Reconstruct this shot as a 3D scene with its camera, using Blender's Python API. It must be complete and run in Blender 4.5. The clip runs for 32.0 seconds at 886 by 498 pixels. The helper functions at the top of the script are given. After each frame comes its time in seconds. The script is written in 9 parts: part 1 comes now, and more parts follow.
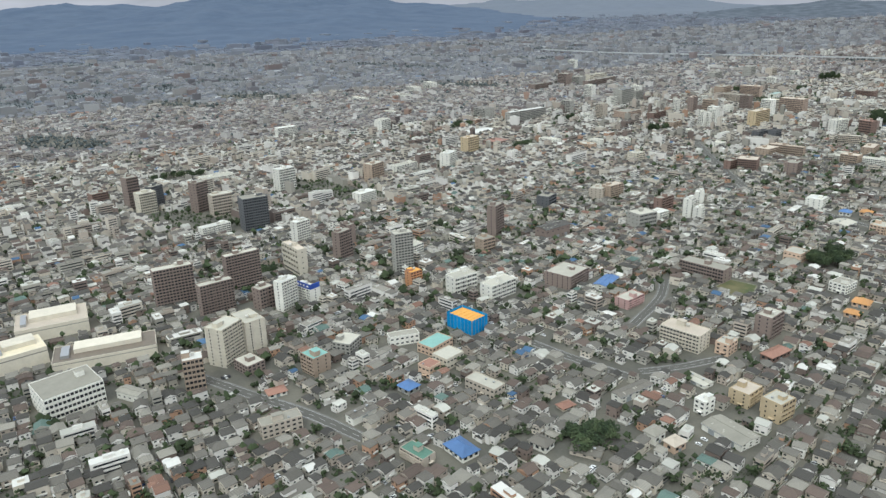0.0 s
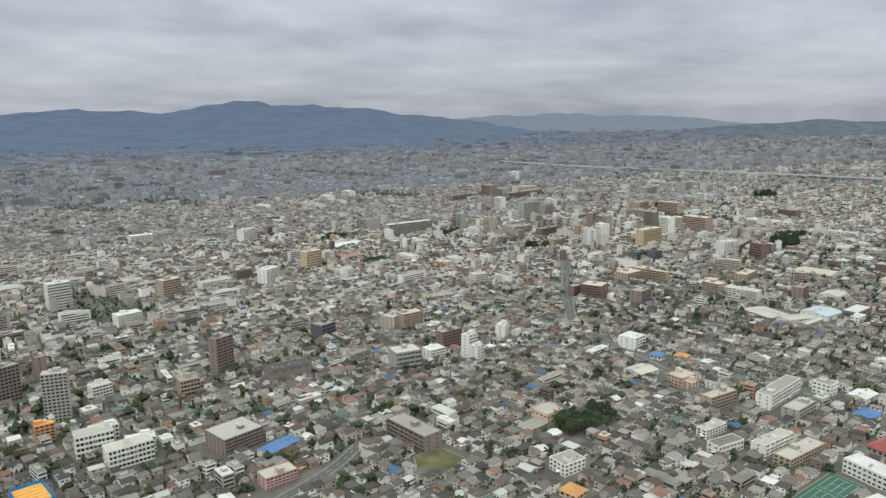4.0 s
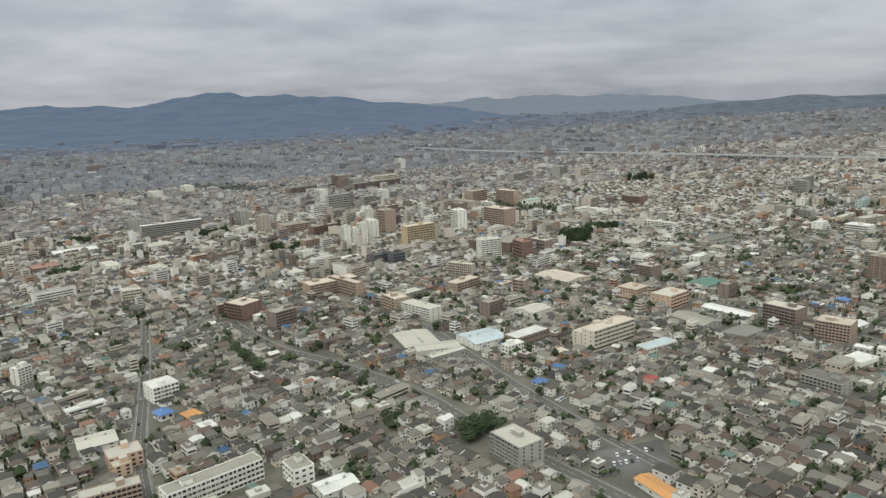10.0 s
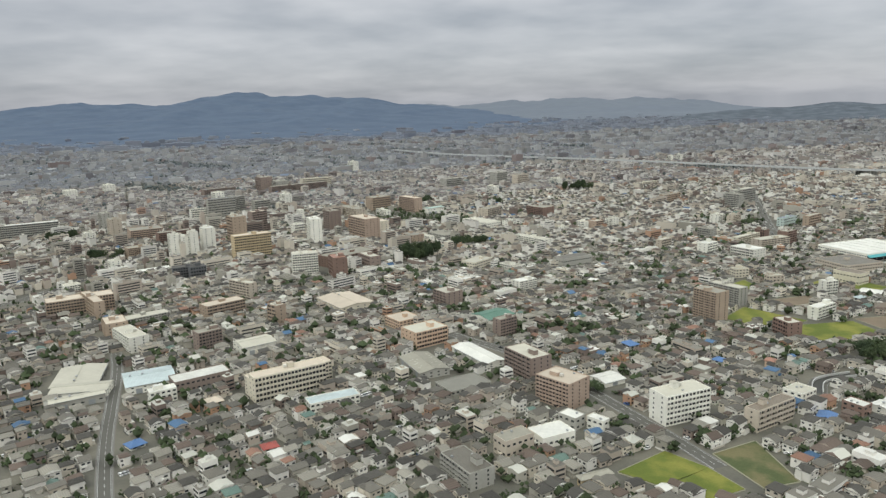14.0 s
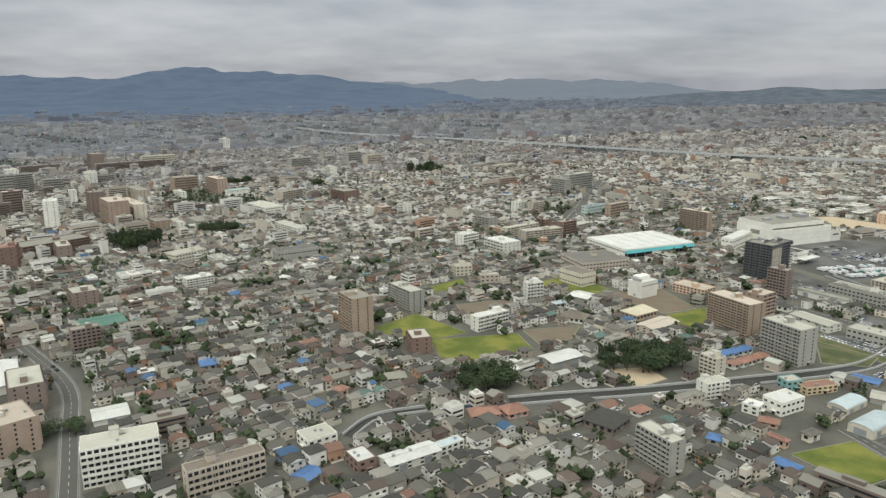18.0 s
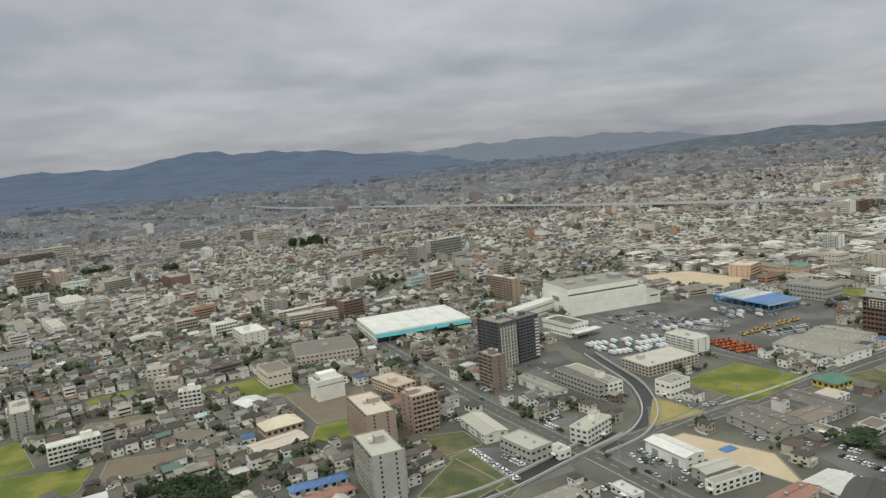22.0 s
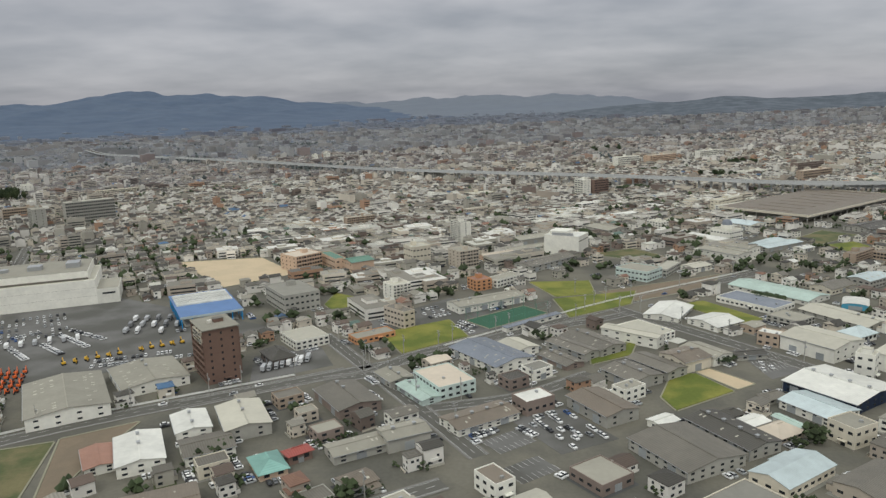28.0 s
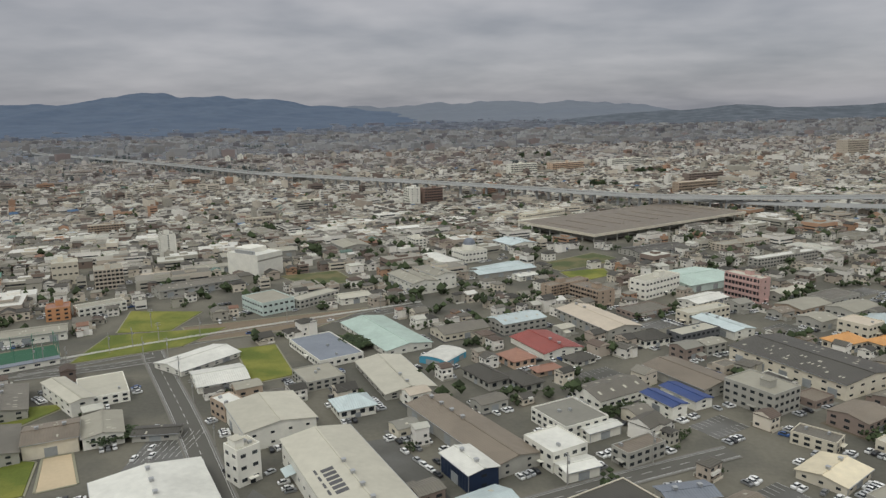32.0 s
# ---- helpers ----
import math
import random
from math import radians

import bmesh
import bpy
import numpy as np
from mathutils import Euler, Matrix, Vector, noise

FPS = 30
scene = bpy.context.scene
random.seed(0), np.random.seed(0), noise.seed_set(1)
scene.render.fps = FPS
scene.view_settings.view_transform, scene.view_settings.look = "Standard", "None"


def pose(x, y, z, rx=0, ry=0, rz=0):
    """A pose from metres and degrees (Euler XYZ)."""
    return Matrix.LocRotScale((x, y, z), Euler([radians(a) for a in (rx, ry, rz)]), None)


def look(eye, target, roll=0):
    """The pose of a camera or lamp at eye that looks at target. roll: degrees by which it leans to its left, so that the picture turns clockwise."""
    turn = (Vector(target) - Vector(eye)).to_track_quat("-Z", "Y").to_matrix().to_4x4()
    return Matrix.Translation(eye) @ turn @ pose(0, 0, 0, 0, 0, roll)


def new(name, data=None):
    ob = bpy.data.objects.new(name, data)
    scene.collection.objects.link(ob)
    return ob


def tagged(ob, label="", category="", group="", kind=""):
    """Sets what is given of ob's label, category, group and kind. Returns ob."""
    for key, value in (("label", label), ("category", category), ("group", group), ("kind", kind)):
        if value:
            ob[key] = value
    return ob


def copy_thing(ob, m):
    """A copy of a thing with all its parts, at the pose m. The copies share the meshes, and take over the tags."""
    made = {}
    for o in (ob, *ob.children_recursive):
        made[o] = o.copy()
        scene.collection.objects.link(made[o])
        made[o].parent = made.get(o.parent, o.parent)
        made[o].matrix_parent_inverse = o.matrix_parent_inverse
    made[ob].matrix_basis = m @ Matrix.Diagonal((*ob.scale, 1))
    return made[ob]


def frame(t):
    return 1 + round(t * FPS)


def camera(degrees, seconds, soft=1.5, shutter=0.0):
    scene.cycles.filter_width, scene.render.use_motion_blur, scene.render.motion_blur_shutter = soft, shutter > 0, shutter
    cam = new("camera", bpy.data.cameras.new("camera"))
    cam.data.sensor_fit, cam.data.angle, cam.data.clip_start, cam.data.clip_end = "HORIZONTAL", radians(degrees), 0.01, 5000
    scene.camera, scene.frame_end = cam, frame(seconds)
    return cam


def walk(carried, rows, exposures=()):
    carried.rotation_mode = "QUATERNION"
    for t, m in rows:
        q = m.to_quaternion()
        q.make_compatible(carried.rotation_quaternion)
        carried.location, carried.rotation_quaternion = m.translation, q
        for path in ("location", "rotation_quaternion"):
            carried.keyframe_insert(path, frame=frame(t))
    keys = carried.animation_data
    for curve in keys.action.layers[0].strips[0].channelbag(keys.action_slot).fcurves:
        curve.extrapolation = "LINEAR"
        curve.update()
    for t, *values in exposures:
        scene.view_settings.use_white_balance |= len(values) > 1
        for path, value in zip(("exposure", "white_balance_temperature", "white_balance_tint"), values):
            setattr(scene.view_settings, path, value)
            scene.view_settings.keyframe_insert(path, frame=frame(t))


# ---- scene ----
# The place is laid out at about half of true size.
cam = camera(62.9, 32.0, 1.4)
START, PACE = Vector((0.00, 0.00, 129.71)), Vector((35.6602, 16.4713, -2.0960))
TURNS = [
    (0, 70.85, 1.65, -1.87),
    (0.5, 69.09, 2.18, 0.33),
    (1, 70.64, 2.02, 0.00),
    (1.5, 71.30, 2.85, -0.51),
    (2, 72.15, 2.76, -0.73),
    (2.5, 73.75, 3.39, 0.73),
    (3, 77.92, 2.54, 0.76),
    (3.5, 79.54, 1.10, 0.11),
    (5.5, 75.13, 0.40, -1.07),
    (6, 73.28, 1.43, 0.27),
    (6.5, 72.93, 2.08, -1.57),
    (7, 78.78, 1.66, -2.17),
    (7.5, 77.22, 3.49, -1.52),
    (8, 78.18, 1.44, -2.22),
    (8.5, 77.69, 2.89, -0.48),
    (9, 78.14, 2.70, -1.69),
    (9.5, 80.33, 0.87, -0.29),
    (10, 78.30, 2.16, 0.32),
    (10.5, 72.26, 1.93, -0.27),
    (11, 71.68, 2.08, 1.92),
    (11.5, 72.58, 2.92, 1.38),
    (12, 72.98, 3.22, 3.46),
    (12.5, 76.45, 3.27, 2.32),
    (13, 77.39, 3.08, 1.86),
    (13.5, 79.11, 1.95, 3.00),
    (15.5, 76.28, 2.63, 6.16),
    (16, 76.55, 3.75, 5.27),
    (16.5, 78.12, 0.21, 3.87),
    (17, 75.16, 1.89, 3.98),
    (17.5, 74.41, 2.16, 6.10),
    (18, 77.12, 0.42, 2.49),
    (18.5, 76.33, -0.22, 2.40),
    (19, 75.60, 1.28, 3.24),
    (19.5, 74.96, 3.46, 3.49),
    (20, 76.23, 6.36, 3.51),
    (20.5, 80.17, 6.12, 4.53),
    (21, 82.05, 4.92, 3.15),
    (21.5, 80.90, 5.87, 3.85),
    (22, 82.27, 4.80, 4.71),
    (22.5, 82.97, 2.10, 4.15),
    (23, 81.29, -0.03, 2.74),
    (23.5, 78.83, 1.78, 2.72),
    (24, 75.94, 3.11, 3.39),
    (24.5, 74.96, 5.98, 3.74),
    (25, 78.77, 4.01, 1.16),
    (25.5, 79.54, 3.21, 2.15),
    (26, 78.79, 2.91, 2.18),
    (26.5, 77.83, 1.82, 2.76),
    (28.5, 78.87, 1.76, 3.20),
    (29, 78.96, 1.20, 2.84),
    (29.5, 79.33, 1.96, 3.22),
    (30, 78.43, 2.12, 3.72),
    (30.5, 78.55, 1.11, 4.50),
    (31, 80.65, -0.68, 4.60),
    (31.5, 80.17, 0.22, 4.66),
    (32, 79.19, 1.04, 5.91),
]
walk(cam, [(t, pose(*(START + PACE * t), rx, ry, rz)) for t, rx, ry, rz in TURNS],
     [(0, 0.27, 5970, 1), (3, 0.23, 6130, 1), (6, 0.03, 6240, 1), (9, 0.05, 6380, 1), (13, 0.17, 6430, 1), (16, 0.03, 6450, 0), (20, 0.15, 6470, 1), (22, -0.1, 6500, 1), (25, 0.0, 6600, 4), (27, -0.12, 6450, 3), (30, -0.24, 6550, 3), (32, -0.3, 6550, 4)])

# ---- light ----
world = bpy.data.worlds.new("overcast_sky")
scene.world = world
world.use_nodes = True
wt = world.node_tree
wt.nodes.clear()


def wnode(kind, **values):
    n = wt.nodes.new(kind)
    for key, value in values.items():
        n.inputs[key].default_value = value
    return n


def wmath(op, a, b=None, c=None):
    n = wt.nodes.new("ShaderNodeMath")
    n.operation = op
    for i, v in enumerate((a, b, c)):
        if v is None:
            continue
        if isinstance(v, (int, float)):
            n.inputs[i].default_value = v
        else:
            wt.links.new(v, n.inputs[i])
    return n.outputs[0]


SUN_EL, SUN_AZ = 48.0, 200.0
sky = wt.nodes.new("ShaderNodeTexSky")
sky.sky_type = "NISHITA"
sky.sun_disc = False
sky.sun_elevation = radians(SUN_EL)
sky.sun_rotation = radians(SUN_AZ)
coord = wt.nodes.new("ShaderNodeTexCoord")
split = wt.nodes.new("ShaderNodeSeparateXYZ")
wt.links.new(coord.outputs["Generated"], split.inputs[0])
up = wmath("MAXIMUM", split.outputs[2], 0.0)
flat = wmath("ADD", up, 0.16)
join = wt.nodes.new("ShaderNodeCombineXYZ")
wt.links.new(wmath("DIVIDE", split.outputs[0], flat), join.inputs[0])
wt.links.new(wmath("DIVIDE", split.outputs[1], flat), join.inputs[1])
cloud = wnode("ShaderNodeTexNoise", Scale=0.62, Detail=3.5, Roughness=0.48, Distortion=0.35)
wt.links.new(join.outputs[0], cloud.inputs["Vector"])
cloud2 = wnode("ShaderNodeTexNoise", Scale=2.3, Detail=3.0, Roughness=0.55)
wt.links.new(join.outputs[0], cloud2.inputs["Vector"])
mixed = wmath("ADD", wmath("MULTIPLY", cloud.outputs[0], 0.72), wmath("MULTIPLY", cloud2.outputs[0], 0.28))
ramp = wt.nodes.new("ShaderNodeValToRGB")
ramp.color_ramp.elements[0].position, ramp.color_ramp.elements[0].color = 0.385, (0.392, 0.397, 0.43, 1)
ramp.color_ramp.elements[1].position, ramp.color_ramp.elements[1].color = 0.63, (0.635, 0.62, 0.635, 1)
wt.links.new(mixed, ramp.inputs[0])
# the cloud base is darkest and bluest over the hills and brightens towards the zenith
rise = wt.nodes.new("ShaderNodeValToRGB")
el = rise.color_ramp.elements
el[0].position, el[0].color = 0.0, (0.68, 0.67, 0.745, 1)
el[1].position, el[1].color = 0.22, (1.06, 1.02, 1.05, 1)
e = el.new(0.06)
e.color = (0.83, 0.81, 0.875, 1)
e = el.new(1.0)
e.color = (2.72, 2.7, 2.6, 1)
wt.links.new(up, rise.inputs[0])
both = wt.nodes.new("ShaderNodeMix")
both.data_type, both.blend_type = "RGBA", "MULTIPLY"
both.inputs[0].default_value = 1.0
wt.links.new(ramp.outputs[0], both.inputs[6])
wt.links.new(rise.outputs[0], both.inputs[7])
veil = wt.nodes.new("ShaderNodeBackground")
veil.inputs[1].default_value = 0.95
wt.links.new(both.outputs[2], veil.inputs[0])
clear = wt.nodes.new("ShaderNodeBackground")
clear.inputs[1].default_value = 0.012
wt.links.new(sky.outputs[0], clear.inputs[0])
total = wt.nodes.new("ShaderNodeAddShader")
wt.links.new(veil.outputs[0], total.inputs[0])
wt.links.new(clear.outputs[0], total.inputs[1])
out = wt.nodes.new("ShaderNodeOutputWorld")
wt.links.new(total.outputs[0], out.inputs[0])

sun = new("sun", bpy.data.lights.new("sun", "SUN"))
sun.data.energy, sun.data.angle, sun.data.color = 0.9, radians(16), (1.0, 0.965, 0.9)
az, elv = radians(SUN_AZ), radians(SUN_EL)
toward = Vector((math.sin(az) * math.cos(elv), math.cos(az) * math.cos(elv), math.sin(elv)))
sun.matrix_world = look((0, 0, 900), Vector((0, 0, 900)) - toward)

# ---- materials ----
MATS = {}


def material(name, colour, rough=0.85, spread=0.12, grain=0.6, metal=0.0, bump=0.0, island=0.0, piece=0.0, second=None, spots=0.08, spec=0.3, courses=0.0):
    """A surface: two scales of uneven colour, a little relief, and a tone of its own for each mesh island or object."""
    if name in MATS:
        return MATS[name]
    m = bpy.data.materials.new(name)
    m.use_nodes = True
    m["tone"] = colour
    t = m.node_tree
    b = t.nodes["Principled BSDF"]
    b.inputs["Roughness"].default_value = rough
    b.inputs["Metallic"].default_value = metal
    b.inputs["Specular IOR Level"].default_value = spec
    c = t.nodes.new("ShaderNodeTexCoord")
    fine = t.nodes.new("ShaderNodeTexNoise")
    fine.inputs["Scale"].default_value, fine.inputs["Detail"].default_value = 1 / grain, 5.0
    wide = t.nodes.new("ShaderNodeTexNoise")
    wide.inputs["Scale"].default_value, wide.inputs["Detail"].default_value = spots, 3.0
    geo = t.nodes.new("ShaderNodeNewGeometry")
    for n in (fine, wide):
        t.links.new(geo.outputs["Position"], n.inputs["Vector"])
    base = [*colour, 1]

    def mth(op, a, q):
        n = t.nodes.new("ShaderNodeMath")
        n.operation = op
        for i, v in enumerate((a, q)):
            if isinstance(v, (int, float)):
                n.inputs[i].default_value = v
            else:
                t.links.new(v, n.inputs[i])
        return n.outputs[0]

    tone = mth("ADD", mth("MULTIPLY", fine.outputs[0], spread), mth("MULTIPLY", wide.outputs[0], spread * 1.4))
    level = 1 - spread * 1.2
    if island:
        tone = mth("ADD", tone, mth("MULTIPLY", geo.outputs["Random Per Island"], island))
        level -= island / 2
    if piece:
        info = t.nodes.new("ShaderNodeObjectInfo")
        tone = mth("ADD", tone, mth("MULTIPLY", info.outputs["Random"], piece))
        level -= piece / 2
    if courses:
        # rows of tiles lie level, so they follow the height
        axes = t.nodes.new("ShaderNodeSeparateXYZ")
        t.links.new(geo.outputs["Position"], axes.inputs[0])
        tone = mth("ADD", tone, mth("MULTIPLY", mth("SINE", mth("MULTIPLY", axes.outputs[2], 42.0), 0.0), courses))
    tone = mth("ADD", tone, level)
    mul = t.nodes.new("ShaderNodeVectorMath")
    mul.operation = "SCALE"
    if second:
        mix = t.nodes.new("ShaderNodeMix")
        mix.data_type = "RGBA"
        mix.inputs[6].default_value, mix.inputs[7].default_value = base, [*second, 1]
        steps = t.nodes.new("ShaderNodeMapRange")
        steps.inputs[1].default_value, steps.inputs[2].default_value = 0.42, 0.6
        t.links.new(wide.outputs[0], steps.inputs[0])
        t.links.new(steps.outputs[0], mix.inputs[0])
        t.links.new(mix.outputs[2], mul.inputs[0])
    else:
        mul.inputs[0].default_value = base[:3]
    t.links.new(tone, mul.inputs[3])
    t.links.new(mul.outputs[0], b.inputs["Base Color"])
    if bump:
        bp = t.nodes.new("ShaderNodeBump")
        bp.inputs["Distance"].default_value = bump
        bp.inputs["Strength"].default_value = 0.6
        t.links.new(fine.outputs[0], bp.inputs["Height"])
        t.links.new(bp.outputs[0], b.inputs["Normal"])
    MATS[name] = m
    return m


# town palettes: roofs and walls
ROOFS = [
    material("roof_charcoal", (0.063, 0.059, 0.051), 0.6, 0.32, 0.35, island=0.5, piece=0.4, bump=0.03, courses=0.16),
    material("roof_slate", (0.130, 0.121, 0.102), 0.6, 0.32, 0.35, island=0.5, piece=0.4, bump=0.03, courses=0.16),
    material("roof_ash", (0.232, 0.218, 0.183), 0.6, 0.2, 0.4, island=0.45, piece=0.4, bump=0.03, courses=0.16),
    material("roof_brown", (0.115, 0.088, 0.072), 0.7, 0.32, 0.35, island=0.4, piece=0.4, bump=0.03, courses=0.16),
    material("roof_terracotta", (0.215, 0.125, 0.09), 0.7, 0.2, 0.35, island=0.4, piece=0.4, bump=0.03, courses=0.16),
    material("roof_blue", (0.06, 0.12, 0.21), 0.5, 0.15, 0.4, island=0.5, piece=0.4, bump=0.03, courses=0.16),
    material("roof_pale", (0.46, 0.455, 0.40), 0.6, 0.15, 0.8, island=0.3, piece=0.3, bump=0.02),
    material("roof_green", (0.11, 0.165, 0.14), 0.6, 0.15, 0.5, island=0.3, piece=0.3, bump=0.03, courses=0.16),
    material("roof_white", (0.62, 0.61, 0.56), 0.5, 0.1, 0.9, island=0.15, piece=0.2, bump=0.02),
]
WALLS = [
    material("wall_white", (0.77, 0.745, 0.69), 0.8, 0.1, 0.8, island=0.25, piece=0.2),
    material("wall_cream", (0.62, 0.565, 0.475), 0.8, 0.12, 0.8, island=0.25, piece=0.2),
    material("wall_beige", (0.46, 0.40, 0.335), 0.8, 0.12, 0.8, island=0.3, piece=0.2),
    material("wall_grey", (0.40, 0.38, 0.325), 0.8, 0.12, 0.8, island=0.4, piece=0.2),
    material("wall_brown", (0.21, 0.165, 0.14), 0.8, 0.15, 0.6, island=0.4, piece=0.2),
    material("wall_tan", (0.43, 0.27, 0.18), 0.8, 0.15, 0.6, island=0.3, piece=0.2),
]
GLASS = material("window_glass", (0.03, 0.035, 0.04), 0.12, 0.2, 1.5, spec=0.6)
EARTH = material("town_ground", (0.118, 0.114, 0.096), 0.95, 0.4, 0.9, second=(0.155, 0.146, 0.118), spots=0.05, bump=0.05)
ASPHALT = material("asphalt", (0.118, 0.114, 0.101), 0.9, 0.2, 0.5, spots=0.03, bump=0.01)
# Haze over the wooded hills is put into these blue-grey base colours.
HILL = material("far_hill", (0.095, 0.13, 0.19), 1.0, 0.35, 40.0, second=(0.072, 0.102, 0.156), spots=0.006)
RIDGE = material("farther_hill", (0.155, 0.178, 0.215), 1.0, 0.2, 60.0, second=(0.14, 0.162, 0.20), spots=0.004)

# ---- building helpers ----
def mesh_object(name, verts, faces, mats, index=None, parent=None, smooth=False):
    me = bpy.data.meshes.new(name)
    me.from_pydata([tuple(v) for v in verts], [], faces)
    for m in mats if isinstance(mats, (list, tuple)) else [mats]:
        me.materials.append(m)
    if index is not None:
        me.polygons.foreach_set("material_index", index)
    if smooth:
        me.polygons.foreach_set("use_smooth", [True] * len(me.polygons))
    else:
        me.polygons.foreach_set("use_smooth", [False] * len(me.polygons))
    me.update()
    ob = new(name, me)
    if parent:
        ob.parent = parent
    return ob


class Batch:
    """Gathers many small solids in numpy and links them as one mesh."""

    def __init__(self):
        self.v, self.q, self.t, self.qm, self.tm, self.n = [], [], [], [], [], 0

    def add(self, verts, quads, tris, qmat, tmat):
        """verts (n, k, 3); quads (a, 4) and tris (b, 3) index into k; qmat (n, a), tmat (n, b)."""
        n, k = verts.shape[:2]
        base = (self.n + np.arange(n) * k)[:, None, None]
        self.v.append(verts.reshape(-1, 3))
        if len(quads):
            self.q.append((base + np.array(quads)[None]).reshape(-1, 4))
            self.qm.append(np.broadcast_to(qmat, (n, len(quads))).reshape(-1))
        if len(tris):
            self.t.append((base + np.array(tris)[None]).reshape(-1, 3))
            self.tm.append(np.broadcast_to(tmat, (n, len(tris))).reshape(-1))
        self.n += n * k

    def link(self, name, mats):
        me = bpy.data.meshes.new(name)
        v = np.concatenate(self.v).astype(np.float32)
        q = np.concatenate(self.q) if self.q else np.zeros((0, 4), int)
        t = np.concatenate(self.t) if self.t else np.zeros((0, 3), int)
        me.vertices.add(len(v))
        me.vertices.foreach_set("co", v.ravel())
        me.loops.add(q.size + t.size)
        me.loops.foreach_set("vertex_index", np.concatenate([q.ravel(), t.ravel()]).astype(np.int32))
        me.polygons.add(len(q) + len(t))
        me.polygons.foreach_set("loop_start", np.concatenate([np.arange(len(q)) * 4, q.size + np.arange(len(t)) * 3]).astype(np.int32))
        for m in mats:
            me.materials.append(m)
        index = np.concatenate([np.concatenate(self.qm) if self.qm else [], np.concatenate(self.tm) if self.tm else []])
        me.polygons.foreach_set("material_index", index.astype(np.int32))
        me.update(calc_edges=True)
        me.polygons.foreach_set("use_smooth", np.zeros(len(me.polygons), bool))
        me.validate()
        return new(name, me)


def turned(x, y, a):
    return x * np.cos(a) - y * np.sin(a), x * np.sin(a) + y * np.cos(a)


def placed(local, cx, cy, z, a):
    """Local corners (n, k, 3) turned by a and moved to cx, cy, z."""
    x, y = turned(local[..., 0], local[..., 1], a[:, None])
    return np.stack([x + cx[:, None], y + cy[:, None], local[..., 2] + z[:, None]], -1)


BOX_Q = [(0, 1, 5, 4), (1, 2, 6, 5), (2, 3, 7, 6), (3, 0, 4, 7), (4, 5, 6, 7)]


def boxes(batch, cx, cy, z, w, d, h, a, wall, roof):
    sx, sy = np.array([-1, 1, 1, -1] * 2) / 2, np.array([-1, -1, 1, 1] * 2) / 2
    loc = np.stack([w[:, None] * sx, d[:, None] * sy, h[:, None] * np.array([0] * 4 + [1] * 4)], -1)
    qm = np.stack([wall] * 4 + [roof], 1)
    batch.add(placed(loc, cx, cy, z, a), BOX_Q, [], qm, [])


def houses(batch, cx, cy, z, w, d, h, a, wall, roof, rise, hip, over=0.22):
    """Houses with eaves: walls, a roof slab with a thick edge, hipped (hip 1) or gabled (hip 0)."""
    n = len(cx)
    boxes(batch, cx, cy, z, w, d, h, a, wall, wall)
    W, D = w / 2 + over, d / 2 + over
    inset = np.where(hip > 0, np.minimum(W, D) * 0.95, 0.0)
    one = np.ones(n)
    th = 0.14
    pts = [(-W, -D, h), (W, -D, h), (W, D, h), (-W, D, h), (-W, -D, h + th), (W, -D, h + th), (W, D, h + th), (-W, D, h + th),
           (-W + inset, 0 * one, h + th + rise), (W - inset, 0 * one, h + th + rise)]
    loc = np.stack([np.stack([p[0] * one, p[1] * one, p[2] * one], -1) for p in pts], 1)
    quads = [(0, 1, 5, 4), (1, 2, 6, 5), (2, 3, 7, 6), (3, 0, 4, 7), (4, 5, 9, 8), (6, 7, 8, 9)]
    tris = [(5, 6, 9), (7, 4, 8)]
    gab = np.where(hip > 0, roof, wall)
    batch.add(placed(loc, cx, cy, z, a), quads, tris, np.stack([roof] * 6, 1), np.stack([gab] * 2, 1))


# ---- ground ----
def height(x, y):
    """The plain is level; it rises to wooded hills far off."""
    x, y = np.asarray(x, float), np.asarray(y, float)
    far = np.clip((y - 0.25 * x - 2200) / 2200, 0, None)
    return 14 * far ** 1.5


def sheet(name, xs, ys, mat):
    gx, gy = np.meshgrid(xs, ys)
    v = np.stack([gx, gy, height(gx, gy)], -1).reshape(-1, 3)
    nx, ny = len(xs), len(ys)
    faces = [(j * nx + i, j * nx + i + 1, (j + 1) * nx + i + 1, (j + 1) * nx + i) for j in range(ny - 1) for i in range(nx - 1)]
    return mesh_object(name, v, faces, mat, smooth=True)


# Beyond a line the ground takes a colour with blue-grey haze painted in.
HAZED_EARTH = material("far_plain", (0.12, 0.132, 0.145), 0.95, 0.3, 6.0, second=(0.15, 0.16, 0.165), spots=0.01)
ground = sheet("ground", np.linspace(-6000, 8000, 71), np.linspace(-1500, 7000, 69), EARTH)
ground.data.materials.append(HAZED_EARTH)
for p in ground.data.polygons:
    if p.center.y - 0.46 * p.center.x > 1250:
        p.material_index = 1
tagged(ground, "grey built-up plain of asphalt, gravel and bare earth", "ground", kind="structure")

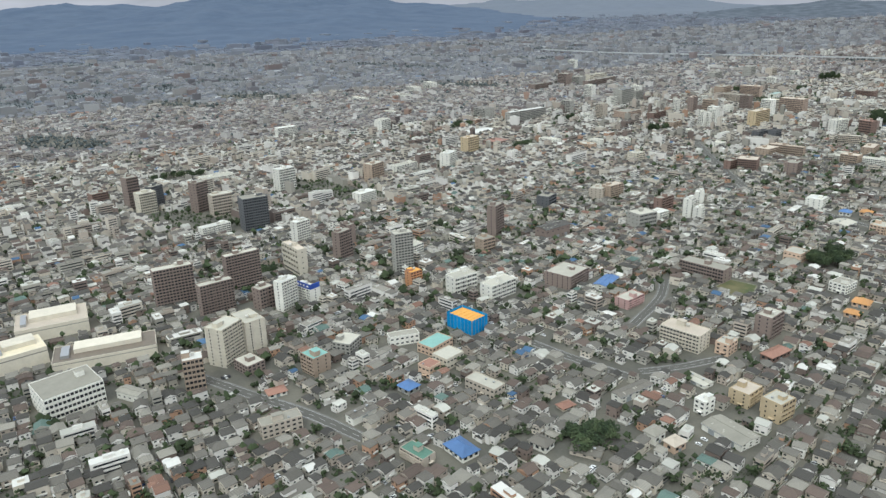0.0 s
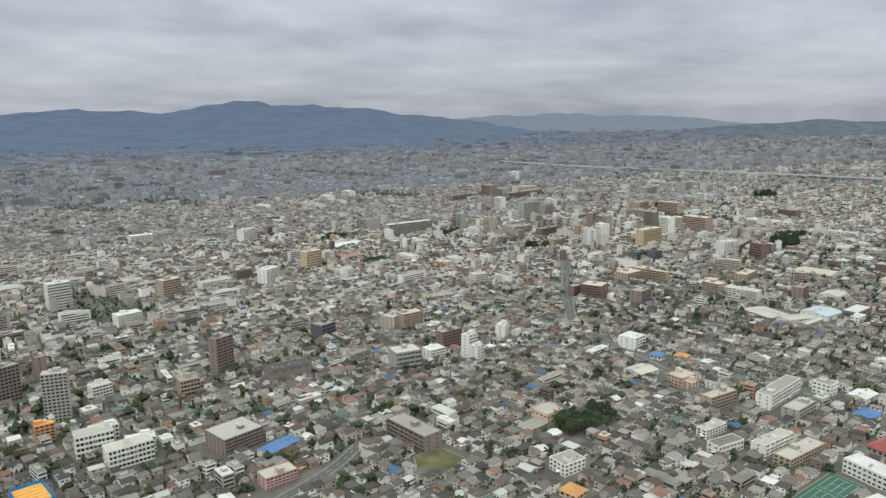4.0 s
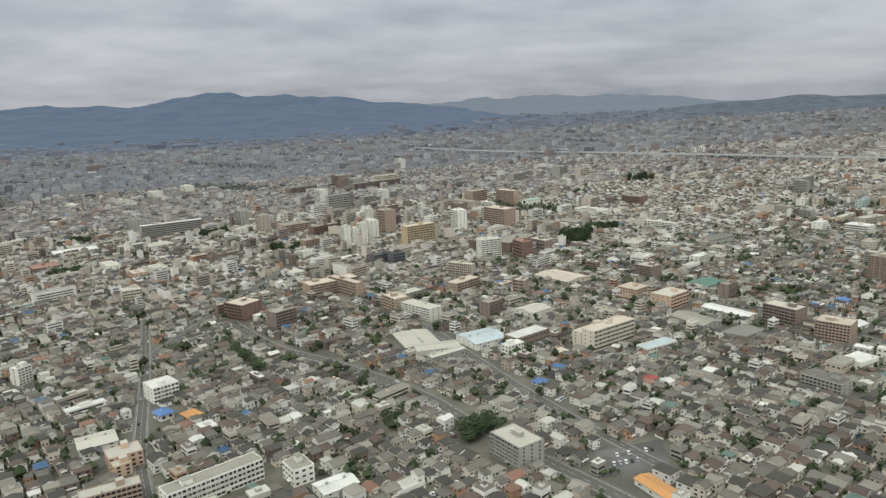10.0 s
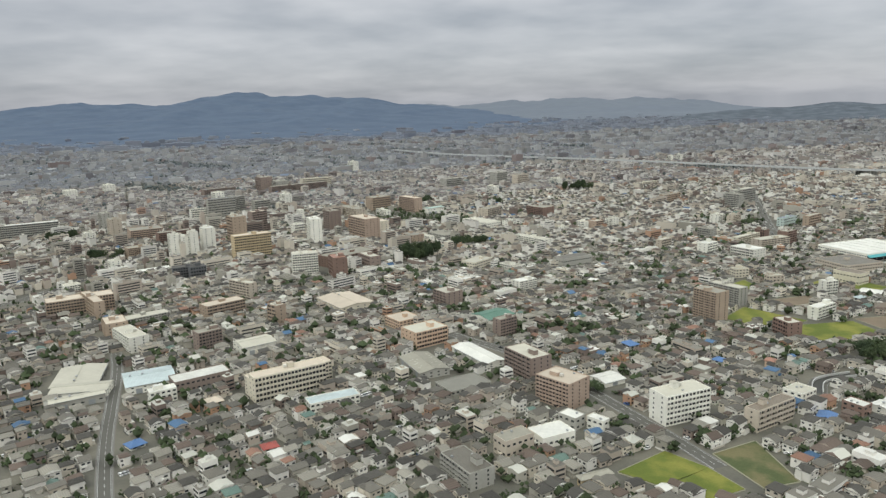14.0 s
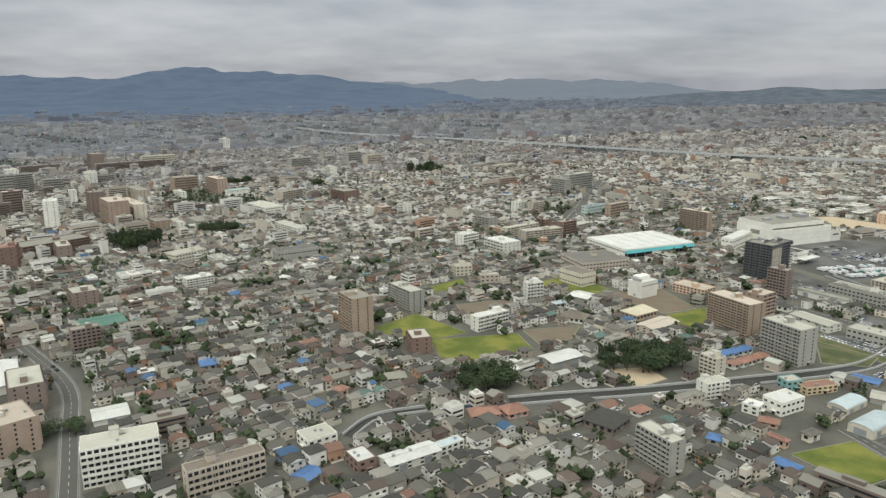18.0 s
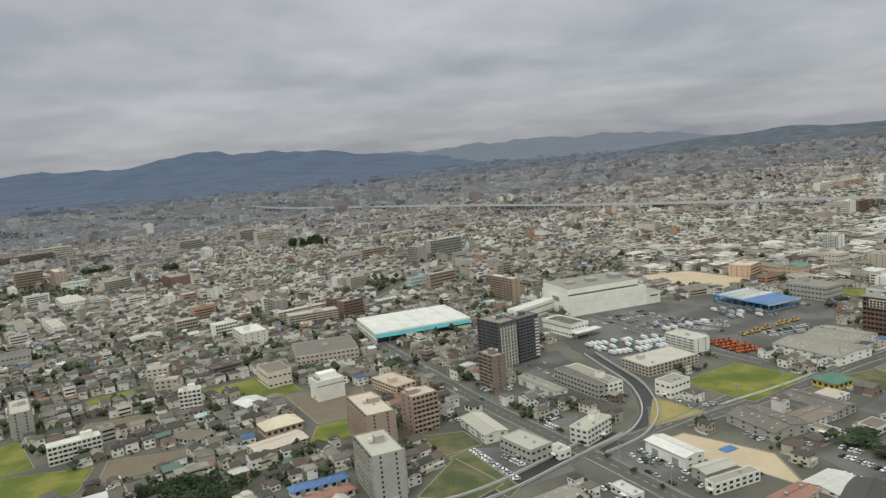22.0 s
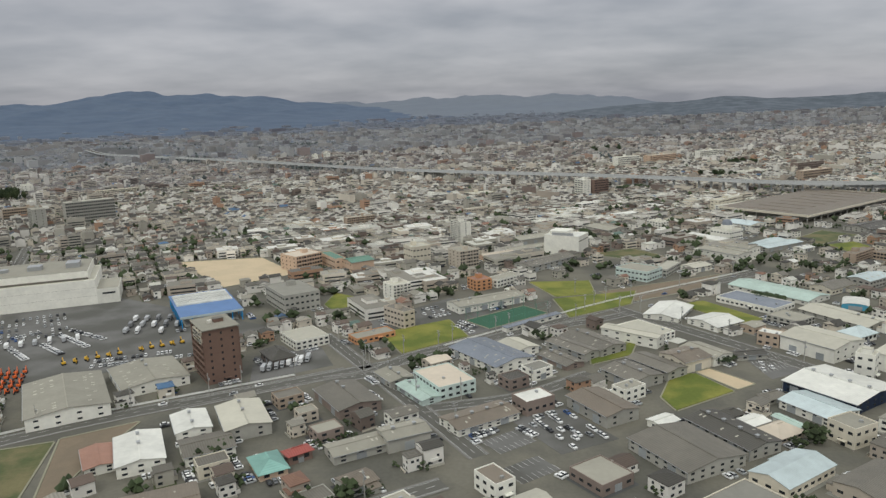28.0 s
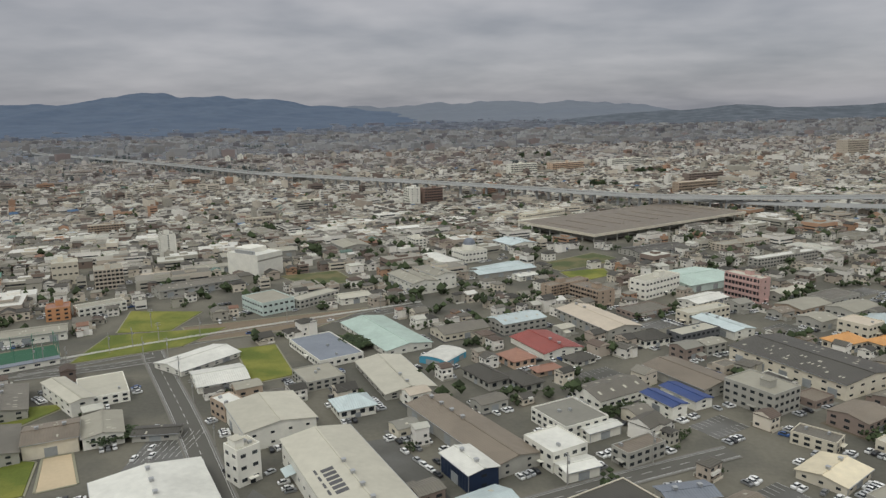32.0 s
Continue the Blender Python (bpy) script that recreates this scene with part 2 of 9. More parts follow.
# ---- parts and buildings ----
class Solid:
    """Corners and faces of one part."""

    def __init__(self):
        self.v, self.f, self.m = [], [], []

    def face(self, pts, m=0):
        n = len(self.v)
        self.v += [tuple(p) for p in pts]
        self.f.append(tuple(range(n, n + len(pts))))
        self.m.append(m)

    def box(self, x0, x1, y0, y1, z0, z1, m=0, bottom=False):
        n = len(self.v)
        self.v += [(x0, y0, z0), (x1, y0, z0), (x1, y1, z0), (x0, y1, z0), (x0, y0, z1), (x1, y0, z1), (x1, y1, z1), (x0, y1, z1)]
        faces = BOX_Q + ([(3, 2, 1, 0)] if bottom else [])
        self.f += [tuple(n + i for i in q) for q in faces]
        self.m += [m] * len(faces)
        return self

    def slab(self, pts, t, m=0):
        """A flat piece of thickness t under the outline pts."""
        n, k = len(self.v), len(pts)
        self.v += [tuple(p) for p in pts] + [(p[0], p[1], p[2] - t) for p in pts]
        self.f.append(tuple(n + i for i in range(k)))
        self.f.append(tuple(n + k + i for i in reversed(range(k))))
        for i in range(k):
            j = (i + 1) % k
            self.f.append((n + j, n + i, n + k + i, n + k + j))
        self.m += [m] * (k + 2)
        return self


def part(name, s, mats, parent, label="", kind=""):
    ob = mesh_object(name, s.v, s.f, mats, s.m if any(s.m) else None, parent)
    if label:
        ob["label"] = label
    if kind:
        ob["kind"] = kind
    return ob


def repeat(ob, place):
    """Another part on the same mesh."""
    o = new(ob.name.split(".")[0], ob.data)
    o.parent = ob.parent
    o.location = place
    return o


def thing(name, x, y, a, label, category, group=""):
    ob = new(name)
    ob.matrix_basis = pose(x, y, float(height(x, y)), 0, 0, a)
    ob.empty_display_size = 0.5
    return tagged(ob, label, category, group)


def ribbed(name, colour, rough=0.45, pitch=0.5, metal=0.0):
    """Profiled sheet metal: ribs down the slope, rain streaks and patches of wear."""
    m = material(name, colour, rough, 0.34, 1.3, metal, piece=0.24, spots=0.16)
    t = m.node_tree
    c, wv, bp = t.nodes.new("ShaderNodeTexCoord"), t.nodes.new("ShaderNodeTexWave"), t.nodes.new("ShaderNodeBump")
    wv.inputs["Scale"].default_value = 0.314 / pitch
    bp.inputs["Distance"].default_value, bp.inputs["Strength"].default_value = 0.06, 0.7
    t.links.new(c.outputs["Object"], wv.inputs["Vector"])
    t.links.new(wv.outputs["Fac"], bp.inputs["Height"])
    t.links.new(bp.outputs[0], t.nodes["Principled BSDF"].inputs["Normal"])
    return m


def plaster(name, colour, rough=0.8):
    return material(name, colour, rough, 0.24, 0.9, piece=0.2, spots=0.25, bump=0.01)


WALL = {
    "white": plaster("white_render", (0.79, 0.775, 0.70)), "cream": plaster("cream_render", (0.66, 0.61, 0.50)),
    "beige": plaster("beige_render", (0.52, 0.46, 0.38)), "grey": plaster("grey_concrete", (0.395, 0.385, 0.345)),
    "brown": plaster("brown_tile", (0.27, 0.215, 0.185)), "tan": plaster("tan_tile", (0.41, 0.325, 0.25)),
    "dark": plaster("dark_cladding", (0.13, 0.134, 0.14)), "peach": plaster("peach_render", (0.62, 0.46, 0.34)),
    "pink": plaster("pink_render", (0.55, 0.37, 0.34)), "salmon": plaster("salmon_tile", (0.44, 0.34, 0.27)),
    "yellow": plaster("ochre_render", (0.57, 0.46, 0.30)), "brick": plaster("brick_red_tile", (0.24, 0.165, 0.135)),
    "brickdark": plaster("dark_brick_tile", (0.185, 0.118, 0.092)), "teal": plaster("teal_render", (0.26, 0.44, 0.43)),
    "green": plaster("mint_sheet", (0.42, 0.60, 0.52)), "aqua": plaster("pale_aqua_render", (0.55, 0.64, 0.60)),
    "orange": plaster("orange_render", (0.56, 0.29, 0.15)), "navy": ribbed("navy_sheet", (0.016, 0.028, 0.06)),
    "mustard": plaster("mustard_render", (0.58, 0.43, 0.07)),
    "skyblue": ribbed("sky_blue_sheet", (0.10, 0.38, 0.55)), "bluesheet": plaster("blue_mesh_sheet", (0.02, 0.28, 0.62), 0.6),
}
ROOF = {
    "pale": material("pale_flat_roof", (0.485, 0.465, 0.39), 0.75, 0.2, 1.1, piece=0.25, spots=0.2), "white": ribbed("white_sheet_roof", (0.68, 0.675, 0.62)),
    "ash": material("ash_flat_roof", (0.315, 0.30, 0.25), 0.8, 0.22, 1.0, piece=0.25, spots=0.2), "slate": ribbed("slate_sheet_roof", (0.165, 0.152, 0.126)),
    "charcoal": ribbed("charcoal_sheet_roof", (0.078, 0.073, 0.062)), "grey": material("grey_flat_roof", (0.255, 0.247, 0.215), 0.8, 0.2, 1.0, piece=0.2, spots=0.2),
    "beigeroof": material("beige_flat_roof", (0.55, 0.48, 0.39), 0.8, 0.2, 1.0, piece=0.2, spots=0.2), "cream": ribbed("cream_sheet_roof", (0.72, 0.64, 0.47)),
    "brownroof": ribbed("brown_sheet_roof", (0.205, 0.172, 0.134)), "terracotta": ribbed("terracotta_roof", (0.33, 0.18, 0.13)),
    "red": ribbed("red_sheet_roof", (0.32, 0.085, 0.07)), "teal": ribbed("teal_roof", (0.23, 0.42, 0.37)), "tealpale": ribbed("pale_teal_roof", (0.44, 0.55, 0.49)),
    "greenroof": ribbed("green_sheet_roof", (0.11, 0.22, 0.165)), "skyroof": ribbed("pale_blue_roof", (0.50, 0.575, 0.58)),
    "bluegrey": ribbed("blue_grey_roof", (0.20, 0.222, 0.26)), "blueroof": ribbed("bright_blue_roof", (0.10, 0.19, 0.38)), "navyroof": ribbed("navy_roof", (0.04, 0.07, 0.20)),
    "orangeroof": ribbed("orange_sheet_roof", (0.58, 0.30, 0.11)), "orangedeck": plaster("orange_deck", (0.80, 0.42, 0.10)),
}
TONE = {"white": "white rendered", "cream": "cream rendered", "beige": "beige rendered", "grey": "grey concrete", "brown": "brown tiled", "tan": "tan tiled", "dark": "dark clad",
        "peach": "peach rendered", "pink": "pink rendered", "salmon": "salmon tiled", "yellow": "ochre rendered", "brick": "brick red", "brickdark": "dark brick", "teal": "teal rendered",
        "green": "mint green", "aqua": "pale aqua", "orange": "orange rendered", "navy": "navy sheet", "skyblue": "sky blue sheet", "mustard": "mustard yellow", "bluesheet": "blue sheeted"}
CAP = {"pale": "pale", "white": "white", "ash": "ash grey", "slate": "dark grey", "charcoal": "charcoal", "grey": "grey", "beigeroof": "beige", "cream": "cream", "brownroof": "brown",
       "terracotta": "terracotta", "red": "red", "teal": "teal", "tealpale": "pale teal", "greenroof": "green", "skyroof": "pale blue", "bluegrey": "blue-grey", "blueroof": "bright blue",
       "navyroof": "navy blue", "orangeroof": "orange", "orangedeck": "orange"}
COUNT = "no one two three four five six seven eight nine ten eleven twelve thirteen fourteen".split()
METAL = material("galvanised_metal", (0.45, 0.46, 0.47), 0.4, 0.12, 0.5, 0.6)
SHUTTER = ribbed("grey_shutter", (0.34, 0.36, 0.37), 0.5, 0.2)
FRAME = material("pale_aluminium", (0.60, 0.60, 0.59), 0.4, 0.08, 0.5, 0.3)
TANK = plaster("cream_tank", (0.62, 0.60, 0.54))
KEEP_OUT = []  # oriented rectangles: centre, half width, half depth, angle


WAYS, FIELDS = set(), []


def keep_out(cx, cy, w, d, a, way=False):
    KEEP_OUT.append((cx, cy, w / 2, d / 2, a))
    if way:
        WAYS.add(KEEP_OUT[-1])


def depth(x, y):
    """Distance out from the line of flight."""
    return (-16.47 * x + 35.66 * y) / 39.28


def glazing(s, w, d, h, floors, step, pw, ph, sides, base=0.0):
    """Window panes standing a little proud, floor by floor, on the named sides."""
    fh = (h - 0.3 - base) / floors
    for k in range(floors):
        z0 = base + k * fh + fh * 0.36
        z1 = z0 + min(ph, fh * 0.52)
        for side in sides:
            run = w if side in "fb" else d
            n = max(1, int((run - 0.5) / step))
            for i in range(n):
                c = (i + 0.5) * run / n - run / 2
                q = min(pw, run / n * 0.8) / 2
                if side == "f":
                    s.box(c - q, c + q, -d / 2 - 0.04, -d / 2 + 0.02, z0, z1, 0, True)
                elif side == "b":
                    s.box(c - q, c + q, d / 2 - 0.02, d / 2 + 0.04, z0, z1, 0, True)
                elif side == "l":
                    s.box(-w / 2 - 0.04, -w / 2 + 0.02, c - q, c + q, z0, z1, 0, True)
                else:
                    s.box(w / 2 - 0.02, w / 2 + 0.04, c - q, c + q, z0, z1, 0, True)
    return s


PANES, PANE_MESH = [430], {}


def windows(ob, s):
    """Panes as parts of their own on the nearest buildings, one joined part elsewhere."""
    n = len(s.v) // 8
    x, y = ob.location.x, ob.location.y
    if depth(x, y) > 120 or n > 70 or n > PANES[0]:
        return part("glazing", s, GLASS, ob, "dark window panes", "stuff")
    PANES[0] -= n
    for k in range(n):
        lo, hi = Vector(s.v[8 * k]), Vector(s.v[8 * k + 6])
        c, e = (lo + hi) / 2, (hi - lo) / 2
        key = tuple(round(v, 2) for v in e)
        if key not in PANE_MESH:
            PANE_MESH[key] = part("window", Solid().box(-e.x, e.x, -e.y, e.y, -e.z, e.z, 0, True), GLASS, ob)
            PANE_MESH[key].location = c
        else:
            o = new("window", PANE_MESH[key].data)
            o.parent, o.location = ob, c


def shell(w, d, h, rim=0.28, t=0.14):
    """Outer walls with a parapet standing above the recessed roof."""
    s = Solid()
    X, Y = w / 2, d / 2
    o = [(-X, -Y), (X, -Y), (X, Y), (-X, Y)]
    i = [(-X + t, -Y + t), (X - t, -Y + t), (X - t, Y - t), (-X + t, Y - t)]
    for k in range(4):
        j = (k + 1) % 4
        s.face([(*o[k], 0), (*o[j], 0), (*o[j], h), (*o[k], h)])
        s.face([(*o[k], h), (*o[j], h), (*i[j], h), (*i[k], h)])
        s.face([(*i[k], h), (*i[j], h), (*i[j], h - rim), (*i[k], h - rim)])
    return s


def block(x, y, w, d, h, a, floors, wall, roof, name="", extra="", bare=False):
    """A flat-roofed block of flats, offices or a works building."""
    r = random.Random(int(x * 7 + y * 13))
    keep_out(x, y, w + 2.4, d + 2.4, radians(a))
    floors = max(1, min(floors, 14))
    kind = name or ("apartment_building" if floors >= 4 else "low_building")
    ob = thing(kind, x, y, a, f"{COUNT[floors]}-storey {TONE[wall]} {'apartment building' if floors >= 4 else 'building'} with {CAP[roof]} flat roof{extra}",
               "apartment building" if floors >= 4 else "building")
    near = depth(x, y) < 205
    close = depth(x, y) < 215
    wm = WALL[wall]
    part("wall", shell(w, d, h), wm, ob)
    s = Solid().slab([(-w / 2 + 0.14, -d / 2 + 0.14, h - 0.24), (w / 2 - 0.14, -d / 2 + 0.14, h - 0.24), (w / 2 - 0.14, d / 2 - 0.14, h - 0.24), (-w / 2 + 0.14, d / 2 - 0.14, h - 0.24)], 0.1)
    part("roof", s, ROOF[roof], ob)
    fh = (h - 0.3) / floors
    long_front = w >= d
    if floors >= 4:
        # open galleries or balconies along the long sides
        for side in ("f", "b") if long_front else ("l", "r"):
            run = (w if long_front else d) - 0.3
            s = Solid()
            s.box(-run / 2, run / 2, -0.5, 0.0, -0.06, 0.04, 0, True)
            s.box(-run / 2, run / 2, -0.5, -0.44, 0.04, fh * 0.38, 0, True)
            bays = max(2, int(run / 2.6))
            for i in range(bays + 1):
                c = -run / 2 + 0.04 + (run - 0.08) * i / bays
                s.box(c - 0.04, c + 0.04, -0.47, 0.0, 0.04, fh - 0.06, 0, True)
            turn = {"f": 0, "r": 90, "b": 180, "l": 270}[side]
            off = d / 2 if side in "fb" else w / 2
            first = None
            tilt = Matrix.Rotation(radians(turn), 4, "Z")
            if not near:
                every = Solid()
                for k in range(1, floors):
                    n0 = len(every.v)
                    every.v += [(p[0], p[1], p[2] + k * fh) for p in s.v]
                    every.f += [tuple(n0 + i for i in q) for q in s.f]
                    every.m += s.m
                part("balcony_front", every, wm, ob, "", "stuff").matrix_basis = tilt @ Matrix.Translation((0, -off + 0.01, 0))
                continue
            for k in range(1, floors):
                m = tilt @ Matrix.Translation((0, -off + 0.01, k * fh))
                if first is None:
                    first = part("balcony", s, wm, ob)
                    first.matrix_basis = m
                else:
                    o = repeat(first, (0, 0, 0))
                    o.matrix_basis = m
        g = Solid()
        glazing(g, w, d, h, floors, 1.3, 1.0, 0.95, "fb" if long_front else "lr")
        glazing(g, w, d, h, floors, 2.6, 0.5, 0.6, "lr" if long_front else "fb")
    else:
        g = glazing(Solid(), w, d, min(h, 2.2) if bare else h, floors, 5.0 if bare else 1.7, 1.0, 0.62, "lr" if bare else "fblr")
    windows(ob, g)
    # stair head, tank and plant on the roof
    if floors >= 3 and min(w, d) > 4:
        px, py = r.uniform(-0.3, 0.3) * w, r.uniform(-0.15, 0.25) * d
        pw, pd, ph = min(w * 0.4, r.uniform(2, 3.4)), min(d * 0.5, r.uniform(1.8, 2.6)), r.uniform(1.0, 1.7)
        s = Solid().box(px - pw / 2, px + pw / 2, py - pd / 2, py + pd / 2, h - 0.24, h + ph)
        if not near:
            s.m[-1] = 1
            part("stair_head", s, [wm, ROOF[roof]], ob)
        else:
            stair = part("stair_head", s, wm, ob)
        s = Solid().slab([(px - pw / 2 - 0.1, py - pd / 2 - 0.1, h + ph + 0.1), (px + pw / 2 + 0.1, py - pd / 2 - 0.1, h + ph + 0.1), (px + pw / 2 + 0.1, py + pd / 2 + 0.1, h + ph + 0.1), (px - pw / 2 - 0.1, py + pd / 2 + 0.1, h + ph + 0.1)], 0.12)
        if near:
            part("stair_head_roof", s, ROOF[roof], stair)
        if floors >= 5:
            tx = px + (pw / 2 + 1.0) * (1 if px < 0 else -1)
            s = Solid().box(tx - 0.55, tx + 0.55, py - 0.5, py + 0.5, h + 0.15, h + 1.0, 0, True)
            for sx in (-0.45, 0.45):
                s.box(tx + sx - 0.05, tx + sx + 0.05, py - 0.4, py + 0.4, h - 0.24, h + 0.15)
            part("water_tank", s, TANK, ob)
    if close:
        for i in range(r.randint(1, 2)):
            px, py = r.uniform(-0.38, 0.38) * w, r.uniform(-0.36, 0.36) * d
            s = Solid().box(px - 0.35, px + 0.35, py - 0.25, py + 0.25, h - 0.24, h + 0.25)
            s.box(px - 0.25, px + 0.25, py - 0.18, py + 0.18, h + 0.25, h + 0.3)
            part("air_conditioner", s, METAL, ob)
        s = Solid().box(w * 0.1 - 0.5, w * 0.1 + 0.5, -d / 2 - 0.05, -d / 2 + 0.02, 0, 1.05, 0, True)
        door = part("entrance_door", s, GLASS, ob)
        s = Solid().box(w * 0.1 - 0.9, w * 0.1 + 0.9, -d / 2 - 0.8, -d / 2 - 0.0, 1.15, 1.27, 0, True)
        part("entrance_canopy", s, wm, door)
    return ob


def hall(x, y, w, d, h, a, floors, wall, roof, name="", pitch=0.17):
    """A works hall or warehouse under a low pitched sheet roof."""
    if d > w:
        w, d, a = d, w, a + 90
    r = random.Random(int(x * 5 + y * 11))
    keep_out(x, y, w + 2, d + 2, radians(a))
    ob = thing(name or "warehouse", x, y, a, f"{TONE[wall]} warehouse under a {CAP[roof]} pitched sheet roof", "warehouse")
    X, Y, rise = w / 2, d / 2, min(d / 2 * pitch, 1.0)
    e = max(h - rise, h * 0.72)
    top = e + rise
    s = Solid()
    s.face([(-X, -Y, 0), (X, -Y, 0), (X, -Y, e), (-X, -Y, e)])
    s.face([(X, Y, 0), (-X, Y, 0), (-X, Y, e), (X, Y, e)])
    s.face([(X, -Y, 0), (X, Y, 0), (X, Y, e), (X, 0, top), (X, -Y, e)])
    s.face([(-X, Y, 0), (-X, -Y, 0), (-X, -Y, e), (-X, 0, top), (-X, Y, e)])
    part("wall", s, WALL[wall], ob)
    o, g = 0.3, 0.3 * rise / (d / 2)
    for sgn in (-1, 1):
        pts = [(-X - o, sgn * (Y + o), e - g + 0.12), (X + o, sgn * (Y + o), e - g + 0.12), (X + o, 0, top + 0.12), (-X - o, 0, top + 0.12)]
        part("roof_slope", Solid().slab(pts if sgn < 0 else pts[::-1], 0.1), ROOF[roof], ob)
    part("ridge_cap", Solid().box(-X - o, X + o, -0.16, 0.16, top + 0.08, top + 0.2, 0, True), ROOF[roof], ob)
    n = int(w / 4)
    if n > 1 and r.random() < 0.45:
        s = Solid().box(-0.3, 0.3, -0.3, 0.3, 0, 0.45).box(-0.4, 0.4, -0.4, 0.4, 0.45, 0.53, 0, True)
        vent = part("roof_vent", s, METAL, ob)
        vent.location = ((0.5 / n - 0.5) * w, 0, top + 0.18)
        for i in range(1, min(n, 4 if depth(x, y) < 150 else 2)):
            repeat(vent, (((i + 0.5) / n - 0.5) * w, 0, top + 0.18))
    doors = max(1, int(w / 6))
    s = Solid().box(-1.1, 1.1, -0.06, 0.02, 0, min(1.9, e * 0.75), 0, True)
    door = part("shutter_door", s, SHUTTER, ob)
    door.location = (((0.5) / doors - 0.5) * w, -Y, 0)
    for i in range(1, min(doors, 6)):
        repeat(door, (((i + 0.5) / doors - 0.5) * w, -Y, 0))
    windows(ob, glazing(Solid(), w, d, e + 0.3, max(1, min(floors, 2)), r.uniform(2.2, 3.6), r.uniform(0.7, 1.1), 0.45, r.choice(("flrb", "flr", "lrb")), 0.1))
    if roof in ("slate", "charcoal", "brownroof", "ash", "bluegrey") and r.random() < 0.75:
        # pale translucent sheets let into the slopes
        pale = Solid()
        for k in range(int(w * d / 14)):
            c, v, sgn = r.uniform(-0.44, 0.44) * w, r.choice((0.3, 0.55, 0.72)) * Y, r.choice((-1, 1))
            q = [(c - 0.17, v + 0.42), (c + 0.17, v + 0.42), (c + 0.17, v - 0.42), (c - 0.17, v - 0.42)]
            pale.slab([(px, -py, top + 0.15 - rise * py / Y) for px, py in q] if sgn < 0 else [(px, py, top + 0.15 - rise * py / Y) for px, py in q[::-1]], 0.03)
        if pale.f:
            part("roof_light", pale, ROOF["pale"], ob, "pale translucent roof sheets", "stuff")
    for sx in (-X + 0.1, X - 0.1) if depth(x, y) < 120 else ():
        for sy in (-Y - 0.06,):
            part("downpipe", Solid().box(sx - 0.05, sx + 0.05, sy - 0.05, sy + 0.05, 0, e, 0, True), METAL, ob)
    part("gutter", Solid().box(-X - o, X + o, -Y - o - 0.1, -Y - o, e - g - 0.02, e - g + 0.1, 0, True), METAL, ob)
    return ob


def plain_block(x, y, w, d, h, a, floors, wall, roof):
    """A big windowless store with stepped roof plant."""
    ob = block(x, y, w, d, h, a, 1, wall, roof, "store_building", "", True)
    part("roof_plant", Solid().box(-w * 0.3, w * 0.36, -d * 0.1, d * 0.4, h - 0.24, h + 1.6), WALL[wall], ob)
    part("plant_screen", Solid().box(-w * 0.42, -w * 0.34, -d * 0.3, d * 0.3, h - 0.24, h + 1.0), METAL, ob)
    part("wall_band", Solid().box(-w / 2 - 0.03, w / 2 + 0.03, -d / 2 - 0.03, -d / 2, h * 0.72, h * 0.78, 0, True), ROOF["ash"], ob)
    return ob


def big_store(x, y, w, d, h, a):
    """A tall windowless store: a plain front, an upper storey set back, and a low wing."""
    X, Y = w / 2, d / 2
    ob = block(x, y, w, d, h, a, 1, "white", "pale", "store_building", " and upper storey", True)
    part("upper_storey", Solid().box(-X + 0.6, X - 2.5, -Y + 3.4, Y - 0.3, h - 0.2, h + 3.0), WALL["white"], ob)
    part("upper_roof", Solid().box(-X + 0.8, X - 2.7, -Y + 3.6, Y - 0.5, h + 3.004, h + 3.1, 0, True), ROOF["ash"], ob)
    # Gutter strip in slate colour: its dark tone paints the shadow line at the setback.
    part("gutter", Solid().box(-X + 0.6, X - 2.5, -Y + 3.1, -Y + 3.38, h - 0.1, h + 0.5), ROOF["slate"], ob, "dark gutter")
    for k, c in enumerate((-0.3, -0.02, 0.3)):
        part("roof_plant", Solid().box(c * w - 2.4, c * w + 2.4, -1.0 - k, 2.0 + k, h + 3.1, h + 4.2 + 0.4 * k), METAL, ob)
    part("low_wing", Solid().box(X + 0.02, X + 8.0, -Y, Y * 0.2, 0, 5.8), WALL["white"], ob)
    part("low_wing_roof", Solid().box(X + 0.2, X + 7.8, -Y + 0.2, Y * 0.2 - 0.2, 5.804, 5.9, 0, True), ROOF["ash"], ob)
    part("window_strip", Solid().box(X + 2.0, X + 6.5, -Y - 0.04, -Y, 3.6, 4.3, 0, True), GLASS, ob)
    part("shutter_door", Solid().box(-X - 0.05, -X, -Y + 8, -Y + 13, 0, 3.6, 0, True), SHUTTER, ob)
    for z in (h * 0.35, h * 0.68):
        part("wall_joint", Solid().box(-X + 0.2, X - 0.2, -Y - 0.012, -Y, z, z + 0.05, 0, True), ROOF["ash"], ob)
    part("wall_sign", Solid().box(-X - 0.05, -X, -3, 4, h * 0.55, h * 0.8, 0, True), ROOF["ash"], ob)
    return ob


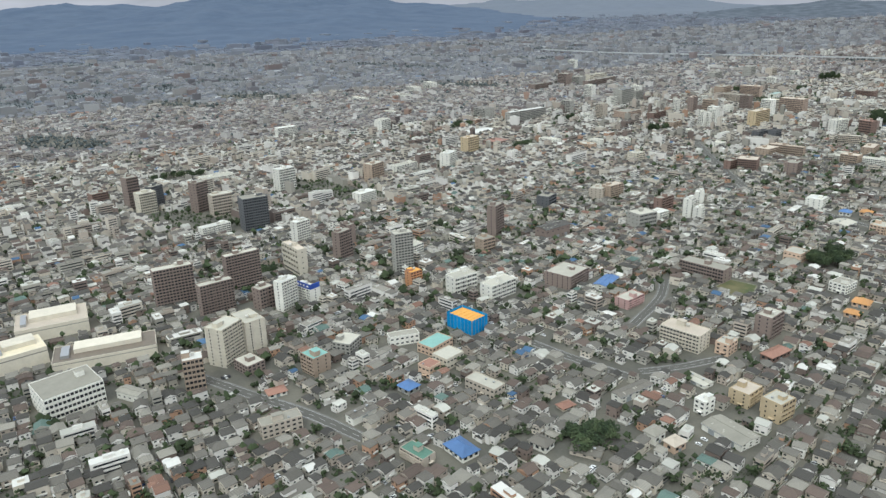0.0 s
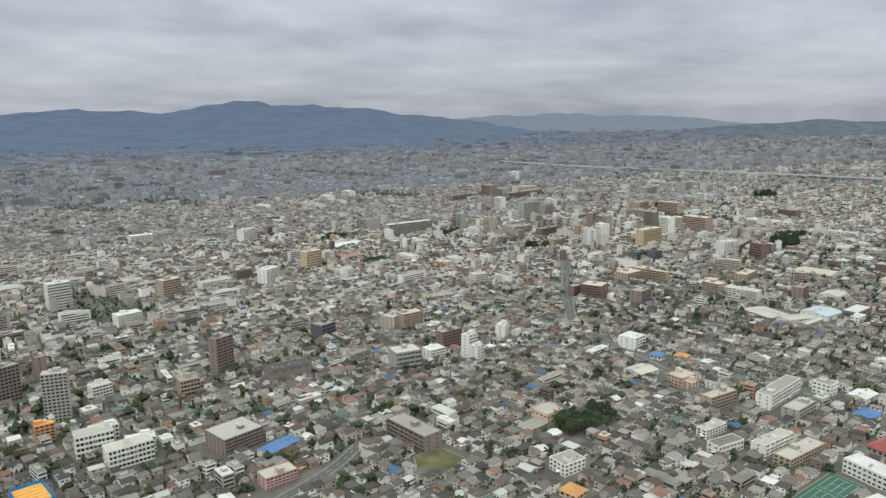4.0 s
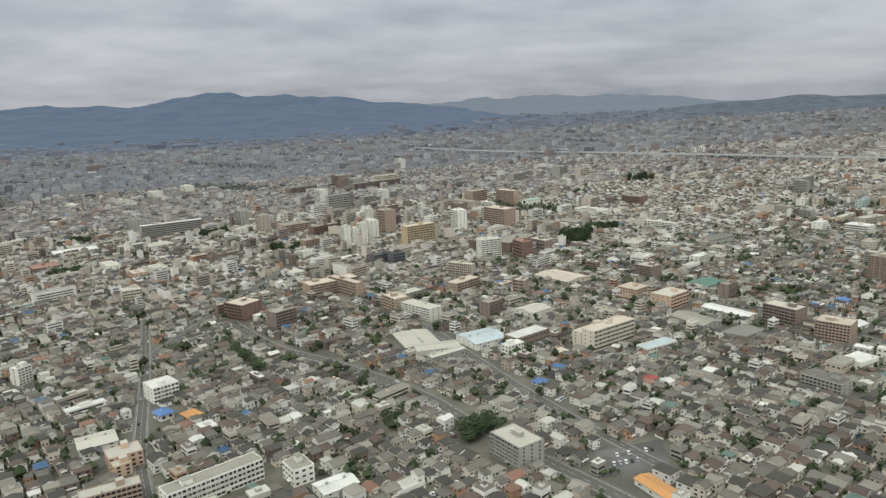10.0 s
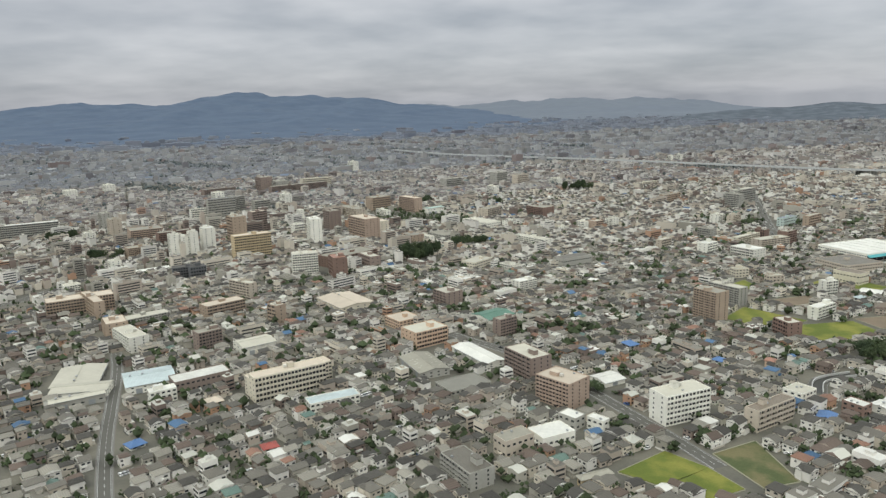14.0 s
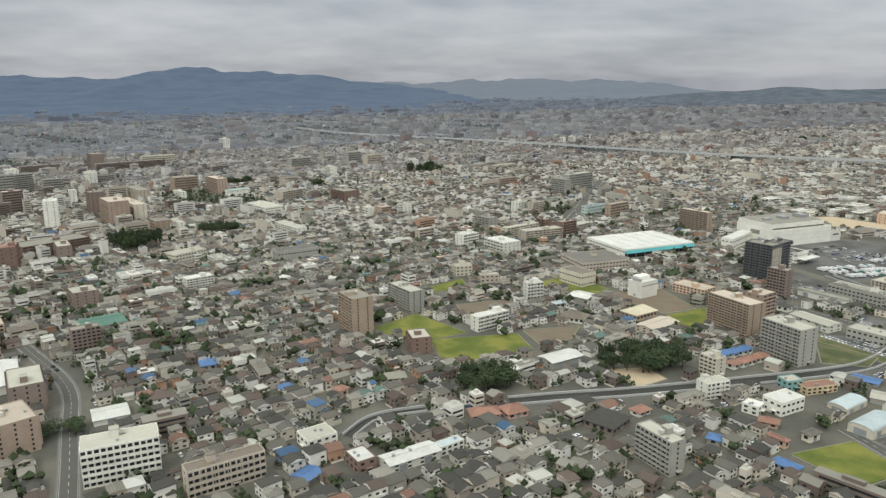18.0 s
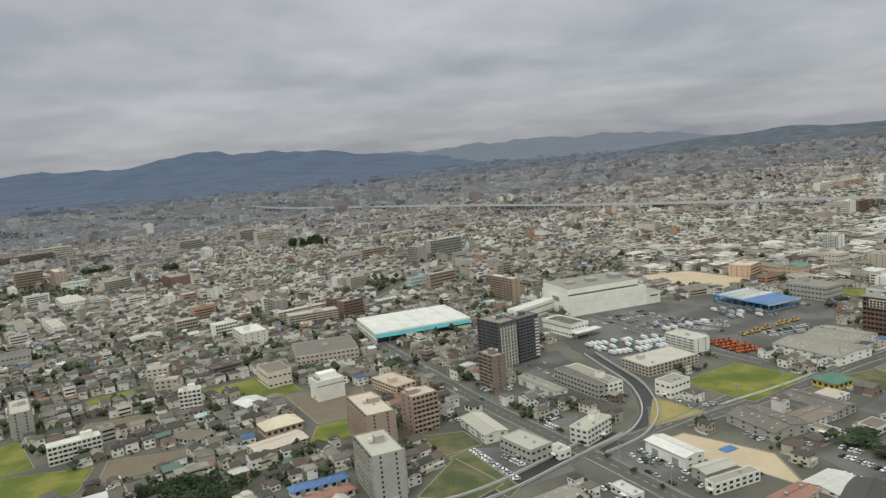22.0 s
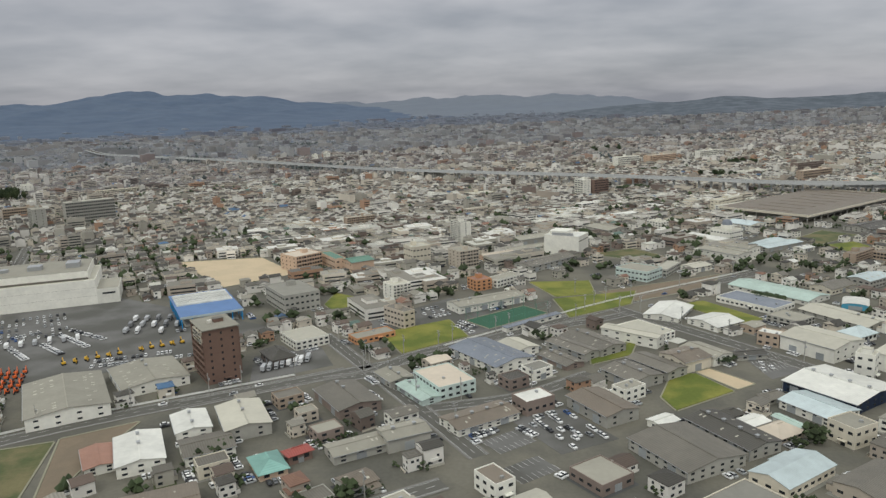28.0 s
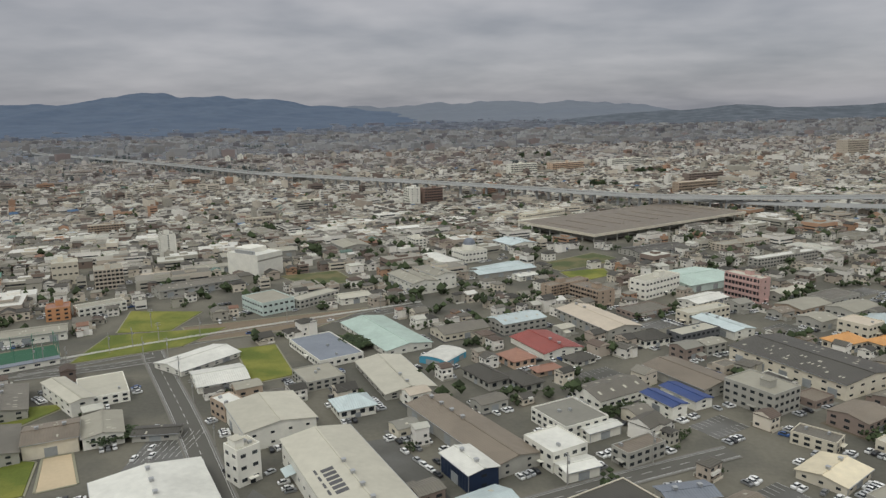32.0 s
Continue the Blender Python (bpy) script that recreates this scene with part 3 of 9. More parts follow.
def hip_hall(x, y, w, d, h, a, floors, wall, roof):
    """A broad building under a hipped roof."""
    if d > w:
        w, d, a = d, w, a + 90
    keep_out(x, y, w + 2, d + 2, radians(a))
    small = w < 9
    ob = thing("house" if small else "pavilion", x, y, a, f"{TONE[wall]} {'house' if small else 'pavilion'} under a {CAP[roof]} hipped roof", "house" if small else "building")
    e = h * 0.7
    X, Y, o = w / 2, d / 2, 0.45
    part("wall", Solid().box(-X, X, -Y, Y, 0, e), WALL[wall], ob)
    c = [(-X - o, -Y - o, e), (X + o, -Y - o, e), (X + o, Y + o, e), (-X - o, Y + o, e)]
    k = X - Y * 0.9
    t = [(-k, 0, e + d * 0.28), (k, 0, e + d * 0.28)]
    for f in ([c[0], c[1], t[1], t[0]], [c[1], c[2], t[1]], [c[2], c[3], t[0], t[1]], [c[3], c[0], t[0]]):
        part("roof_slope", Solid().slab(f, 0.12), ROOF[roof], ob)
    part("ridge_cap", Solid().box(-k, k, -0.12, 0.12, e + d * 0.28 - 0.05, e + d * 0.28 + 0.1, 0, True), ROOF[roof], ob)
    windows(ob, glazing(Solid(), w, d, e + 0.3, 1, 1.8, 1.1, 0.9, "fblr"))
    part("door", Solid().box(-0.6, 0.6, -Y - 0.07, -Y + 0.02, 0, 1.1, 0, True), SHUTTER, ob)


def vault(x, y, w, d, h, a, floors, wall, roof):
    """A hall under a curved sheet roof."""
    if d > w:
        w, d, a = d, w, a + 90
    keep_out(x, y, w + 2, d + 2, radians(a))
    ob = thing("vaulted_hall", x, y, a, f"{TONE[wall]} hall under a {CAP[roof]} curved sheet roof", "warehouse")
    X, Y, n = w / 2, d / 2, 10
    e = h * 0.68
    arc = [(-Y * math.cos(math.pi * i / n), e + (h - e) * math.sin(math.pi * i / n)) for i in range(n + 1)]
    s = Solid()
    s.face([(-X, -Y, 0), (X, -Y, 0), (X, -Y, e), (-X, -Y, e)])
    s.face([(X, Y, 0), (-X, Y, 0), (-X, Y, e), (X, Y, e)])
    s.face([(X, -Y, 0), (X, Y, 0)] + [(X, p, q) for p, q in reversed(arc)])
    s.face([(-X, Y, 0), (-X, -Y, 0)] + [(-X, p, q) for p, q in arc])
    part("wall", s, WALL[wall], ob)
    # one curved sheet: outer face, inner face, both ends and both eaves
    s = Solid()
    for lift in (0.1, 0.02):
        for e0 in (-X - 0.2, X + 0.2):
            s.v += [(e0, p, q + lift) for p, q in arc]
    m = n + 1
    for i in range(n):
        s.f += [(i, m + i, m + i + 1, i + 1)[::-1], (2 * m + i, 3 * m + i, 3 * m + i + 1, 2 * m + i + 1), (i, i + 1, 2 * m + i + 1, 2 * m + i)[::-1], (m + i, m + i + 1, 3 * m + i + 1, 3 * m + i)]
    s.f += [(0, m, 3 * m, 2 * m), (n, m + n, 3 * m + n, 2 * m + n)[::-1]]
    s.m = [0] * len(s.f)
    part("roof", s, ROOF[roof], ob)
    door = part("shutter_door", Solid().box(-1.0, 1.0, -0.06, 0.02, 0, e * 0.8, 0, True), SHUTTER, ob)
    door.location = (-w * 0.25, -Y, 0)
    repeat(door, (w * 0.25, -Y, 0))
    part("end_door", Solid().box(-X - 0.06, -X + 0.02, -Y * 0.5, Y * 0.5, 0, e * 0.9, 0, True), SHUTTER, ob)


def sign_block(x, y, w, d, h, a, floors, wall, roof):
    """A block that carries a blue hoarding on its roof."""
    ob = block(x, y, w, d, h, a, floors, wall, roof, "office_building", " and blue hoarding")
    blue = plaster("blue_hoarding", (0.04, 0.09, 0.38), 0.5)
    board = part("hoarding", Solid().box(-w / 2, -w / 2 + 0.3, -d / 2, d / 2, h, h + 2.4, 0, True), blue, ob)
    for k, (p, q) in enumerate(((-0.34, 0.12), (-0.12, 0.1), (0.06, 0.08), (0.2, 0.1), (0.36, 0.08))):
        part("hoarding_bar", Solid().box(-w / 2 - 0.04, -w / 2, (p - q / 2) * d, (p + q / 2) * d, h + 0.8, h + 1.6, 0, True), WALL["white"], board)
    part("hoarding_front", Solid().box(-w / 2, w / 2, -d / 2 - 0.02, -d / 2 + 0.25, h + 0.02, h + 2.4, 0, True), blue, ob)


def wrapped_block(x, y, w, d, h, a, floors, wall, roof):
    """A building site wrapped in blue mesh sheets, its deck still open."""
    keep_out(x, y, w + 3, d + 3, radians(a))
    ob = thing("building_site", x, y, a, "unfinished building wrapped in bright blue mesh sheeting", "building site")
    for turn, run, off in ((0, w, d), (90, d, w), (180, w, d), (270, d, w)):
        n = max(3, int(run / 1.8))
        s = Solid().box(-run / n / 2 + 0.03, run / n / 2 - 0.03, -0.08, 0.0, 0.1, h + 0.7, 0, True)
        first = None
        for i in range(n):
            m = Matrix.Rotation(radians(turn), 4, "Z") @ Matrix.Translation(((i + 0.5) * run / n - run / 2, -off / 2 - 0.1, 0))
            if first is None:
                first = part("sheet", s, WALL["bluesheet"], ob)
                first.matrix_basis = m
            else:
                repeat(first, (0, 0, 0)).matrix_basis = m
        post = None
        for i in range(n + 1):
            m = Matrix.Rotation(radians(turn), 4, "Z") @ Matrix.Translation((i * run / n - run / 2, -off / 2 - 0.24, 0))
            if post is None:
                post = part("scaffold_post", Solid().box(-0.04, 0.04, -0.04, 0.04, 0, h + 1.3, 0, True), METAL, ob)
                post.matrix_basis = m
            else:
                repeat(post, (0, 0, 0)).matrix_basis = m
    part("core", Solid().box(-w / 2, w / 2, -d / 2, d / 2, 0, h - 0.4), WALL["grey"], ob)
    part("deck", Solid().box(-w / 2 + 0.3, w / 2 - 0.3, -d / 2 + 0.3, d / 2 - 0.3, h - 0.4, h - 0.1), ROOF["orangedeck"], ob)
    for k in range(5):
        part("beam", Solid().box(-w / 2 + 0.3, w / 2 - 0.3, (k - 2) * d / 6 - 0.1, (k - 2) * d / 6 + 0.1, h - 0.1, h + 0.08, 0, True), ROOF["orangedeck"], ob)


def store(x, y, w, d, h, a, floors, wall, roof):
    """A large store with a bright canopy along two sides."""
    ob = block(x, y, w, d, h, a, 2, wall, roof, "superstore", " and teal canopy")
    teal = ribbed("teal_canopy", (0.09, 0.35, 0.37))
    part("shopfront", Solid().box(-w / 2 + 0.5, w / 2 - 0.5, -d / 2 - 0.06, -d / 2, 0.3, h * 0.6, 0, True), GLASS, ob, "dark glazed shopfront")
    part("canopy", Solid().slab([(-w / 2, -d / 2 - 2.2, h * 0.62), (w / 2, -d / 2 - 2.2, h * 0.62), (w / 2, -d / 2 - 0.02, h * 0.84), (-w / 2, -d / 2 - 0.02, h * 0.84)], 0.12), teal, ob)
    post = part("canopy_post", Solid().box(-0.1, 0.1, -0.1, 0.1, 0, h * 0.61, 0, True), METAL, ob)
    n = max(3, int(w / 5))
    post.location = (-w / 2 + 0.3, -d / 2 - 2.0, 0)
    for i in range(1, n):
        repeat(post, (-w / 2 + 0.3 + (w - 0.6) * i / (n - 1), -d / 2 - 2.0, 0))
    n = max(2, int(w / 6))
    rib = part("roof_ridge", Solid().box(-0.12, 0.12, -d / 2 + 0.5, d / 2 - 0.5, 0, 0.16), ROOF[roof], ob)
    rib.location = (-w / 2 + 1.5, 0, h - 0.24)
    for i in range(1, n):
        repeat(rib, (-w / 2 + 1.5 + (w - 3) * i / (n - 1), 0, h - 0.24))


def terminal(x, y, w, d, h, a, floors, wall, roof):
    """A lorry terminal: an open-sided deck, blue over one half and rows of white rooflights over the other."""
    keep_out(x, y, w + 4, d + 4, radians(a))
    ob = thing("freight_terminal", x, y, a, "open freight terminal with bright blue roof and white rooflights", "freight terminal")
    X, Y = w / 2, d / 2
    part("roof", Solid().box(-X, X, -Y, Y, h - 0.4, h, 0, True), ROOF["blueroof"], ob)
    light = part("rooflight", Solid().box(-X + 0.8, X - 0.8, -0.65, 0.65, 0, 0.5).box(-X + 1.2, X - 1.2, -0.3, 0.3, 0.5, 0.7), ROOF["white"], ob)
    for i in range(6):
        q = (-X + 0.0, 0, 0)
        o = light if i == 0 else repeat(light, (0, 0, 0))
        o.location = (0, -0.5 + i * Y / 6.3, h)
    part("deck", Solid().box(-X + 1.5, X - 1.5, -Y + 1.5, Y - 1.5, 0, 0.6), WALL["grey"], ob)
    blue = WALL["bluesheet"]
    for sy in (-Y + 0.2, Y - 0.2):
        for i in range(7):
            part("column", Solid().box(-X + 0.3 + (w - 0.9) * i / 6, -X + 0.6 + (w - 0.9) * i / 6, sy - 0.15, sy + 0.15, 0, h - 0.4), blue, ob)
    for sx in (-X + 0.2, X - 0.2):
        for i in range(1, 8):
            part("column", Solid().box(sx - 0.15, sx + 0.15, -Y + d * i / 8 - 0.15, -Y + d * i / 8 + 0.15, 0, h - 0.4), blue, ob)
    part("fascia", Solid().box(-X - 0.04, X + 0.04, -Y - 0.06, -Y - 0.01, h - 0.75, h + 0.04, 0, True), ROOF["skyroof"], ob)


def domed_hall(x, y, w, d, h, a, floors, wall, roof):
    """A white hall that carries a drum, a blue-grey dome and a finial."""
    ob = block(x, y, w, d, h, a, 2, wall, roof, "domed_hall", " and blue dome")
    n, r0 = 16, w * 0.24
    s = Solid()
    ring = lambda r, z: [(r * math.cos(2 * math.pi * i / n), r * math.sin(2 * math.pi * i / n), z) for i in range(n)]
    low, high = ring(r0 * 1.1, h - 0.24), ring(r0 * 1.1, h + 2.0)
    for i in range(n):
        s.face([low[i], low[(i + 1) % n], high[(i + 1) % n], high[i]])
    s.face(high)
    drum = part("drum", s, WALL[wall], ob)
    s = Solid()
    for k in range(6):
        p, q = math.pi / 2 * k / 6, math.pi / 2 * (k + 1) / 6
        a0, a1 = ring(r0 * math.cos(p), h + 2.0 + r0 * math.sin(p)), ring(r0 * math.cos(q) + 0.01, h + 2.0 + r0 * math.sin(q))
        for i in range(n):
            s.face([a0[i], a0[(i + 1) % n], a1[(i + 1) % n], a1[i]])
    dome = part("dome", s, ROOF["bluegrey"], drum, "blue-grey dome")
    part("finial", Solid().box(-0.25, 0.25, -0.25, 0.25, h + 1.9 + r0, h + 3.0 + r0).box(-0.07, 0.07, -0.07, 0.07, h + 3.0 + r0, h + 4.4 + r0), WALL[wall], ob)
    return ob


def shelter(x, y, w, d, h, a, floors, wall, roof):
    """The wholesale market: one huge low roof over open bays."""
    keep_out(x, y, w + 6, d + 6, radians(a))
    ob = thing("market_hall", x, y, a, "vast low market hall with a brown flat roof", "market hall")
    h = 4.2
    X, Y = w / 2, d / 2
    part("roof", Solid().box(-X, X, -Y, Y, h - 0.2, h + 0.25, 0, True), ROOF["brownroof"], ob)
    for n, f in enumerate((Solid().box(-X - 0.1, X + 0.1, -Y - 0.35, -Y, h - 0.8, h + 0.45, 0, True), Solid().box(-X - 0.35, -X, -Y, Y, h - 0.8, h + 0.45, 0, True),
                           Solid().box(X, X + 0.35, -Y, Y, h - 0.8, h + 0.45, 0, True))):
        part("fascia", f, WALL["cream"], ob)
    post = part("column", Solid().box(-0.25, 0.25, -0.25, 0.25, 0, h - 0.2), WALL["grey"], ob)
    post.location = (-X + 1, -Y + 1, 0)
    for i in range(1, 16):
        repeat(post, (-X + 1 + (w - 2) * i / 15, -Y + 1, 0))
    for i in range(1, 8):
        repeat(post, (-X + 1, -Y + 1 + (d - 2) * i / 7, 0))
    part("inner_wall", Solid().box(-X + 6, X - 6, -Y + 6, Y - 3, 0, h - 0.2), WALL["grey"], ob)
    for i in range(9):
        part("roof_vent", Solid().box(-X + 8 + i * (w - 16) / 8.0, -X + 10 + i * (w - 16) / 8.0, -Y * 0.5, Y * 0.5, h + 0.25, h + 0.45), ROOF["brownroof"], ob)


# ---- open ground ----
GROUND = {
    "rice": material("ripening_rice", (0.125, 0.155, 0.03), 0.9, 0.45, 0.5, second=(0.205, 0.205, 0.046), spots=0.09, bump=0.12),
    "grass": material("meadow_grass", (0.088, 0.108, 0.045), 0.9, 0.45, 0.6, second=(0.15, 0.135, 0.068), spots=0.12, bump=0.12),
    "straw": material("dry_straw", (0.38, 0.31, 0.13), 0.9, 0.3, 0.6, second=(0.30, 0.25, 0.10), spots=0.2, bump=0.08),
    "soil": material("ploughed_soil", (0.22, 0.175, 0.125), 0.95, 0.3, 0.5, second=(0.18, 0.145, 0.105), spots=0.15, bump=0.1),
    "sand": material("sandy_yard", (0.58, 0.47, 0.32), 0.95, 0.2, 0.8, second=(0.50, 0.41, 0.28), spots=0.08, bump=0.03),
    "court": material("court_green", (0.05, 0.13, 0.088), 0.7, 0.12, 0.8), "green": material("range_turf", (0.045, 0.12, 0.075), 0.9, 0.25, 0.6, bump=0.05),
}
SAYS = {"rice": ("rice_field", "yellow-green field of ripening rice", "field"), "grass": ("meadow", "green overgrown field of grass", "field"),
        "straw": ("dry_field", "dry yellow field of cut grass", "field"), "soil": ("bare_field", "brown bare ploughed field", "field"),
        "sand": ("sand_yard", "pale sandy sports ground or yard", "yard"), "court": ("sports_court", "dark green sports court with white lines", "court"),
        "green": ("practice_range", "dark green netted practice range", "field")}
BUND = material("field_bund", (0.27, 0.26, 0.19), 0.95, 0.3, 0.4, bump=0.05)
PAINT = material("road_paint", (0.50, 0.50, 0.48), 0.7, 0.15, 0.4)
FOOTWAY = material("footway_paving", (0.175, 0.168, 0.148), 0.9, 0.2, 0.5)
KERB = material("kerb_concrete", (0.27, 0.268, 0.262), 0.85, 0.15, 0.5)
WATER = material("canal_water", (0.042, 0.042, 0.036), 0.4, 0.3, 1.2, spec=0.25)
DECKING = material("pale_concrete", (0.46, 0.455, 0.44), 0.85, 0.18, 0.6)
POLYS = []


def plot(kind, pts):
    """A field or yard inside low banks."""
    name, label, cat = SAYS[kind]
    cx, cy = sum(p[0] for p in pts) / len(pts), sum(p[1] for p in pts) / len(pts)
    POLYS.append([tuple(p) for p in pts])
    FIELDS.append(POLYS[-1])
    area = sum(p[0] * q[1] - q[0] * p[1] for p, q in zip(pts, pts[1:] + pts[:1]))
    loop = [(p[0] - cx, p[1] - cy) for p in (pts if area > 0 else pts[::-1])]
    ob = thing(name, cx, cy, 0, label, cat)
    lift = {"rice": 0.28, "grass": 0.14}.get(kind, 0.05) + 0.004 * (len(POLYS) % 9)
    part("crop" if kind in ("rice", "grass") else "surface", Solid().slab([(*p, lift) for p in loop], lift), GROUND[kind], ob)
    bank = Solid()
    for p, q in zip(loop, loop[1:] + loop[:1]):
        run = math.hypot(q[0] - p[0], q[1] - p[1])
        ux, uy = (q[0] - p[0]) / run, (q[1] - p[1]) / run
        nx, ny = uy * 0.45, -ux * 0.45
        bank.slab([(p[0] + nx * 0.05, p[1] + ny * 0.05, 0.16), (p[0] + nx, p[1] + ny, 0.16), (q[0] + nx, q[1] + ny, 0.16), (q[0] + nx * 0.05, q[1] + ny * 0.05, 0.16)][::-1], 0.16)
    part("bank", bank, BUND, ob)
    return ob


def ribbon(pts, off0, off1, z, s, z1=None, start=0.0, stop=1.0):
    """A strip beside a line, from off0 to off1 on its left."""
    P = [Vector((*p, 0)) for p in pts]
    N = []
    for i in range(len(P)):
        t = (P[min(i + 1, len(P) - 1)] - P[max(i - 1, 0)]).normalized()
        N.append(Vector((-t.y, t.x, 0)))
    for i in range(len(P) - 1):
        q = [P[i] + N[i] * off0, P[i + 1] + N[i + 1] * off0, P[i + 1] + N[i + 1] * off1, P[i] + N[i] * off1]
        if z1 is None:
            s.face([(v.x, v.y, z) for v in (q if off1 > off0 else q[::-1])])
        else:
            s.slab([(v.x, v.y, z1) for v in (q if off1 > off0 else q[::-1])], z1 - z)
    return s


def smooth(pts, n=5):
    """A rounded line through the points."""
    P = [Vector((*p, 0)) for p in pts]
    P = [P[0] * 2 - P[1]] + P + [P[-1] * 2 - P[-2]]
    out = []
    for i in range(1, len(P) - 2):
        a, b, c, d = P[i - 1], P[i], P[i + 1], P[i + 2]
        for k in range(n):
            t = k / n
            v = 0.5 * ((2 * b) + (c - a) * t + (2 * a - 5 * b + 4 * c - d) * t * t + (3 * b - a - 3 * c + d) * t ** 3)
            out.append((v.x, v.y))
    return out + [(P[-2].x, P[-2].y)]


ROADS = [0]
STREETS = []


def road(width, pts):
    """A street with kerbs, edge lines and a broken centre line."""
    line = smooth(pts)
    ROADS[0] += 1
    STREETS.append((width, line))
    z = 0.03 + 0.0045 * (ROADS[0] % 5)
    ob = tagged(new("road", None), "grey asphalt street with kerbs and white lines", "road", kind="structure")
    h = width / 2
    part("carriageway", ribbon(line, -h, h, z, Solid()), ASPHALT, ob)
    for sgn in (-1, 1):
        part("kerb", ribbon(line, sgn * h, sgn * (h + 0.16), 0.0, Solid(), z + 0.07), KERB, ob)
        part("footway", ribbon(line, sgn * (h + 0.16), sgn * (h + 0.62), z + 0.05, Solid()), FOOTWAY, ob)
        part("edge_line", ribbon(line, sgn * (h - 0.3), sgn * (h - 0.2), z + 0.004, Solid()), PAINT, ob)
    s = Solid()
    run = 0.0
    for p, q in zip(line, line[1:]):
        L = math.hypot(q[0] - p[0], q[1] - p[1])
        n = max(1, int(L / 3))
        for i in range(n):
            a, b = i / n, (i + 0.5) / n
            m0, m1 = (p[0] + (q[0] - p[0]) * a, p[1] + (q[1] - p[1]) * a), (p[0] + (q[0] - p[0]) * b, p[1] + (q[1] - p[1]) * b)
            ribbon([m0, m1], -0.06, 0.06, z + 0.004, s)
    part("centre_line", s, PAINT, ob, "", "stuff")
    for p, q in zip(line, line[1:]):
        L = math.hypot(q[0] - p[0], q[1] - p[1])
        keep_out((p[0] + q[0]) / 2, (p[1] + q[1]) / 2, L + 1, width + 1.2, math.atan2(q[1] - p[1], q[0] - p[0]), True)


def canal(width, pts):
    """A walled channel of dark water between concrete copings."""
    line = smooth(pts)
    ROADS[0] += 1
    z = 0.006 * (ROADS[0] % 5)
    ob = tagged(new("canal", None), "dark water channel between pale concrete walls", "canal", kind="structure")
    h = width / 2
    part("water", ribbon(line, -h + 0.5, h - 0.5, 0.03 + z, Solid()), WATER, ob)
    for sgn in (-1, 1):
        part("wall", ribbon(line, sgn * (h - 0.5), sgn * (h - 0.15), 0.0, Solid(), 0.75 + z), DECKING, ob)
        part("towpath", ribbon(line, sgn * (h - 0.15), sgn * (h + 0.9), 0.055 + z, Solid()), ASPHALT, ob)
        part("kerb", ribbon(line, sgn * (h + 0.9), sgn * (h + 1.02), 0.0, Solid(), 0.2 + z), KERB, ob)
    for p, q in zip(line, line[1:]):
        L = math.hypot(q[0] - p[0], q[1] - p[1])
        keep_out((p[0] + q[0]) / 2, (p[1] + q[1]) / 2, L + 1, width + 3, math.atan2(q[1] - p[1], q[0] - p[0]), True)

# ---- buildings that stand out: place, width, depth, height, turn, storeys, walls, roof ----
block(-78.4, 252.7, 11.5, 8.0, 15.8, 64, 11, "cream", "pale")
block(-72.3, 264.5, 8.0, 12.7, 13.2, 39, 11, "cream", "pale")
wrapped_block(15.3, 273.4, 9.2, 14.0, 5.8, 43, 4, "bluesheet", "orangedeck")
block(-5.3, 183.6, 5.1, 9.7, 3.5, 45, 4, "beige", "greenroof")
block(-49.1, 202.3, 13.1, 5.3, 5.0, 26, 3, "beige", "ash")
block(-68.2, 244.4, 7.4, 9.5, 4.3, 45, 3, "brown", "pale")
block(-115.8, 309.7, 17.4, 5.6, 19.0, 29, 13, "brown", "pale")
block(-94.1, 298.9, 15.1, 4.5, 15.1, 36, 11, "brown", "pale")
block(-88.8, 327.0, 17.0, 4.5, 18.6, 36, 13, "brown", "pale")
block(-104.3, 426.1, 15.3, 10.1, 20.3, 30, 12, "dark", "ash")
block(-71.4, 394.3, 9.6, 5.1, 13.4, 48, 9, "white", "white")
block(-12.5, 343.4, 9.5, 5.6, 20.5, 21, 14, "grey", "pale")
block(-44.6, 363.2, 9.6, 4.9, 16.3, 51, 10, "brown", "ash")
block(-44.2, 388.5, 4.5, 7.7, 12.3, 36, 8, "brown", "ash")
block(-185.3, 470.2, 11.5, 8.0, 14.4, 43, 8, "cream", "pale")
block(-199.0, 483.0, 8.4, 8.3, 22.1, 46, 11, "brown", "ash")
block(-149.4, 468.9, 10.1, 6.4, 20.3, 59, 11, "brown", "ash")
block(-133.8, 460.6, 12.8, 8.1, 14.1, 35, 7, "beige", "pale")
block(-63.7, 301.3, 9.3, 4.7, 14.1, 54, 10, "white", "white")
block(-74.3, 302.8, 7.5, 6.0, 10.4, 46, 6, "brown", "pale")
sign_block(-56.1, 310.6, 5.5, 11.9, 6.8, 48, 5, "white", "white")
block(-67.3, 347.9, 4.5, 17.3, 14.2, 36, 5, "cream", "beigeroof")
block(-126.0, 415.4, 18.1, 5.6, 6.5, 42, 5, "white", "white")
block(32.4, 314.3, 10.1, 5.4, 6.0, 27, 4, "white", "white")
block(14.8, 323.2, 10.1, 4.7, 6.5, 35, 4, "white", "white")
block(39.3, 393.5, 10.1, 4.9, 18.9, 56, 12, "brown", "ash")
block(31.2, 369.5, 8.6, 6.3, 7.5, 36, 4, "tan", "ash")
block(19.7, 575.9, 14.3, 8.0, 12.5, 62, 8, "white", "white")
block(-38.3, 538.3, 13.5, 8.0, 13.9, 52, 8, "tan", "pale")
block(-41.4, 478.9, 14.4, 8.0, 7.3, 46, 6, "white", "white")
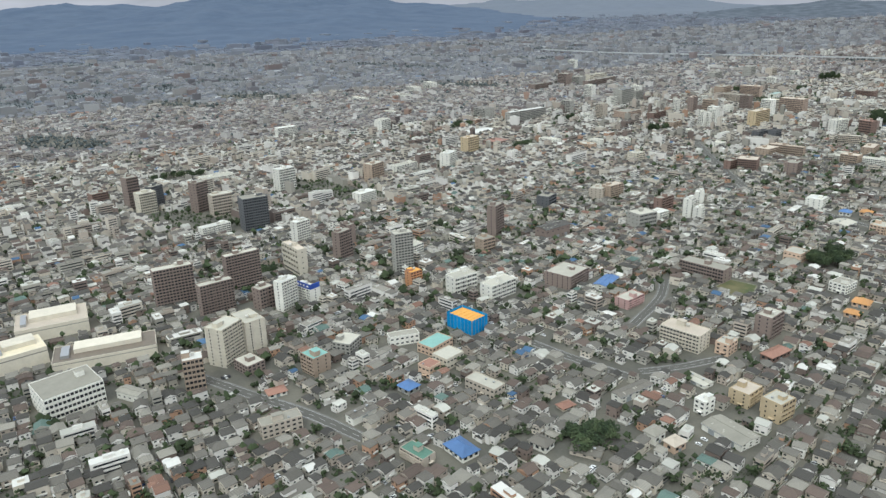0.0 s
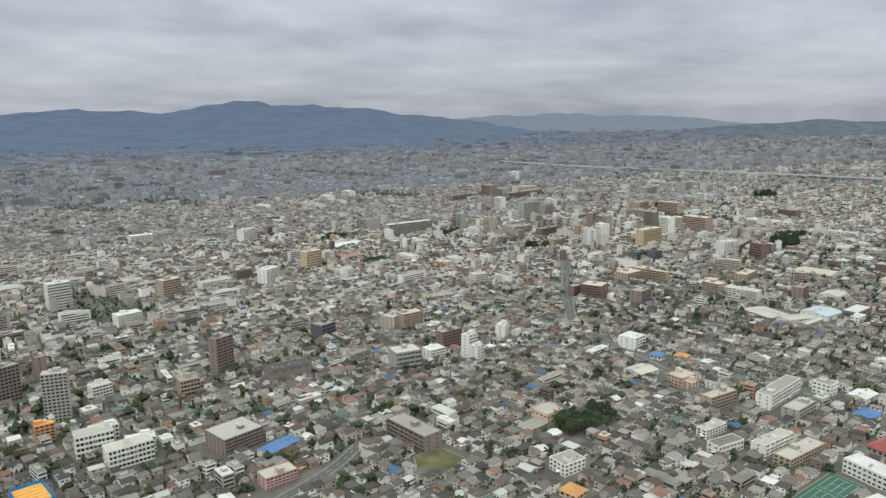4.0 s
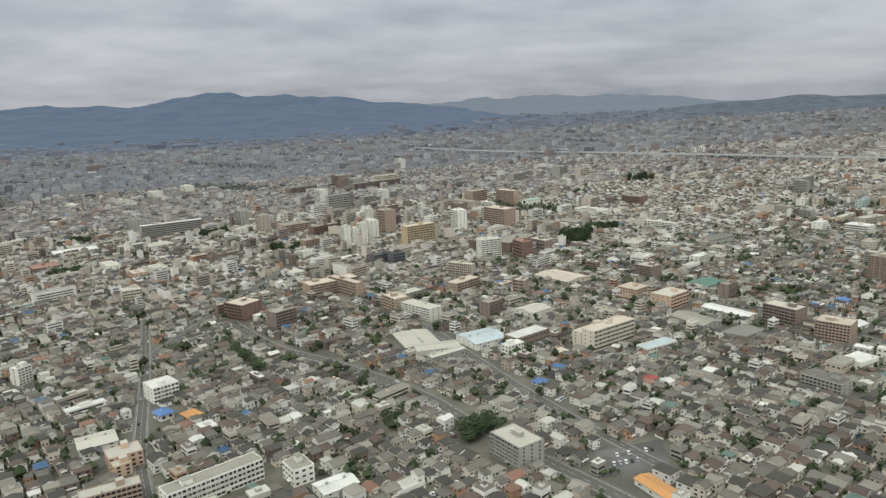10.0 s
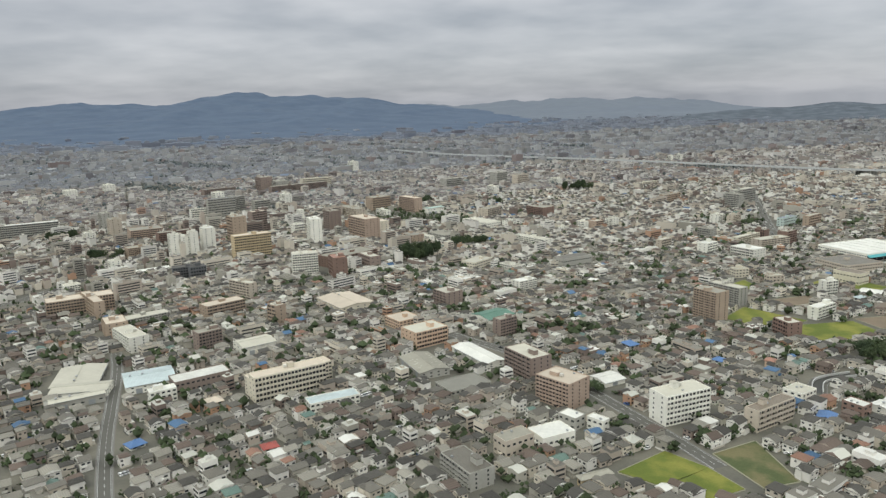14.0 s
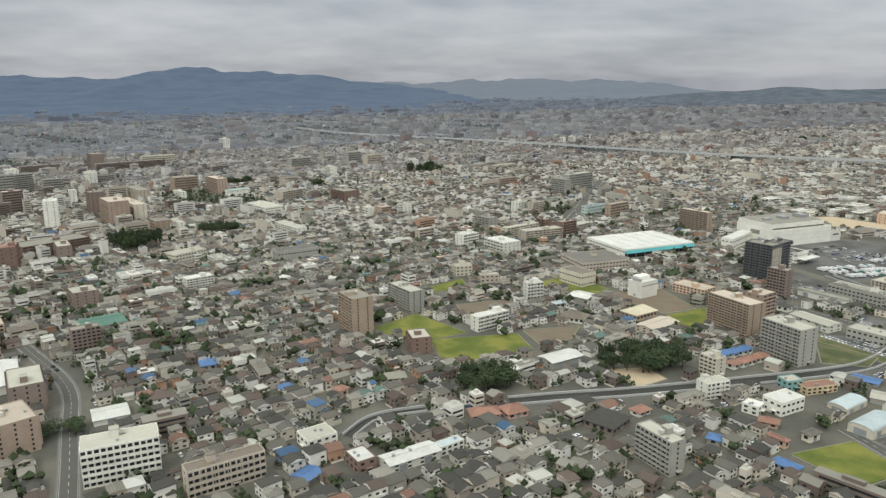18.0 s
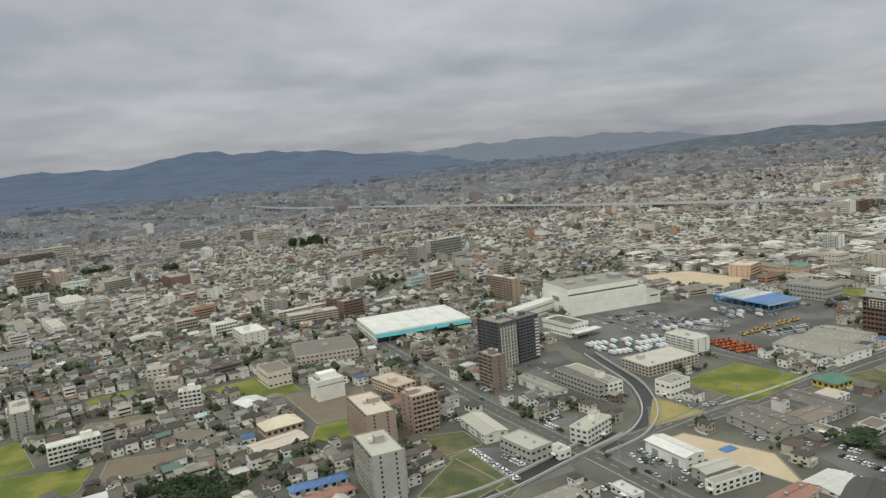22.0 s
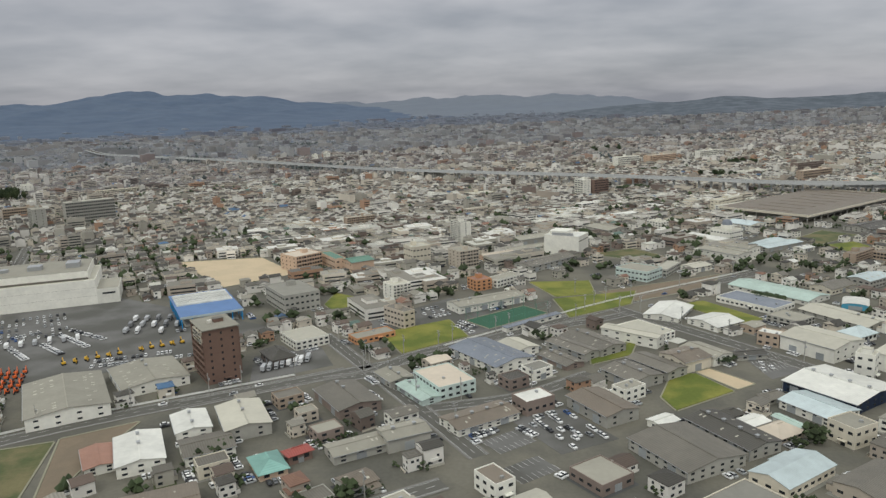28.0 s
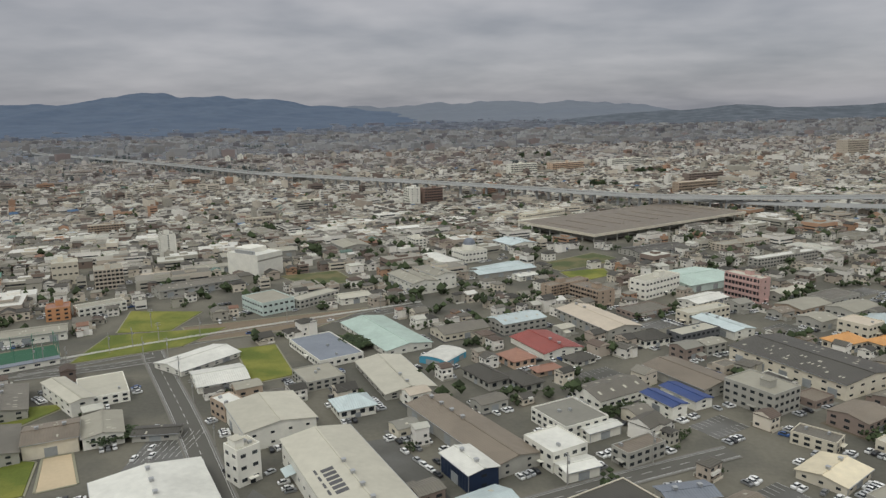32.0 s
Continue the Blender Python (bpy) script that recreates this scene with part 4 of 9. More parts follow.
block(-102.0, 518.3, 13.9, 8.0, 16.9, 44, 9, "white", "white")
block(-140.3, 745.3, 21.1, 8.0, 9.7, 36, 6, "white", "white")
block(-41.6, 752.9, 18.4, 8.0, 13.0, 62, 7, "white", "pale")
block(-16.7, 566.9, 22.8, 7.9, 6.2, 46, 5, "white", "pale")
block(-161.0, 553.8, 24.4, 12.1, 5.0, 36, 5, "white", "pale")
block(-7.1, 322.5, 6.7, 4.5, 7.9, 36, 6, "orange", "orangedeck")
block(-225.5, 491.3, 11.4, 7.2, 10.0, 47, 6, "brick", "ash")
block(-184.5, 485.3, 10.0, 5.6, 14.8, 63, 9, "dark", "ash")
block(-7.1, 368.2, 8.5, 5.8, 5.9, 46, 4, "white", "pale")
block(132.3, 319.8, 8.1, 22.3, 6.8, 41, 4, "brown", "ash")
block(147.2, 428.8, 13.0, 5.0, 10.1, 39, 6, "brick", "ash")
block(157.1, 411.9, 6.5, 4.5, 13.1, 46, 8, "white", "white")
block(116.0, 467.1, 12.3, 8.7, 7.8, 58, 5, "beige", "pale")
block(78.1, 450.6, 10.4, 8.3, 8.0, 53, 4, "dark", "ash")
block(125.4, 400.8, 12.9, 10.2, 9.3, 25, 4, "grey", "pale")
hall(71.2, 389.1, 19.5, 8.4, 7.1, 36, 2, "brown", "charcoal")
block(284.3, 576.8, 31.3, 11.0, 7.9, 36, 5, "tan", "beigeroof")
block(237.3, 539.3, 17.8, 5.1, 6.7, 34, 4, "brick", "ash")
hall(45.2, 182.9, 5.0, 9.1, 1.8, 62, 1, "beige", "slate")
block(112.0, 788.0, 52.7, 8.0, 12.5, 36, 7, "grey", "white")
block(262.3, 1079.9, 73.4, 8.0, 10.8, 44, 8, "brown", "ash")
block(40.7, 630.7, 14.8, 8.0, 14.4, 46, 7, "yellow", "beigeroof")
block(170.1, 568.1, 10.4, 8.8, 8.7, 31, 5, "cream", "pale")
block(245.2, 532.2, 13.1, 14.1, 8.7, 57, 5, "brick", "beigeroof")
block(270.0, 512.2, 12.1, 8.0, 9.4, 46, 6, "brown", "ash")
block(401.8, 687.6, 36.0, 16.4, 7.2, 52, 5, "brick", "ash")
block(419.1, 669.4, 6.8, 16.7, 9.4, 36, 4, "brown", "pale")
block(339.4, 521.6, 7.6, 21.2, 6.8, 46, 5, "white", "pale")
block(325.6, 534.6, 8.8, 12.7, 8.2, 36, 5, "tan", "beigeroof")
block(375.3, 518.6, 10.4, 6.2, 8.5, 45, 6, "brown", "ash")
hall(338.5, 482.9, 16.4, 22.0, 1.9, 20, 1, "grey", "pale")
hall(348.1, 468.2, 19.4, 9.2, 3.4, 15, 2, "white", "pale")
block(731.2, 932.9, 31.0, 8.0, 14.8, 42, 7, "grey", "pale")
block(308.0, 650.7, 14.7, 7.2, 6.9, 30, 4, "dark", "charcoal")
block(160.4, 404.8, 5.2, 4.5, 9.5, 47, 6, "white", "white")
block(176.5, 446.7, 6.1, 4.9, 7.5, 64, 6, "white", "white")
block(125.1, 466.8, 13.3, 7.0, 9.3, 36, 6, "tan", "beigeroof")
block(139.3, 412.5, 9.2, 7.2, 5.9, 36, 4, "white", "white")
hall(247.9, 267.1, 15.1, 7.9, 1.7, 19, 2, "grey", "greenroof")
block(331.1, 707.0, 25.5, 8.0, 16.6, 36, 9, "yellow", "beigeroof")
block(381.8, 655.1, 15.3, 8.0, 13.8, 21, 9, "white", "pale")
block(362.8, 755.8, 8.0, 11.6, 19.4, 29, 11, "white", "white")
block(293.2, 725.1, 8.0, 9.5, 18.5, 34, 11, "white", "white")
block(282.7, 711.1, 5.9, 6.2, 14.8, 37, 9, "white", "white")
block(302.0, 809.0, 14.0, 6.3, 17.6, 51, 9, "brown", "beigeroof")
block(245.4, 903.6, 24.6, 8.0, 18.1, 56, 10, "grey", "grey")
block(404.2, 646.1, 8.0, 12.0, 13.4, 26, 6, "brick", "terracotta")
block(361.8, 601.6, 4.5, 16.9, 9.4, 58, 6, "beige", "pale")
block(362.0, 570.6, 20.2, 8.4, 6.6, 47, 4, "tan", "beigeroof")
block(394.0, 556.2, 5.1, 7.0, 9.2, 54, 5, "tan", "pale")
block(329.0, 555.9, 21.2, 7.8, 4.2, 44, 4, "grey", "pale")
block(293.9, 571.9, 4.5, 27.6, 9.1, 43, 5, "tan", "beigeroof")
hall(396.1, 517.2, 14.4, 11.7, 4.6, 41, 2, "white", "pale")
block(318.4, 644.9, 9.3, 7.0, 8.4, 34, 4, "dark", "charcoal")
hall(352.2, 458.5, 17.5, 4.2, 3.5, 36, 1, "grey", "pale")
block(424.1, 470.7, 26.5, 6.4, 9.5, 37, 5, "cream", "beigeroof")
block(381.1, 462.6, 9.1, 4.5, 4.9, 37, 3, "white", "white")
block(583.3, 448.6, 18.3, 4.5, 7.1, 36, 4, "beige", "brownroof")
block(536.5, 376.3, 4.5, 11.4, 5.5, 45, 3, "white", "pale")
block(596.4, 559.4, 8.0, 12.7, 14.4, 35, 12, "tan", "ash")
block(612.9, 588.4, 6.2, 17.8, 9.3, 37, 8, "grey", "pale")
block(622.2, 537.1, 6.6, 9.4, 6.7, 18, 4, "brick", "pale")
block(635.8, 642.2, 8.4, 5.7, 5.2, 18, 3, "cream", "pale")
block(647.6, 563.4, 14.9, 4.5, 6.0, 38, 4, "white", "white")
store(734.9, 701.5, 46.3, 35.5, 5.2, 25, 2, "white", "white")
block(775.1, 608.8, 4.5, 8.9, 12.4, 36, 9, "brown", "ash")
block(740.4, 562.9, 8.0, 19.6, 12.8, 29, 12, "tan", "beigeroof")
block(748.0, 533.6, 8.0, 15.5, 12.8, 28, 10, "grey", "pale")
block(780.0, 749.9, 4.5, 21.0, 13.7, 36, 10, "tan", "beigeroof")
block(680.9, 720.2, 25.5, 8.0, 7.8, 27, 6, "beige", "pale")
block(697.4, 735.8, 12.2, 6.7, 9.7, 42, 6, "brick", "ash")
plain_block(715.9, 608.0, 10.1, 7.8, 7.3, 36, 3, "white", "white")
block(739.3, 611.8, 8.6, 15.9, 3.9, 42, 3, "peach", "beigeroof")
block(753.5, 573.7, 8.9, 7.2, 11.9, 36, 8, "salmon", "beigeroof")
hall(711.5, 563.0, 15.9, 8.4, 2.9, 41, 2, "beige", "beigeroof")
block(702.5, 657.8, 25.7, 23.0, 5.8, 21, 3, "beige", "slate")
block(690.0, 627.5, 9.3, 14.4, 6.5, 36, 2, "cream", "brownroof")
hall(689.3, 602.9, 9.2, 9.6, 2.0, 50, 1, "grey", "white")
block(667.4, 602.6, 7.6, 4.5, 7.6, 21, 5, "white", "white")
block(648.4, 623.9, 8.8, 4.5, 5.5, 13, 3, "beige", "pale")
block(657.2, 692.7, 11.6, 17.0, 7.1, 36, 4, "white", "white")
block(613.9, 457.9, 5.0, 7.0, 3.5, 36, 2, "brick", "white")
hip_hall(644.6, 485.8, 8.2, 5.1, 2.6, 13, 2, "pink", "terracotta")
hip_hall(653.0, 488.0, 6.3, 5.7, 2.4, 27, 2, "pink", "terracotta")
block(687.2, 460.8, 4.5, 11.7, 9.1, 31, 7, "grey", "pale")
block(718.2, 518.6, 4.5, 6.4, 6.7, 36, 5, "cream", "pale")
block(713.2, 502.0, 8.2, 4.5, 5.3, 21, 4, "white", "pale")
block(721.2, 491.3, 4.5, 4.7, 2.9, 48, 2, "white", "white")
block(738.5, 508.3, 5.7, 4.5, 3.4, 16, 2, "teal", "pale")
block(745.8, 506.3, 10.9, 4.5, 2.5, 16, 2, "yellow", "terracotta")
vault(749.0, 494.6, 11.0, 5.6, 2.6, 36, 1, "cream", "skyroof")
vault(749.3, 481.4, 13.0, 6.6, 3.2, 36, 1, "cream", "skyroof")
vault(763.6, 491.1, 10.5, 8.0, 3.6, 36, 1, "white", "white")
hall(763.2, 498.2, 6.4, 9.7, 2.2, 57, 1, "grey", "pale")
block(803.5, 560.8, 12.4, 5.8, 4.9, 51, 3, "white", "pale")
block(804.9, 601.2, 4.5, 23.4, 5.1, 33, 3, "grey", "slate")
terminal(897.2, 707.1, 20.8, 32.7, 3.9, 30, 1, "grey", "blueroof")
big_store(824.5, 726.3, 42.0, 30.0, 9.6, 24)
block(792.8, 711.6, 29.8, 6.7, 6.2, 50, 2, "white", "white")
block(924.7, 645.3, 8.8, 12.0, 14.9, 36, 8, "brickdark", "slate")
block(927.1, 715.3, 13.3, 20.2, 6.8, 35, 3, "grey", "grey")
block(914.9, 777.8, 14.0, 12.0, 7.0, 49, 4, "peach", "beigeroof")
hall(941.4, 772.9, 10.8, 10.4, 5.4, 36, 3, "peach", "greenroof")
plain_block(1036.4, 800.9, 13.2, 17.1, 9.2, 63, 3, "white", "white")
block(964.8, 723.5, 7.7, 7.5, 6.1, 36, 5, "white", "pale")
block(995.6, 735.6, 6.9, 7.0, 4.3, 31, 3, "orange", "terracotta")
block(1005.4, 742.7, 14.8, 6.2, 3.2, 46, 2, "white", "ash")
hall(998.1, 711.2, 27.2, 8.9, 3.3, 32, 1, "white", "ash")
block(969.5, 689.5, 4.5, 10.8, 5.9, 44, 3, "beige", "slate")
block(962.5, 675.3, 13.3, 6.0, 2.1, 36, 1, "orange", "ash")
block(1093.4, 639.6, 4.5, 4.5, 6.9, 52, 3, "white", "pale")
hall(1070.0, 684.8, 11.7, 11.6, 2.3, 33, 2, "white", "white")
hall(1058.8, 697.8, 17.7, 11.3, 1.8, 60, 2, "white", "white")
block(1079.8, 665.8, 4.5, 6.1, 4.0, 51, 2, "tan", "white")
block(1059.6, 749.2, 11.4, 14.2, 4.3, 47, 2, "aqua", "ash")
block(1072.8, 757.0, 17.0, 5.7, 3.2, 57, 2, "grey", "pale")
hall(1103.2, 721.1, 13.5, 31.0, 2.1, 36, 1, "white", "tealpale")
hall(1111.4, 688.9, 11.8, 23.6, 2.0, 29, 2, "grey", "pale")
vault(1121.8, 702.9, 9.5, 8.1, 2.2, 63, 1, "skyblue", "white")
hall(1148.2, 713.8, 11.7, 16.4, 2.4, 32, 2, "white", "red")
block(1156.9, 772.4, 18.0, 4.5, 4.5, 41, 4, "tan", "brownroof")
block(1164.6, 759.7, 6.5, 13.7, 5.9, 38, 4, "tan", "brownroof")
block(1187.0, 772.6, 18.8, 6.6, 6.5, 44, 3, "white", "pale")
block(1215.4, 767.3, 4.5, 13.7, 8.4, 36, 4, "pink", "pale")
shelter(1203.5, 925.0, 118.0, 55.0, 2.2, 40, 1, "grey", "brownroof")
block(1154.0, 935.0, 31.1, 5.5, 6.2, 44, 3, "cream", "pale")
hall(969.7, 557.4, 12.5, 4.4, 2.2, 36, 1, "grey", "white")
block(985.4, 570.7, 4.5, 13.3, 4.7, 38, 3, "white", "ash")
block(999.2, 584.4, 4.5, 6.8, 3.9, 36, 2, "white", "brownroof")
block(928.7, 780.3, 5.1, 19.0, 5.3, 33, 2, "peach", "greenroof")
hall(1041.2, 669.8, 4.7, 17.9, 3.7, 52, 2, "white", "pale")
hip_hall(-54.8, 225.2, 6.3, 4.3, 2.3, 28, 2, "white", "terracotta")
hip_hall(32.3, 187.1, 4.6, 6.1, 3.3, 46, 2, "white", "slate")
hip_hall(43.8, 208.6, 5.0, 3.4, 1.7, 30, 2, "beige", "terracotta")
hip_hall(388.4, 428.1, 4.6, 4.3, 1.6, 52, 2, "white", "blueroof")
hip_hall(401.0, 459.3, 4.9, 4.6, 2.8, 37, 2, "tan", "beigeroof")
hip_hall(430.6, 427.1, 4.2, 3.7, 2.0, 33, 2, "white", "red")
hip_hall(524.5, 410.4, 9.4, 2.3, 3.6, 25, 2, "yellow", "ash")
hip_hall(553.2, 519.2, 4.6, 5.3, 3.1, 31, 2, "grey", "blueroof")
hip_hall(583.9, 502.4, 3.8, 3.8, 2.0, 46, 2, "white", "blueroof")
hip_hall(601.6, 498.8, 3.2, 3.1, 3.7, 55, 2, "peach", "terracotta")
hip_hall(616.8, 510.6, 6.1, 4.7, 2.7, 16, 2, "cream", "ash")
hall(602.0, 451.7, 5.6, 5.0, 1.8, 58, 1, "grey", "blueroof")
hip_hall(722.5, 483.0, 3.4, 4.7, 2.1, 62, 2, "peach", "terracotta")
hip_hall(720.4, 471.9, 1.7, 5.1, 3.2, 36, 2, "peach", "terracotta")
hip_hall(704.5, 472.4, 3.3, 3.2, 2.5, 58, 2, "grey", "blueroof")
hip_hall(717.4, 459.1, 3.3, 5.9, 2.5, 39, 2, "grey", "blueroof")
hip_hall(730.1, 474.8, 4.1, 2.4, 3.2, 30, 2, "cream", "slate")
hip_hall(689.0, 489.2, 4.8, 3.4, 2.1, 36, 2, "white", "terracotta")
hall(764.4, 513.7, 5.0, 7.5, 1.2, 49, 1, "grey", "blueroof")
block(775.7, 517.0, 7.7, 4.5, 2.5, 36, 2, "cream", "pale")
hip_hall(678.3, 481.8, 9.5, 8.9, 3.0, 51, 2, "brown", "charcoal")
hip_hall(677.4, 590.2, 5.6, 2.9, 2.8, 28, 2, "white", "skyroof")
hip_hall(681.5, 572.8, 7.4, 9.7, 2.6, 65, 2, "white", "brownroof")
hip_hall(769.0, 586.8, 3.8, 4.6, 3.3, 40, 2, "white", "charcoal")
hall(843.0, 519.5, 10.9, 5.0, 2.5, 36, 2, "cream", "terracotta")
hip_hall(798.8, 592.3, 8.3, 1.8, 1.9, 22, 2, "brown", "charcoal")
hall(854.4, 526.7, 10.1, 8.4, 1.2, 36, 1, "white", "white")
hall(859.4, 520.3, 12.2, 9.2, 1.6, 55, 1, "grey", "charcoal")
hip_hall(1065.2, 625.7, 5.9, 3.3, 1.9, 28, 2, "grey", "slate")
hall(1069.8, 654.9, 8.8, 4.1, 1.8, 12, 1, "grey", "charcoal")
hip_hall(1147.7, 694.9, 6.6, 3.3, 1.9, 31, 2, "tan", "terracotta")
vault(1108.9, 822.4, 8.6, 22.0, 2.6, 34, 1, "white", "white")
hall(1132.7, 809.6, 21.9, 7.8, 2.1, 43, 1, "grey", "skyroof")
hall(1168.2, 638.0, 8.8, 5.0, 2.0, 18, 1, "grey", "bluegrey")
hall(1194.4, 647.1, 9.5, 8.3, 2.2, 45, 1, "cream", "cream")
block(1196.5, 659.6, 4.8, 8.0, 2.5, 51, 2, "cream", "slate")
block(-126.2, 224.8, 19.3, 16.3, 8.6, 42, 4, "white", "ash")
plain_block(-127.3, 259.5, 37.0, 15.2, 4.8, 21, 1, "cream", "brownroof")
plain_block(-161.3, 287.6, 27.5, 18.9, 6.1, 26, 1, "cream", "beigeroof")
plain_block(-159.7, 257.4, 17.4, 14.7, 7.1, 38, 1, "cream", "cream")
block(-85.2, 233.5, 7.0, 6.1, 12.1, 20, 6, "tan", "white")
hall(-105.4, 226.8, 4.4, 10.0, 3.3, 63, 1, "white", "ash")

# mid-rise blocks and halls farther out
block(985.4, 829.8, 10.7, 5.4, 11.7, -57, 12, "white", "grey")
block(922.9, 887.1, 4.7, 18.1, 6.7, -57, 5, "tan", "pale")
block(988.3, 777.2, 9.8, 9.9, 7.7, -57, 5, "beige", "ash")
block(967.0, 783.5, 8.9, 9.2, 8.6, -57, 3, "cream", "pale")
hall(1003.3, 790.9, 8.0, 17.2, 2.7, -57, 2, "peach", "beigeroof")
hall(1024.3, 773.2, 10.0, 29.3, 3.6, -46, 2, "grey", "slate")
hall(1018.8, 804.6, 7.2, 24.6, 3.1, -57, 2, "white", "ash")
hall(1025.9, 831.2, 10.9, 31.9, 3.9, -57, 2, "grey", "ash")
block(992.3, 928.1, 3.9, 16.9, 4.3, -57, 2, "beige", "pale")
block(994.7, 1019.2, 13.8, 20.5, 3.2, -57, 3, "cream", "pale")
block(1070.5, 1000.2, 9.5, 7.0, 13.4, -57, 8, "white", "white")
block(1083.0, 1004.7, 5.4, 13.8, 12.7, -57, 7, "brick", "ash")
hall(1079.9, 897.8, 7.6, 17.8, 3.6, -57, 2, "white", "white")
block(1092.8, 860.6, 10.6, 5.7, 4.4, -57, 3, "white", "pale")
hall(1063.4, 851.2, 18.3, 13.2, 4.0, -57, 2, "grey", "ash")
hall(1085.3, 759.8, 7.2, 10.5, 2.8, -57, 2, "white", "pale")
block(1152.8, 921.8, 3.6, 26.8, 4.1, -57, 3, "white", "pale")
hall(1139.0, 856.8, 15.9, 13.7, 4.0, -57, 2, "white", "skyroof")
hall(1134.9, 801.9, 7.5, 25.5, 2.6, -57, 2, "grey", "skyroof")
hall(1143.3, 794.1, 5.2, 8.0, 2.2, -57, 2, "white", "white")
hall(1199.8, 845.9, 14.2, 27.7, 3.0, -57, 2, "grey", "charcoal")
block(1239.5, 856.9, 7.1, 28.5, 3.4, -57, 3, "beige", "ash")
block(1246.2, 823.2, 4.7, 34.8, 4.3, -57, 3, "grey", "white")
hall(1203.4, 789.6, 21.2, 23.9, 3.5, -57, 2, "aqua", "tealpale")
block(1247.7, 1285.3, 6.3, 38.0, 11.7, -57, 6, "white", "pale")
block(1143.7, 1218.6, 7.6, 29.5, 12.4, -57, 6, "white", "pale")
block(1186.4, 1254.3, 9.3, 38.0, 10.7, -57, 6, "peach", "pale")
block(1289.7, 1135.5, 6.6, 38.0, 9.8, -57, 5, "brown", "ash")
block(1269.4, 1074.5, 6.0, 38.0, 8.9, -57, 4, "tan", "beigeroof")
block(1528.2, 1425.6, 13.7, 38.0, 20.8, -57, 8, "beige", "ash")
block(1236.6, 1123.2, 11.6, 36.7, 4.2, -57, 3, "white", "pale")
block(774.6, 1414.4, 8.6, 4.6, 10.7, -57, 9, "white", "pale")
block(789.5, 1419.3, 10.7, 4.6, 12.2, -57, 9, "white", "pale")
block(950.7, 1154.1, 18.9, 13.5, 9.0, -57, 6, "grey", "ash")
block(977.4, 1156.0, 13.8, 7.7, 8.1, -57, 6, "grey", "ash")
hall(421.0, 585.3, 26.4, 19.1, 4.0, -50, 2, "cream", "beigeroof")
block(397.5, 771.5, 25.2, 12.5, 17.5, -50, 9, "salmon", "beigeroof")
hall(496.8, 558.8, 13.1, 15.6, 4.0, -50, 2, "white", "greenroof")
block(502.1, 537.5, 4.7, 9.5, 8.1, -50, 6, "brown", "ash")
block(513.5, 615.9, 6.2, 12.6, 5.9, -50, 5, "white", "white")
block(473.6, 588.7, 11.2, 9.9, 7.3, -50, 5, "brown", "pale")
block(455.2, 551.0, 12.5, 12.0, 4.5, -50, 3, "peach", "beigeroof")

# mid-rise blocks and halls beyond the near town
block(269.3, 1135.4, 10.0, 38.0, 12.2, -54, 5, "cream", "ash")
block(214.6, 1098.0, 16.1, 14.5, 18.2, -48, 8, "brown", "ash")
block(234.0, 1098.1, 15.9, 15.9, 13.2, -48, 7, "grey", "ash")
block(281.9, 958.9, 13.4, 7.2, 13.7, -48, 8, "white", "pale")
block(363.8, 811.5, 10.5, 10.3, 17.0, -48, 9, "brown", "ash")
block(399.0, 793.5, 38.0, 7.9, 12.6, -48, 7, "cream", "beigeroof")
block(368.3, 869.4, 32.0, 8.6, 11.3, -48, 9, "beige", "ash")
block(416.1, 917.6, 25.7, 8.3, 13.7, -48, 8, "salmon", "beigeroof")
block(383.2, 926.8, 12.1, 20.7, 13.4, -48, 6, "tan", "ash")
block(393.6, 891.3, 17.2, 4.3, 5.7, -48, 4, "white", "pale")
hall(439.3, 901.9, 7.7, 19.4, 5.9, -48, 2, "white", "tealpale")
block(492.6, 866.9, 9.4, 21.4, 9.9, -33, 6, "beige", "ash")
block(485.9, 821.2, 32.1, 13.9, 5.8, -48, 3, "white", "pale")
block(510.2, 813.7, 9.1, 10.4, 6.2, -48, 4, "white", "grey")
block(458.8, 768.9, 20.2, 14.7, 4.9, -48, 3, "grey", "ash")
block(445.2, 758.8, 17.9, 4.1, 5.2, -48, 4, "white", "pale")
block(436.7, 752.2, 14.5, 10.2, 7.4, -48, 4, "tan", "grey")
block(524.9, 743.3, 29.0, 6.8, 5.7, -48, 4, "white", "pale")
block(491.7, 759.8, 12.3, 12.5, 4.5, -48, 4, "beige", "ash")
block(545.5, 672.2, 8.7, 22.6, 6.7, -56, 2, "grey", "slate")
block(486.4, 669.5, 10.1, 18.7, 5.5, -34, 3, "cream", "pale")
block(507.5, 661.6, 14.1, 7.6, 4.2, -48, 3, "white", "ash")
block(503.2, 710.9, 6.2, 12.7, 2.7, -48, 2, "beige", "ash")
block(537.1, 872.1, 20.7, 13.3, 9.5, -48, 6, "brick", "ash")
block(549.8, 795.8, 5.4, 7.0, 4.0, -48, 3, "white", "pale")
block(566.1, 800.2, 8.0, 4.3, 7.3, -48, 4, "white", "beigeroof")
block(576.7, 803.9, 7.8, 8.8, 7.3, -48, 4, "salmon", "pale")
block(590.8, 812.3, 7.6, 7.1, 7.4, -48, 5, "white", "ash")
block(611.6, 723.0, 3.9, 11.1, 7.2, -48, 4, "beige", "pale")
block(637.2, 710.8, 7.0, 11.7, 7.0, -48, 4, "white", "white")
block(650.1, 758.5, 10.6, 7.0, 8.1, -48, 5, "grey", "ash")
block(669.9, 735.7, 4.4, 27.8, 6.9, -48, 5, "cream", "pale")
block(673.6, 815.1, 7.4, 8.1, 9.0, -48, 7, "white", "pale")
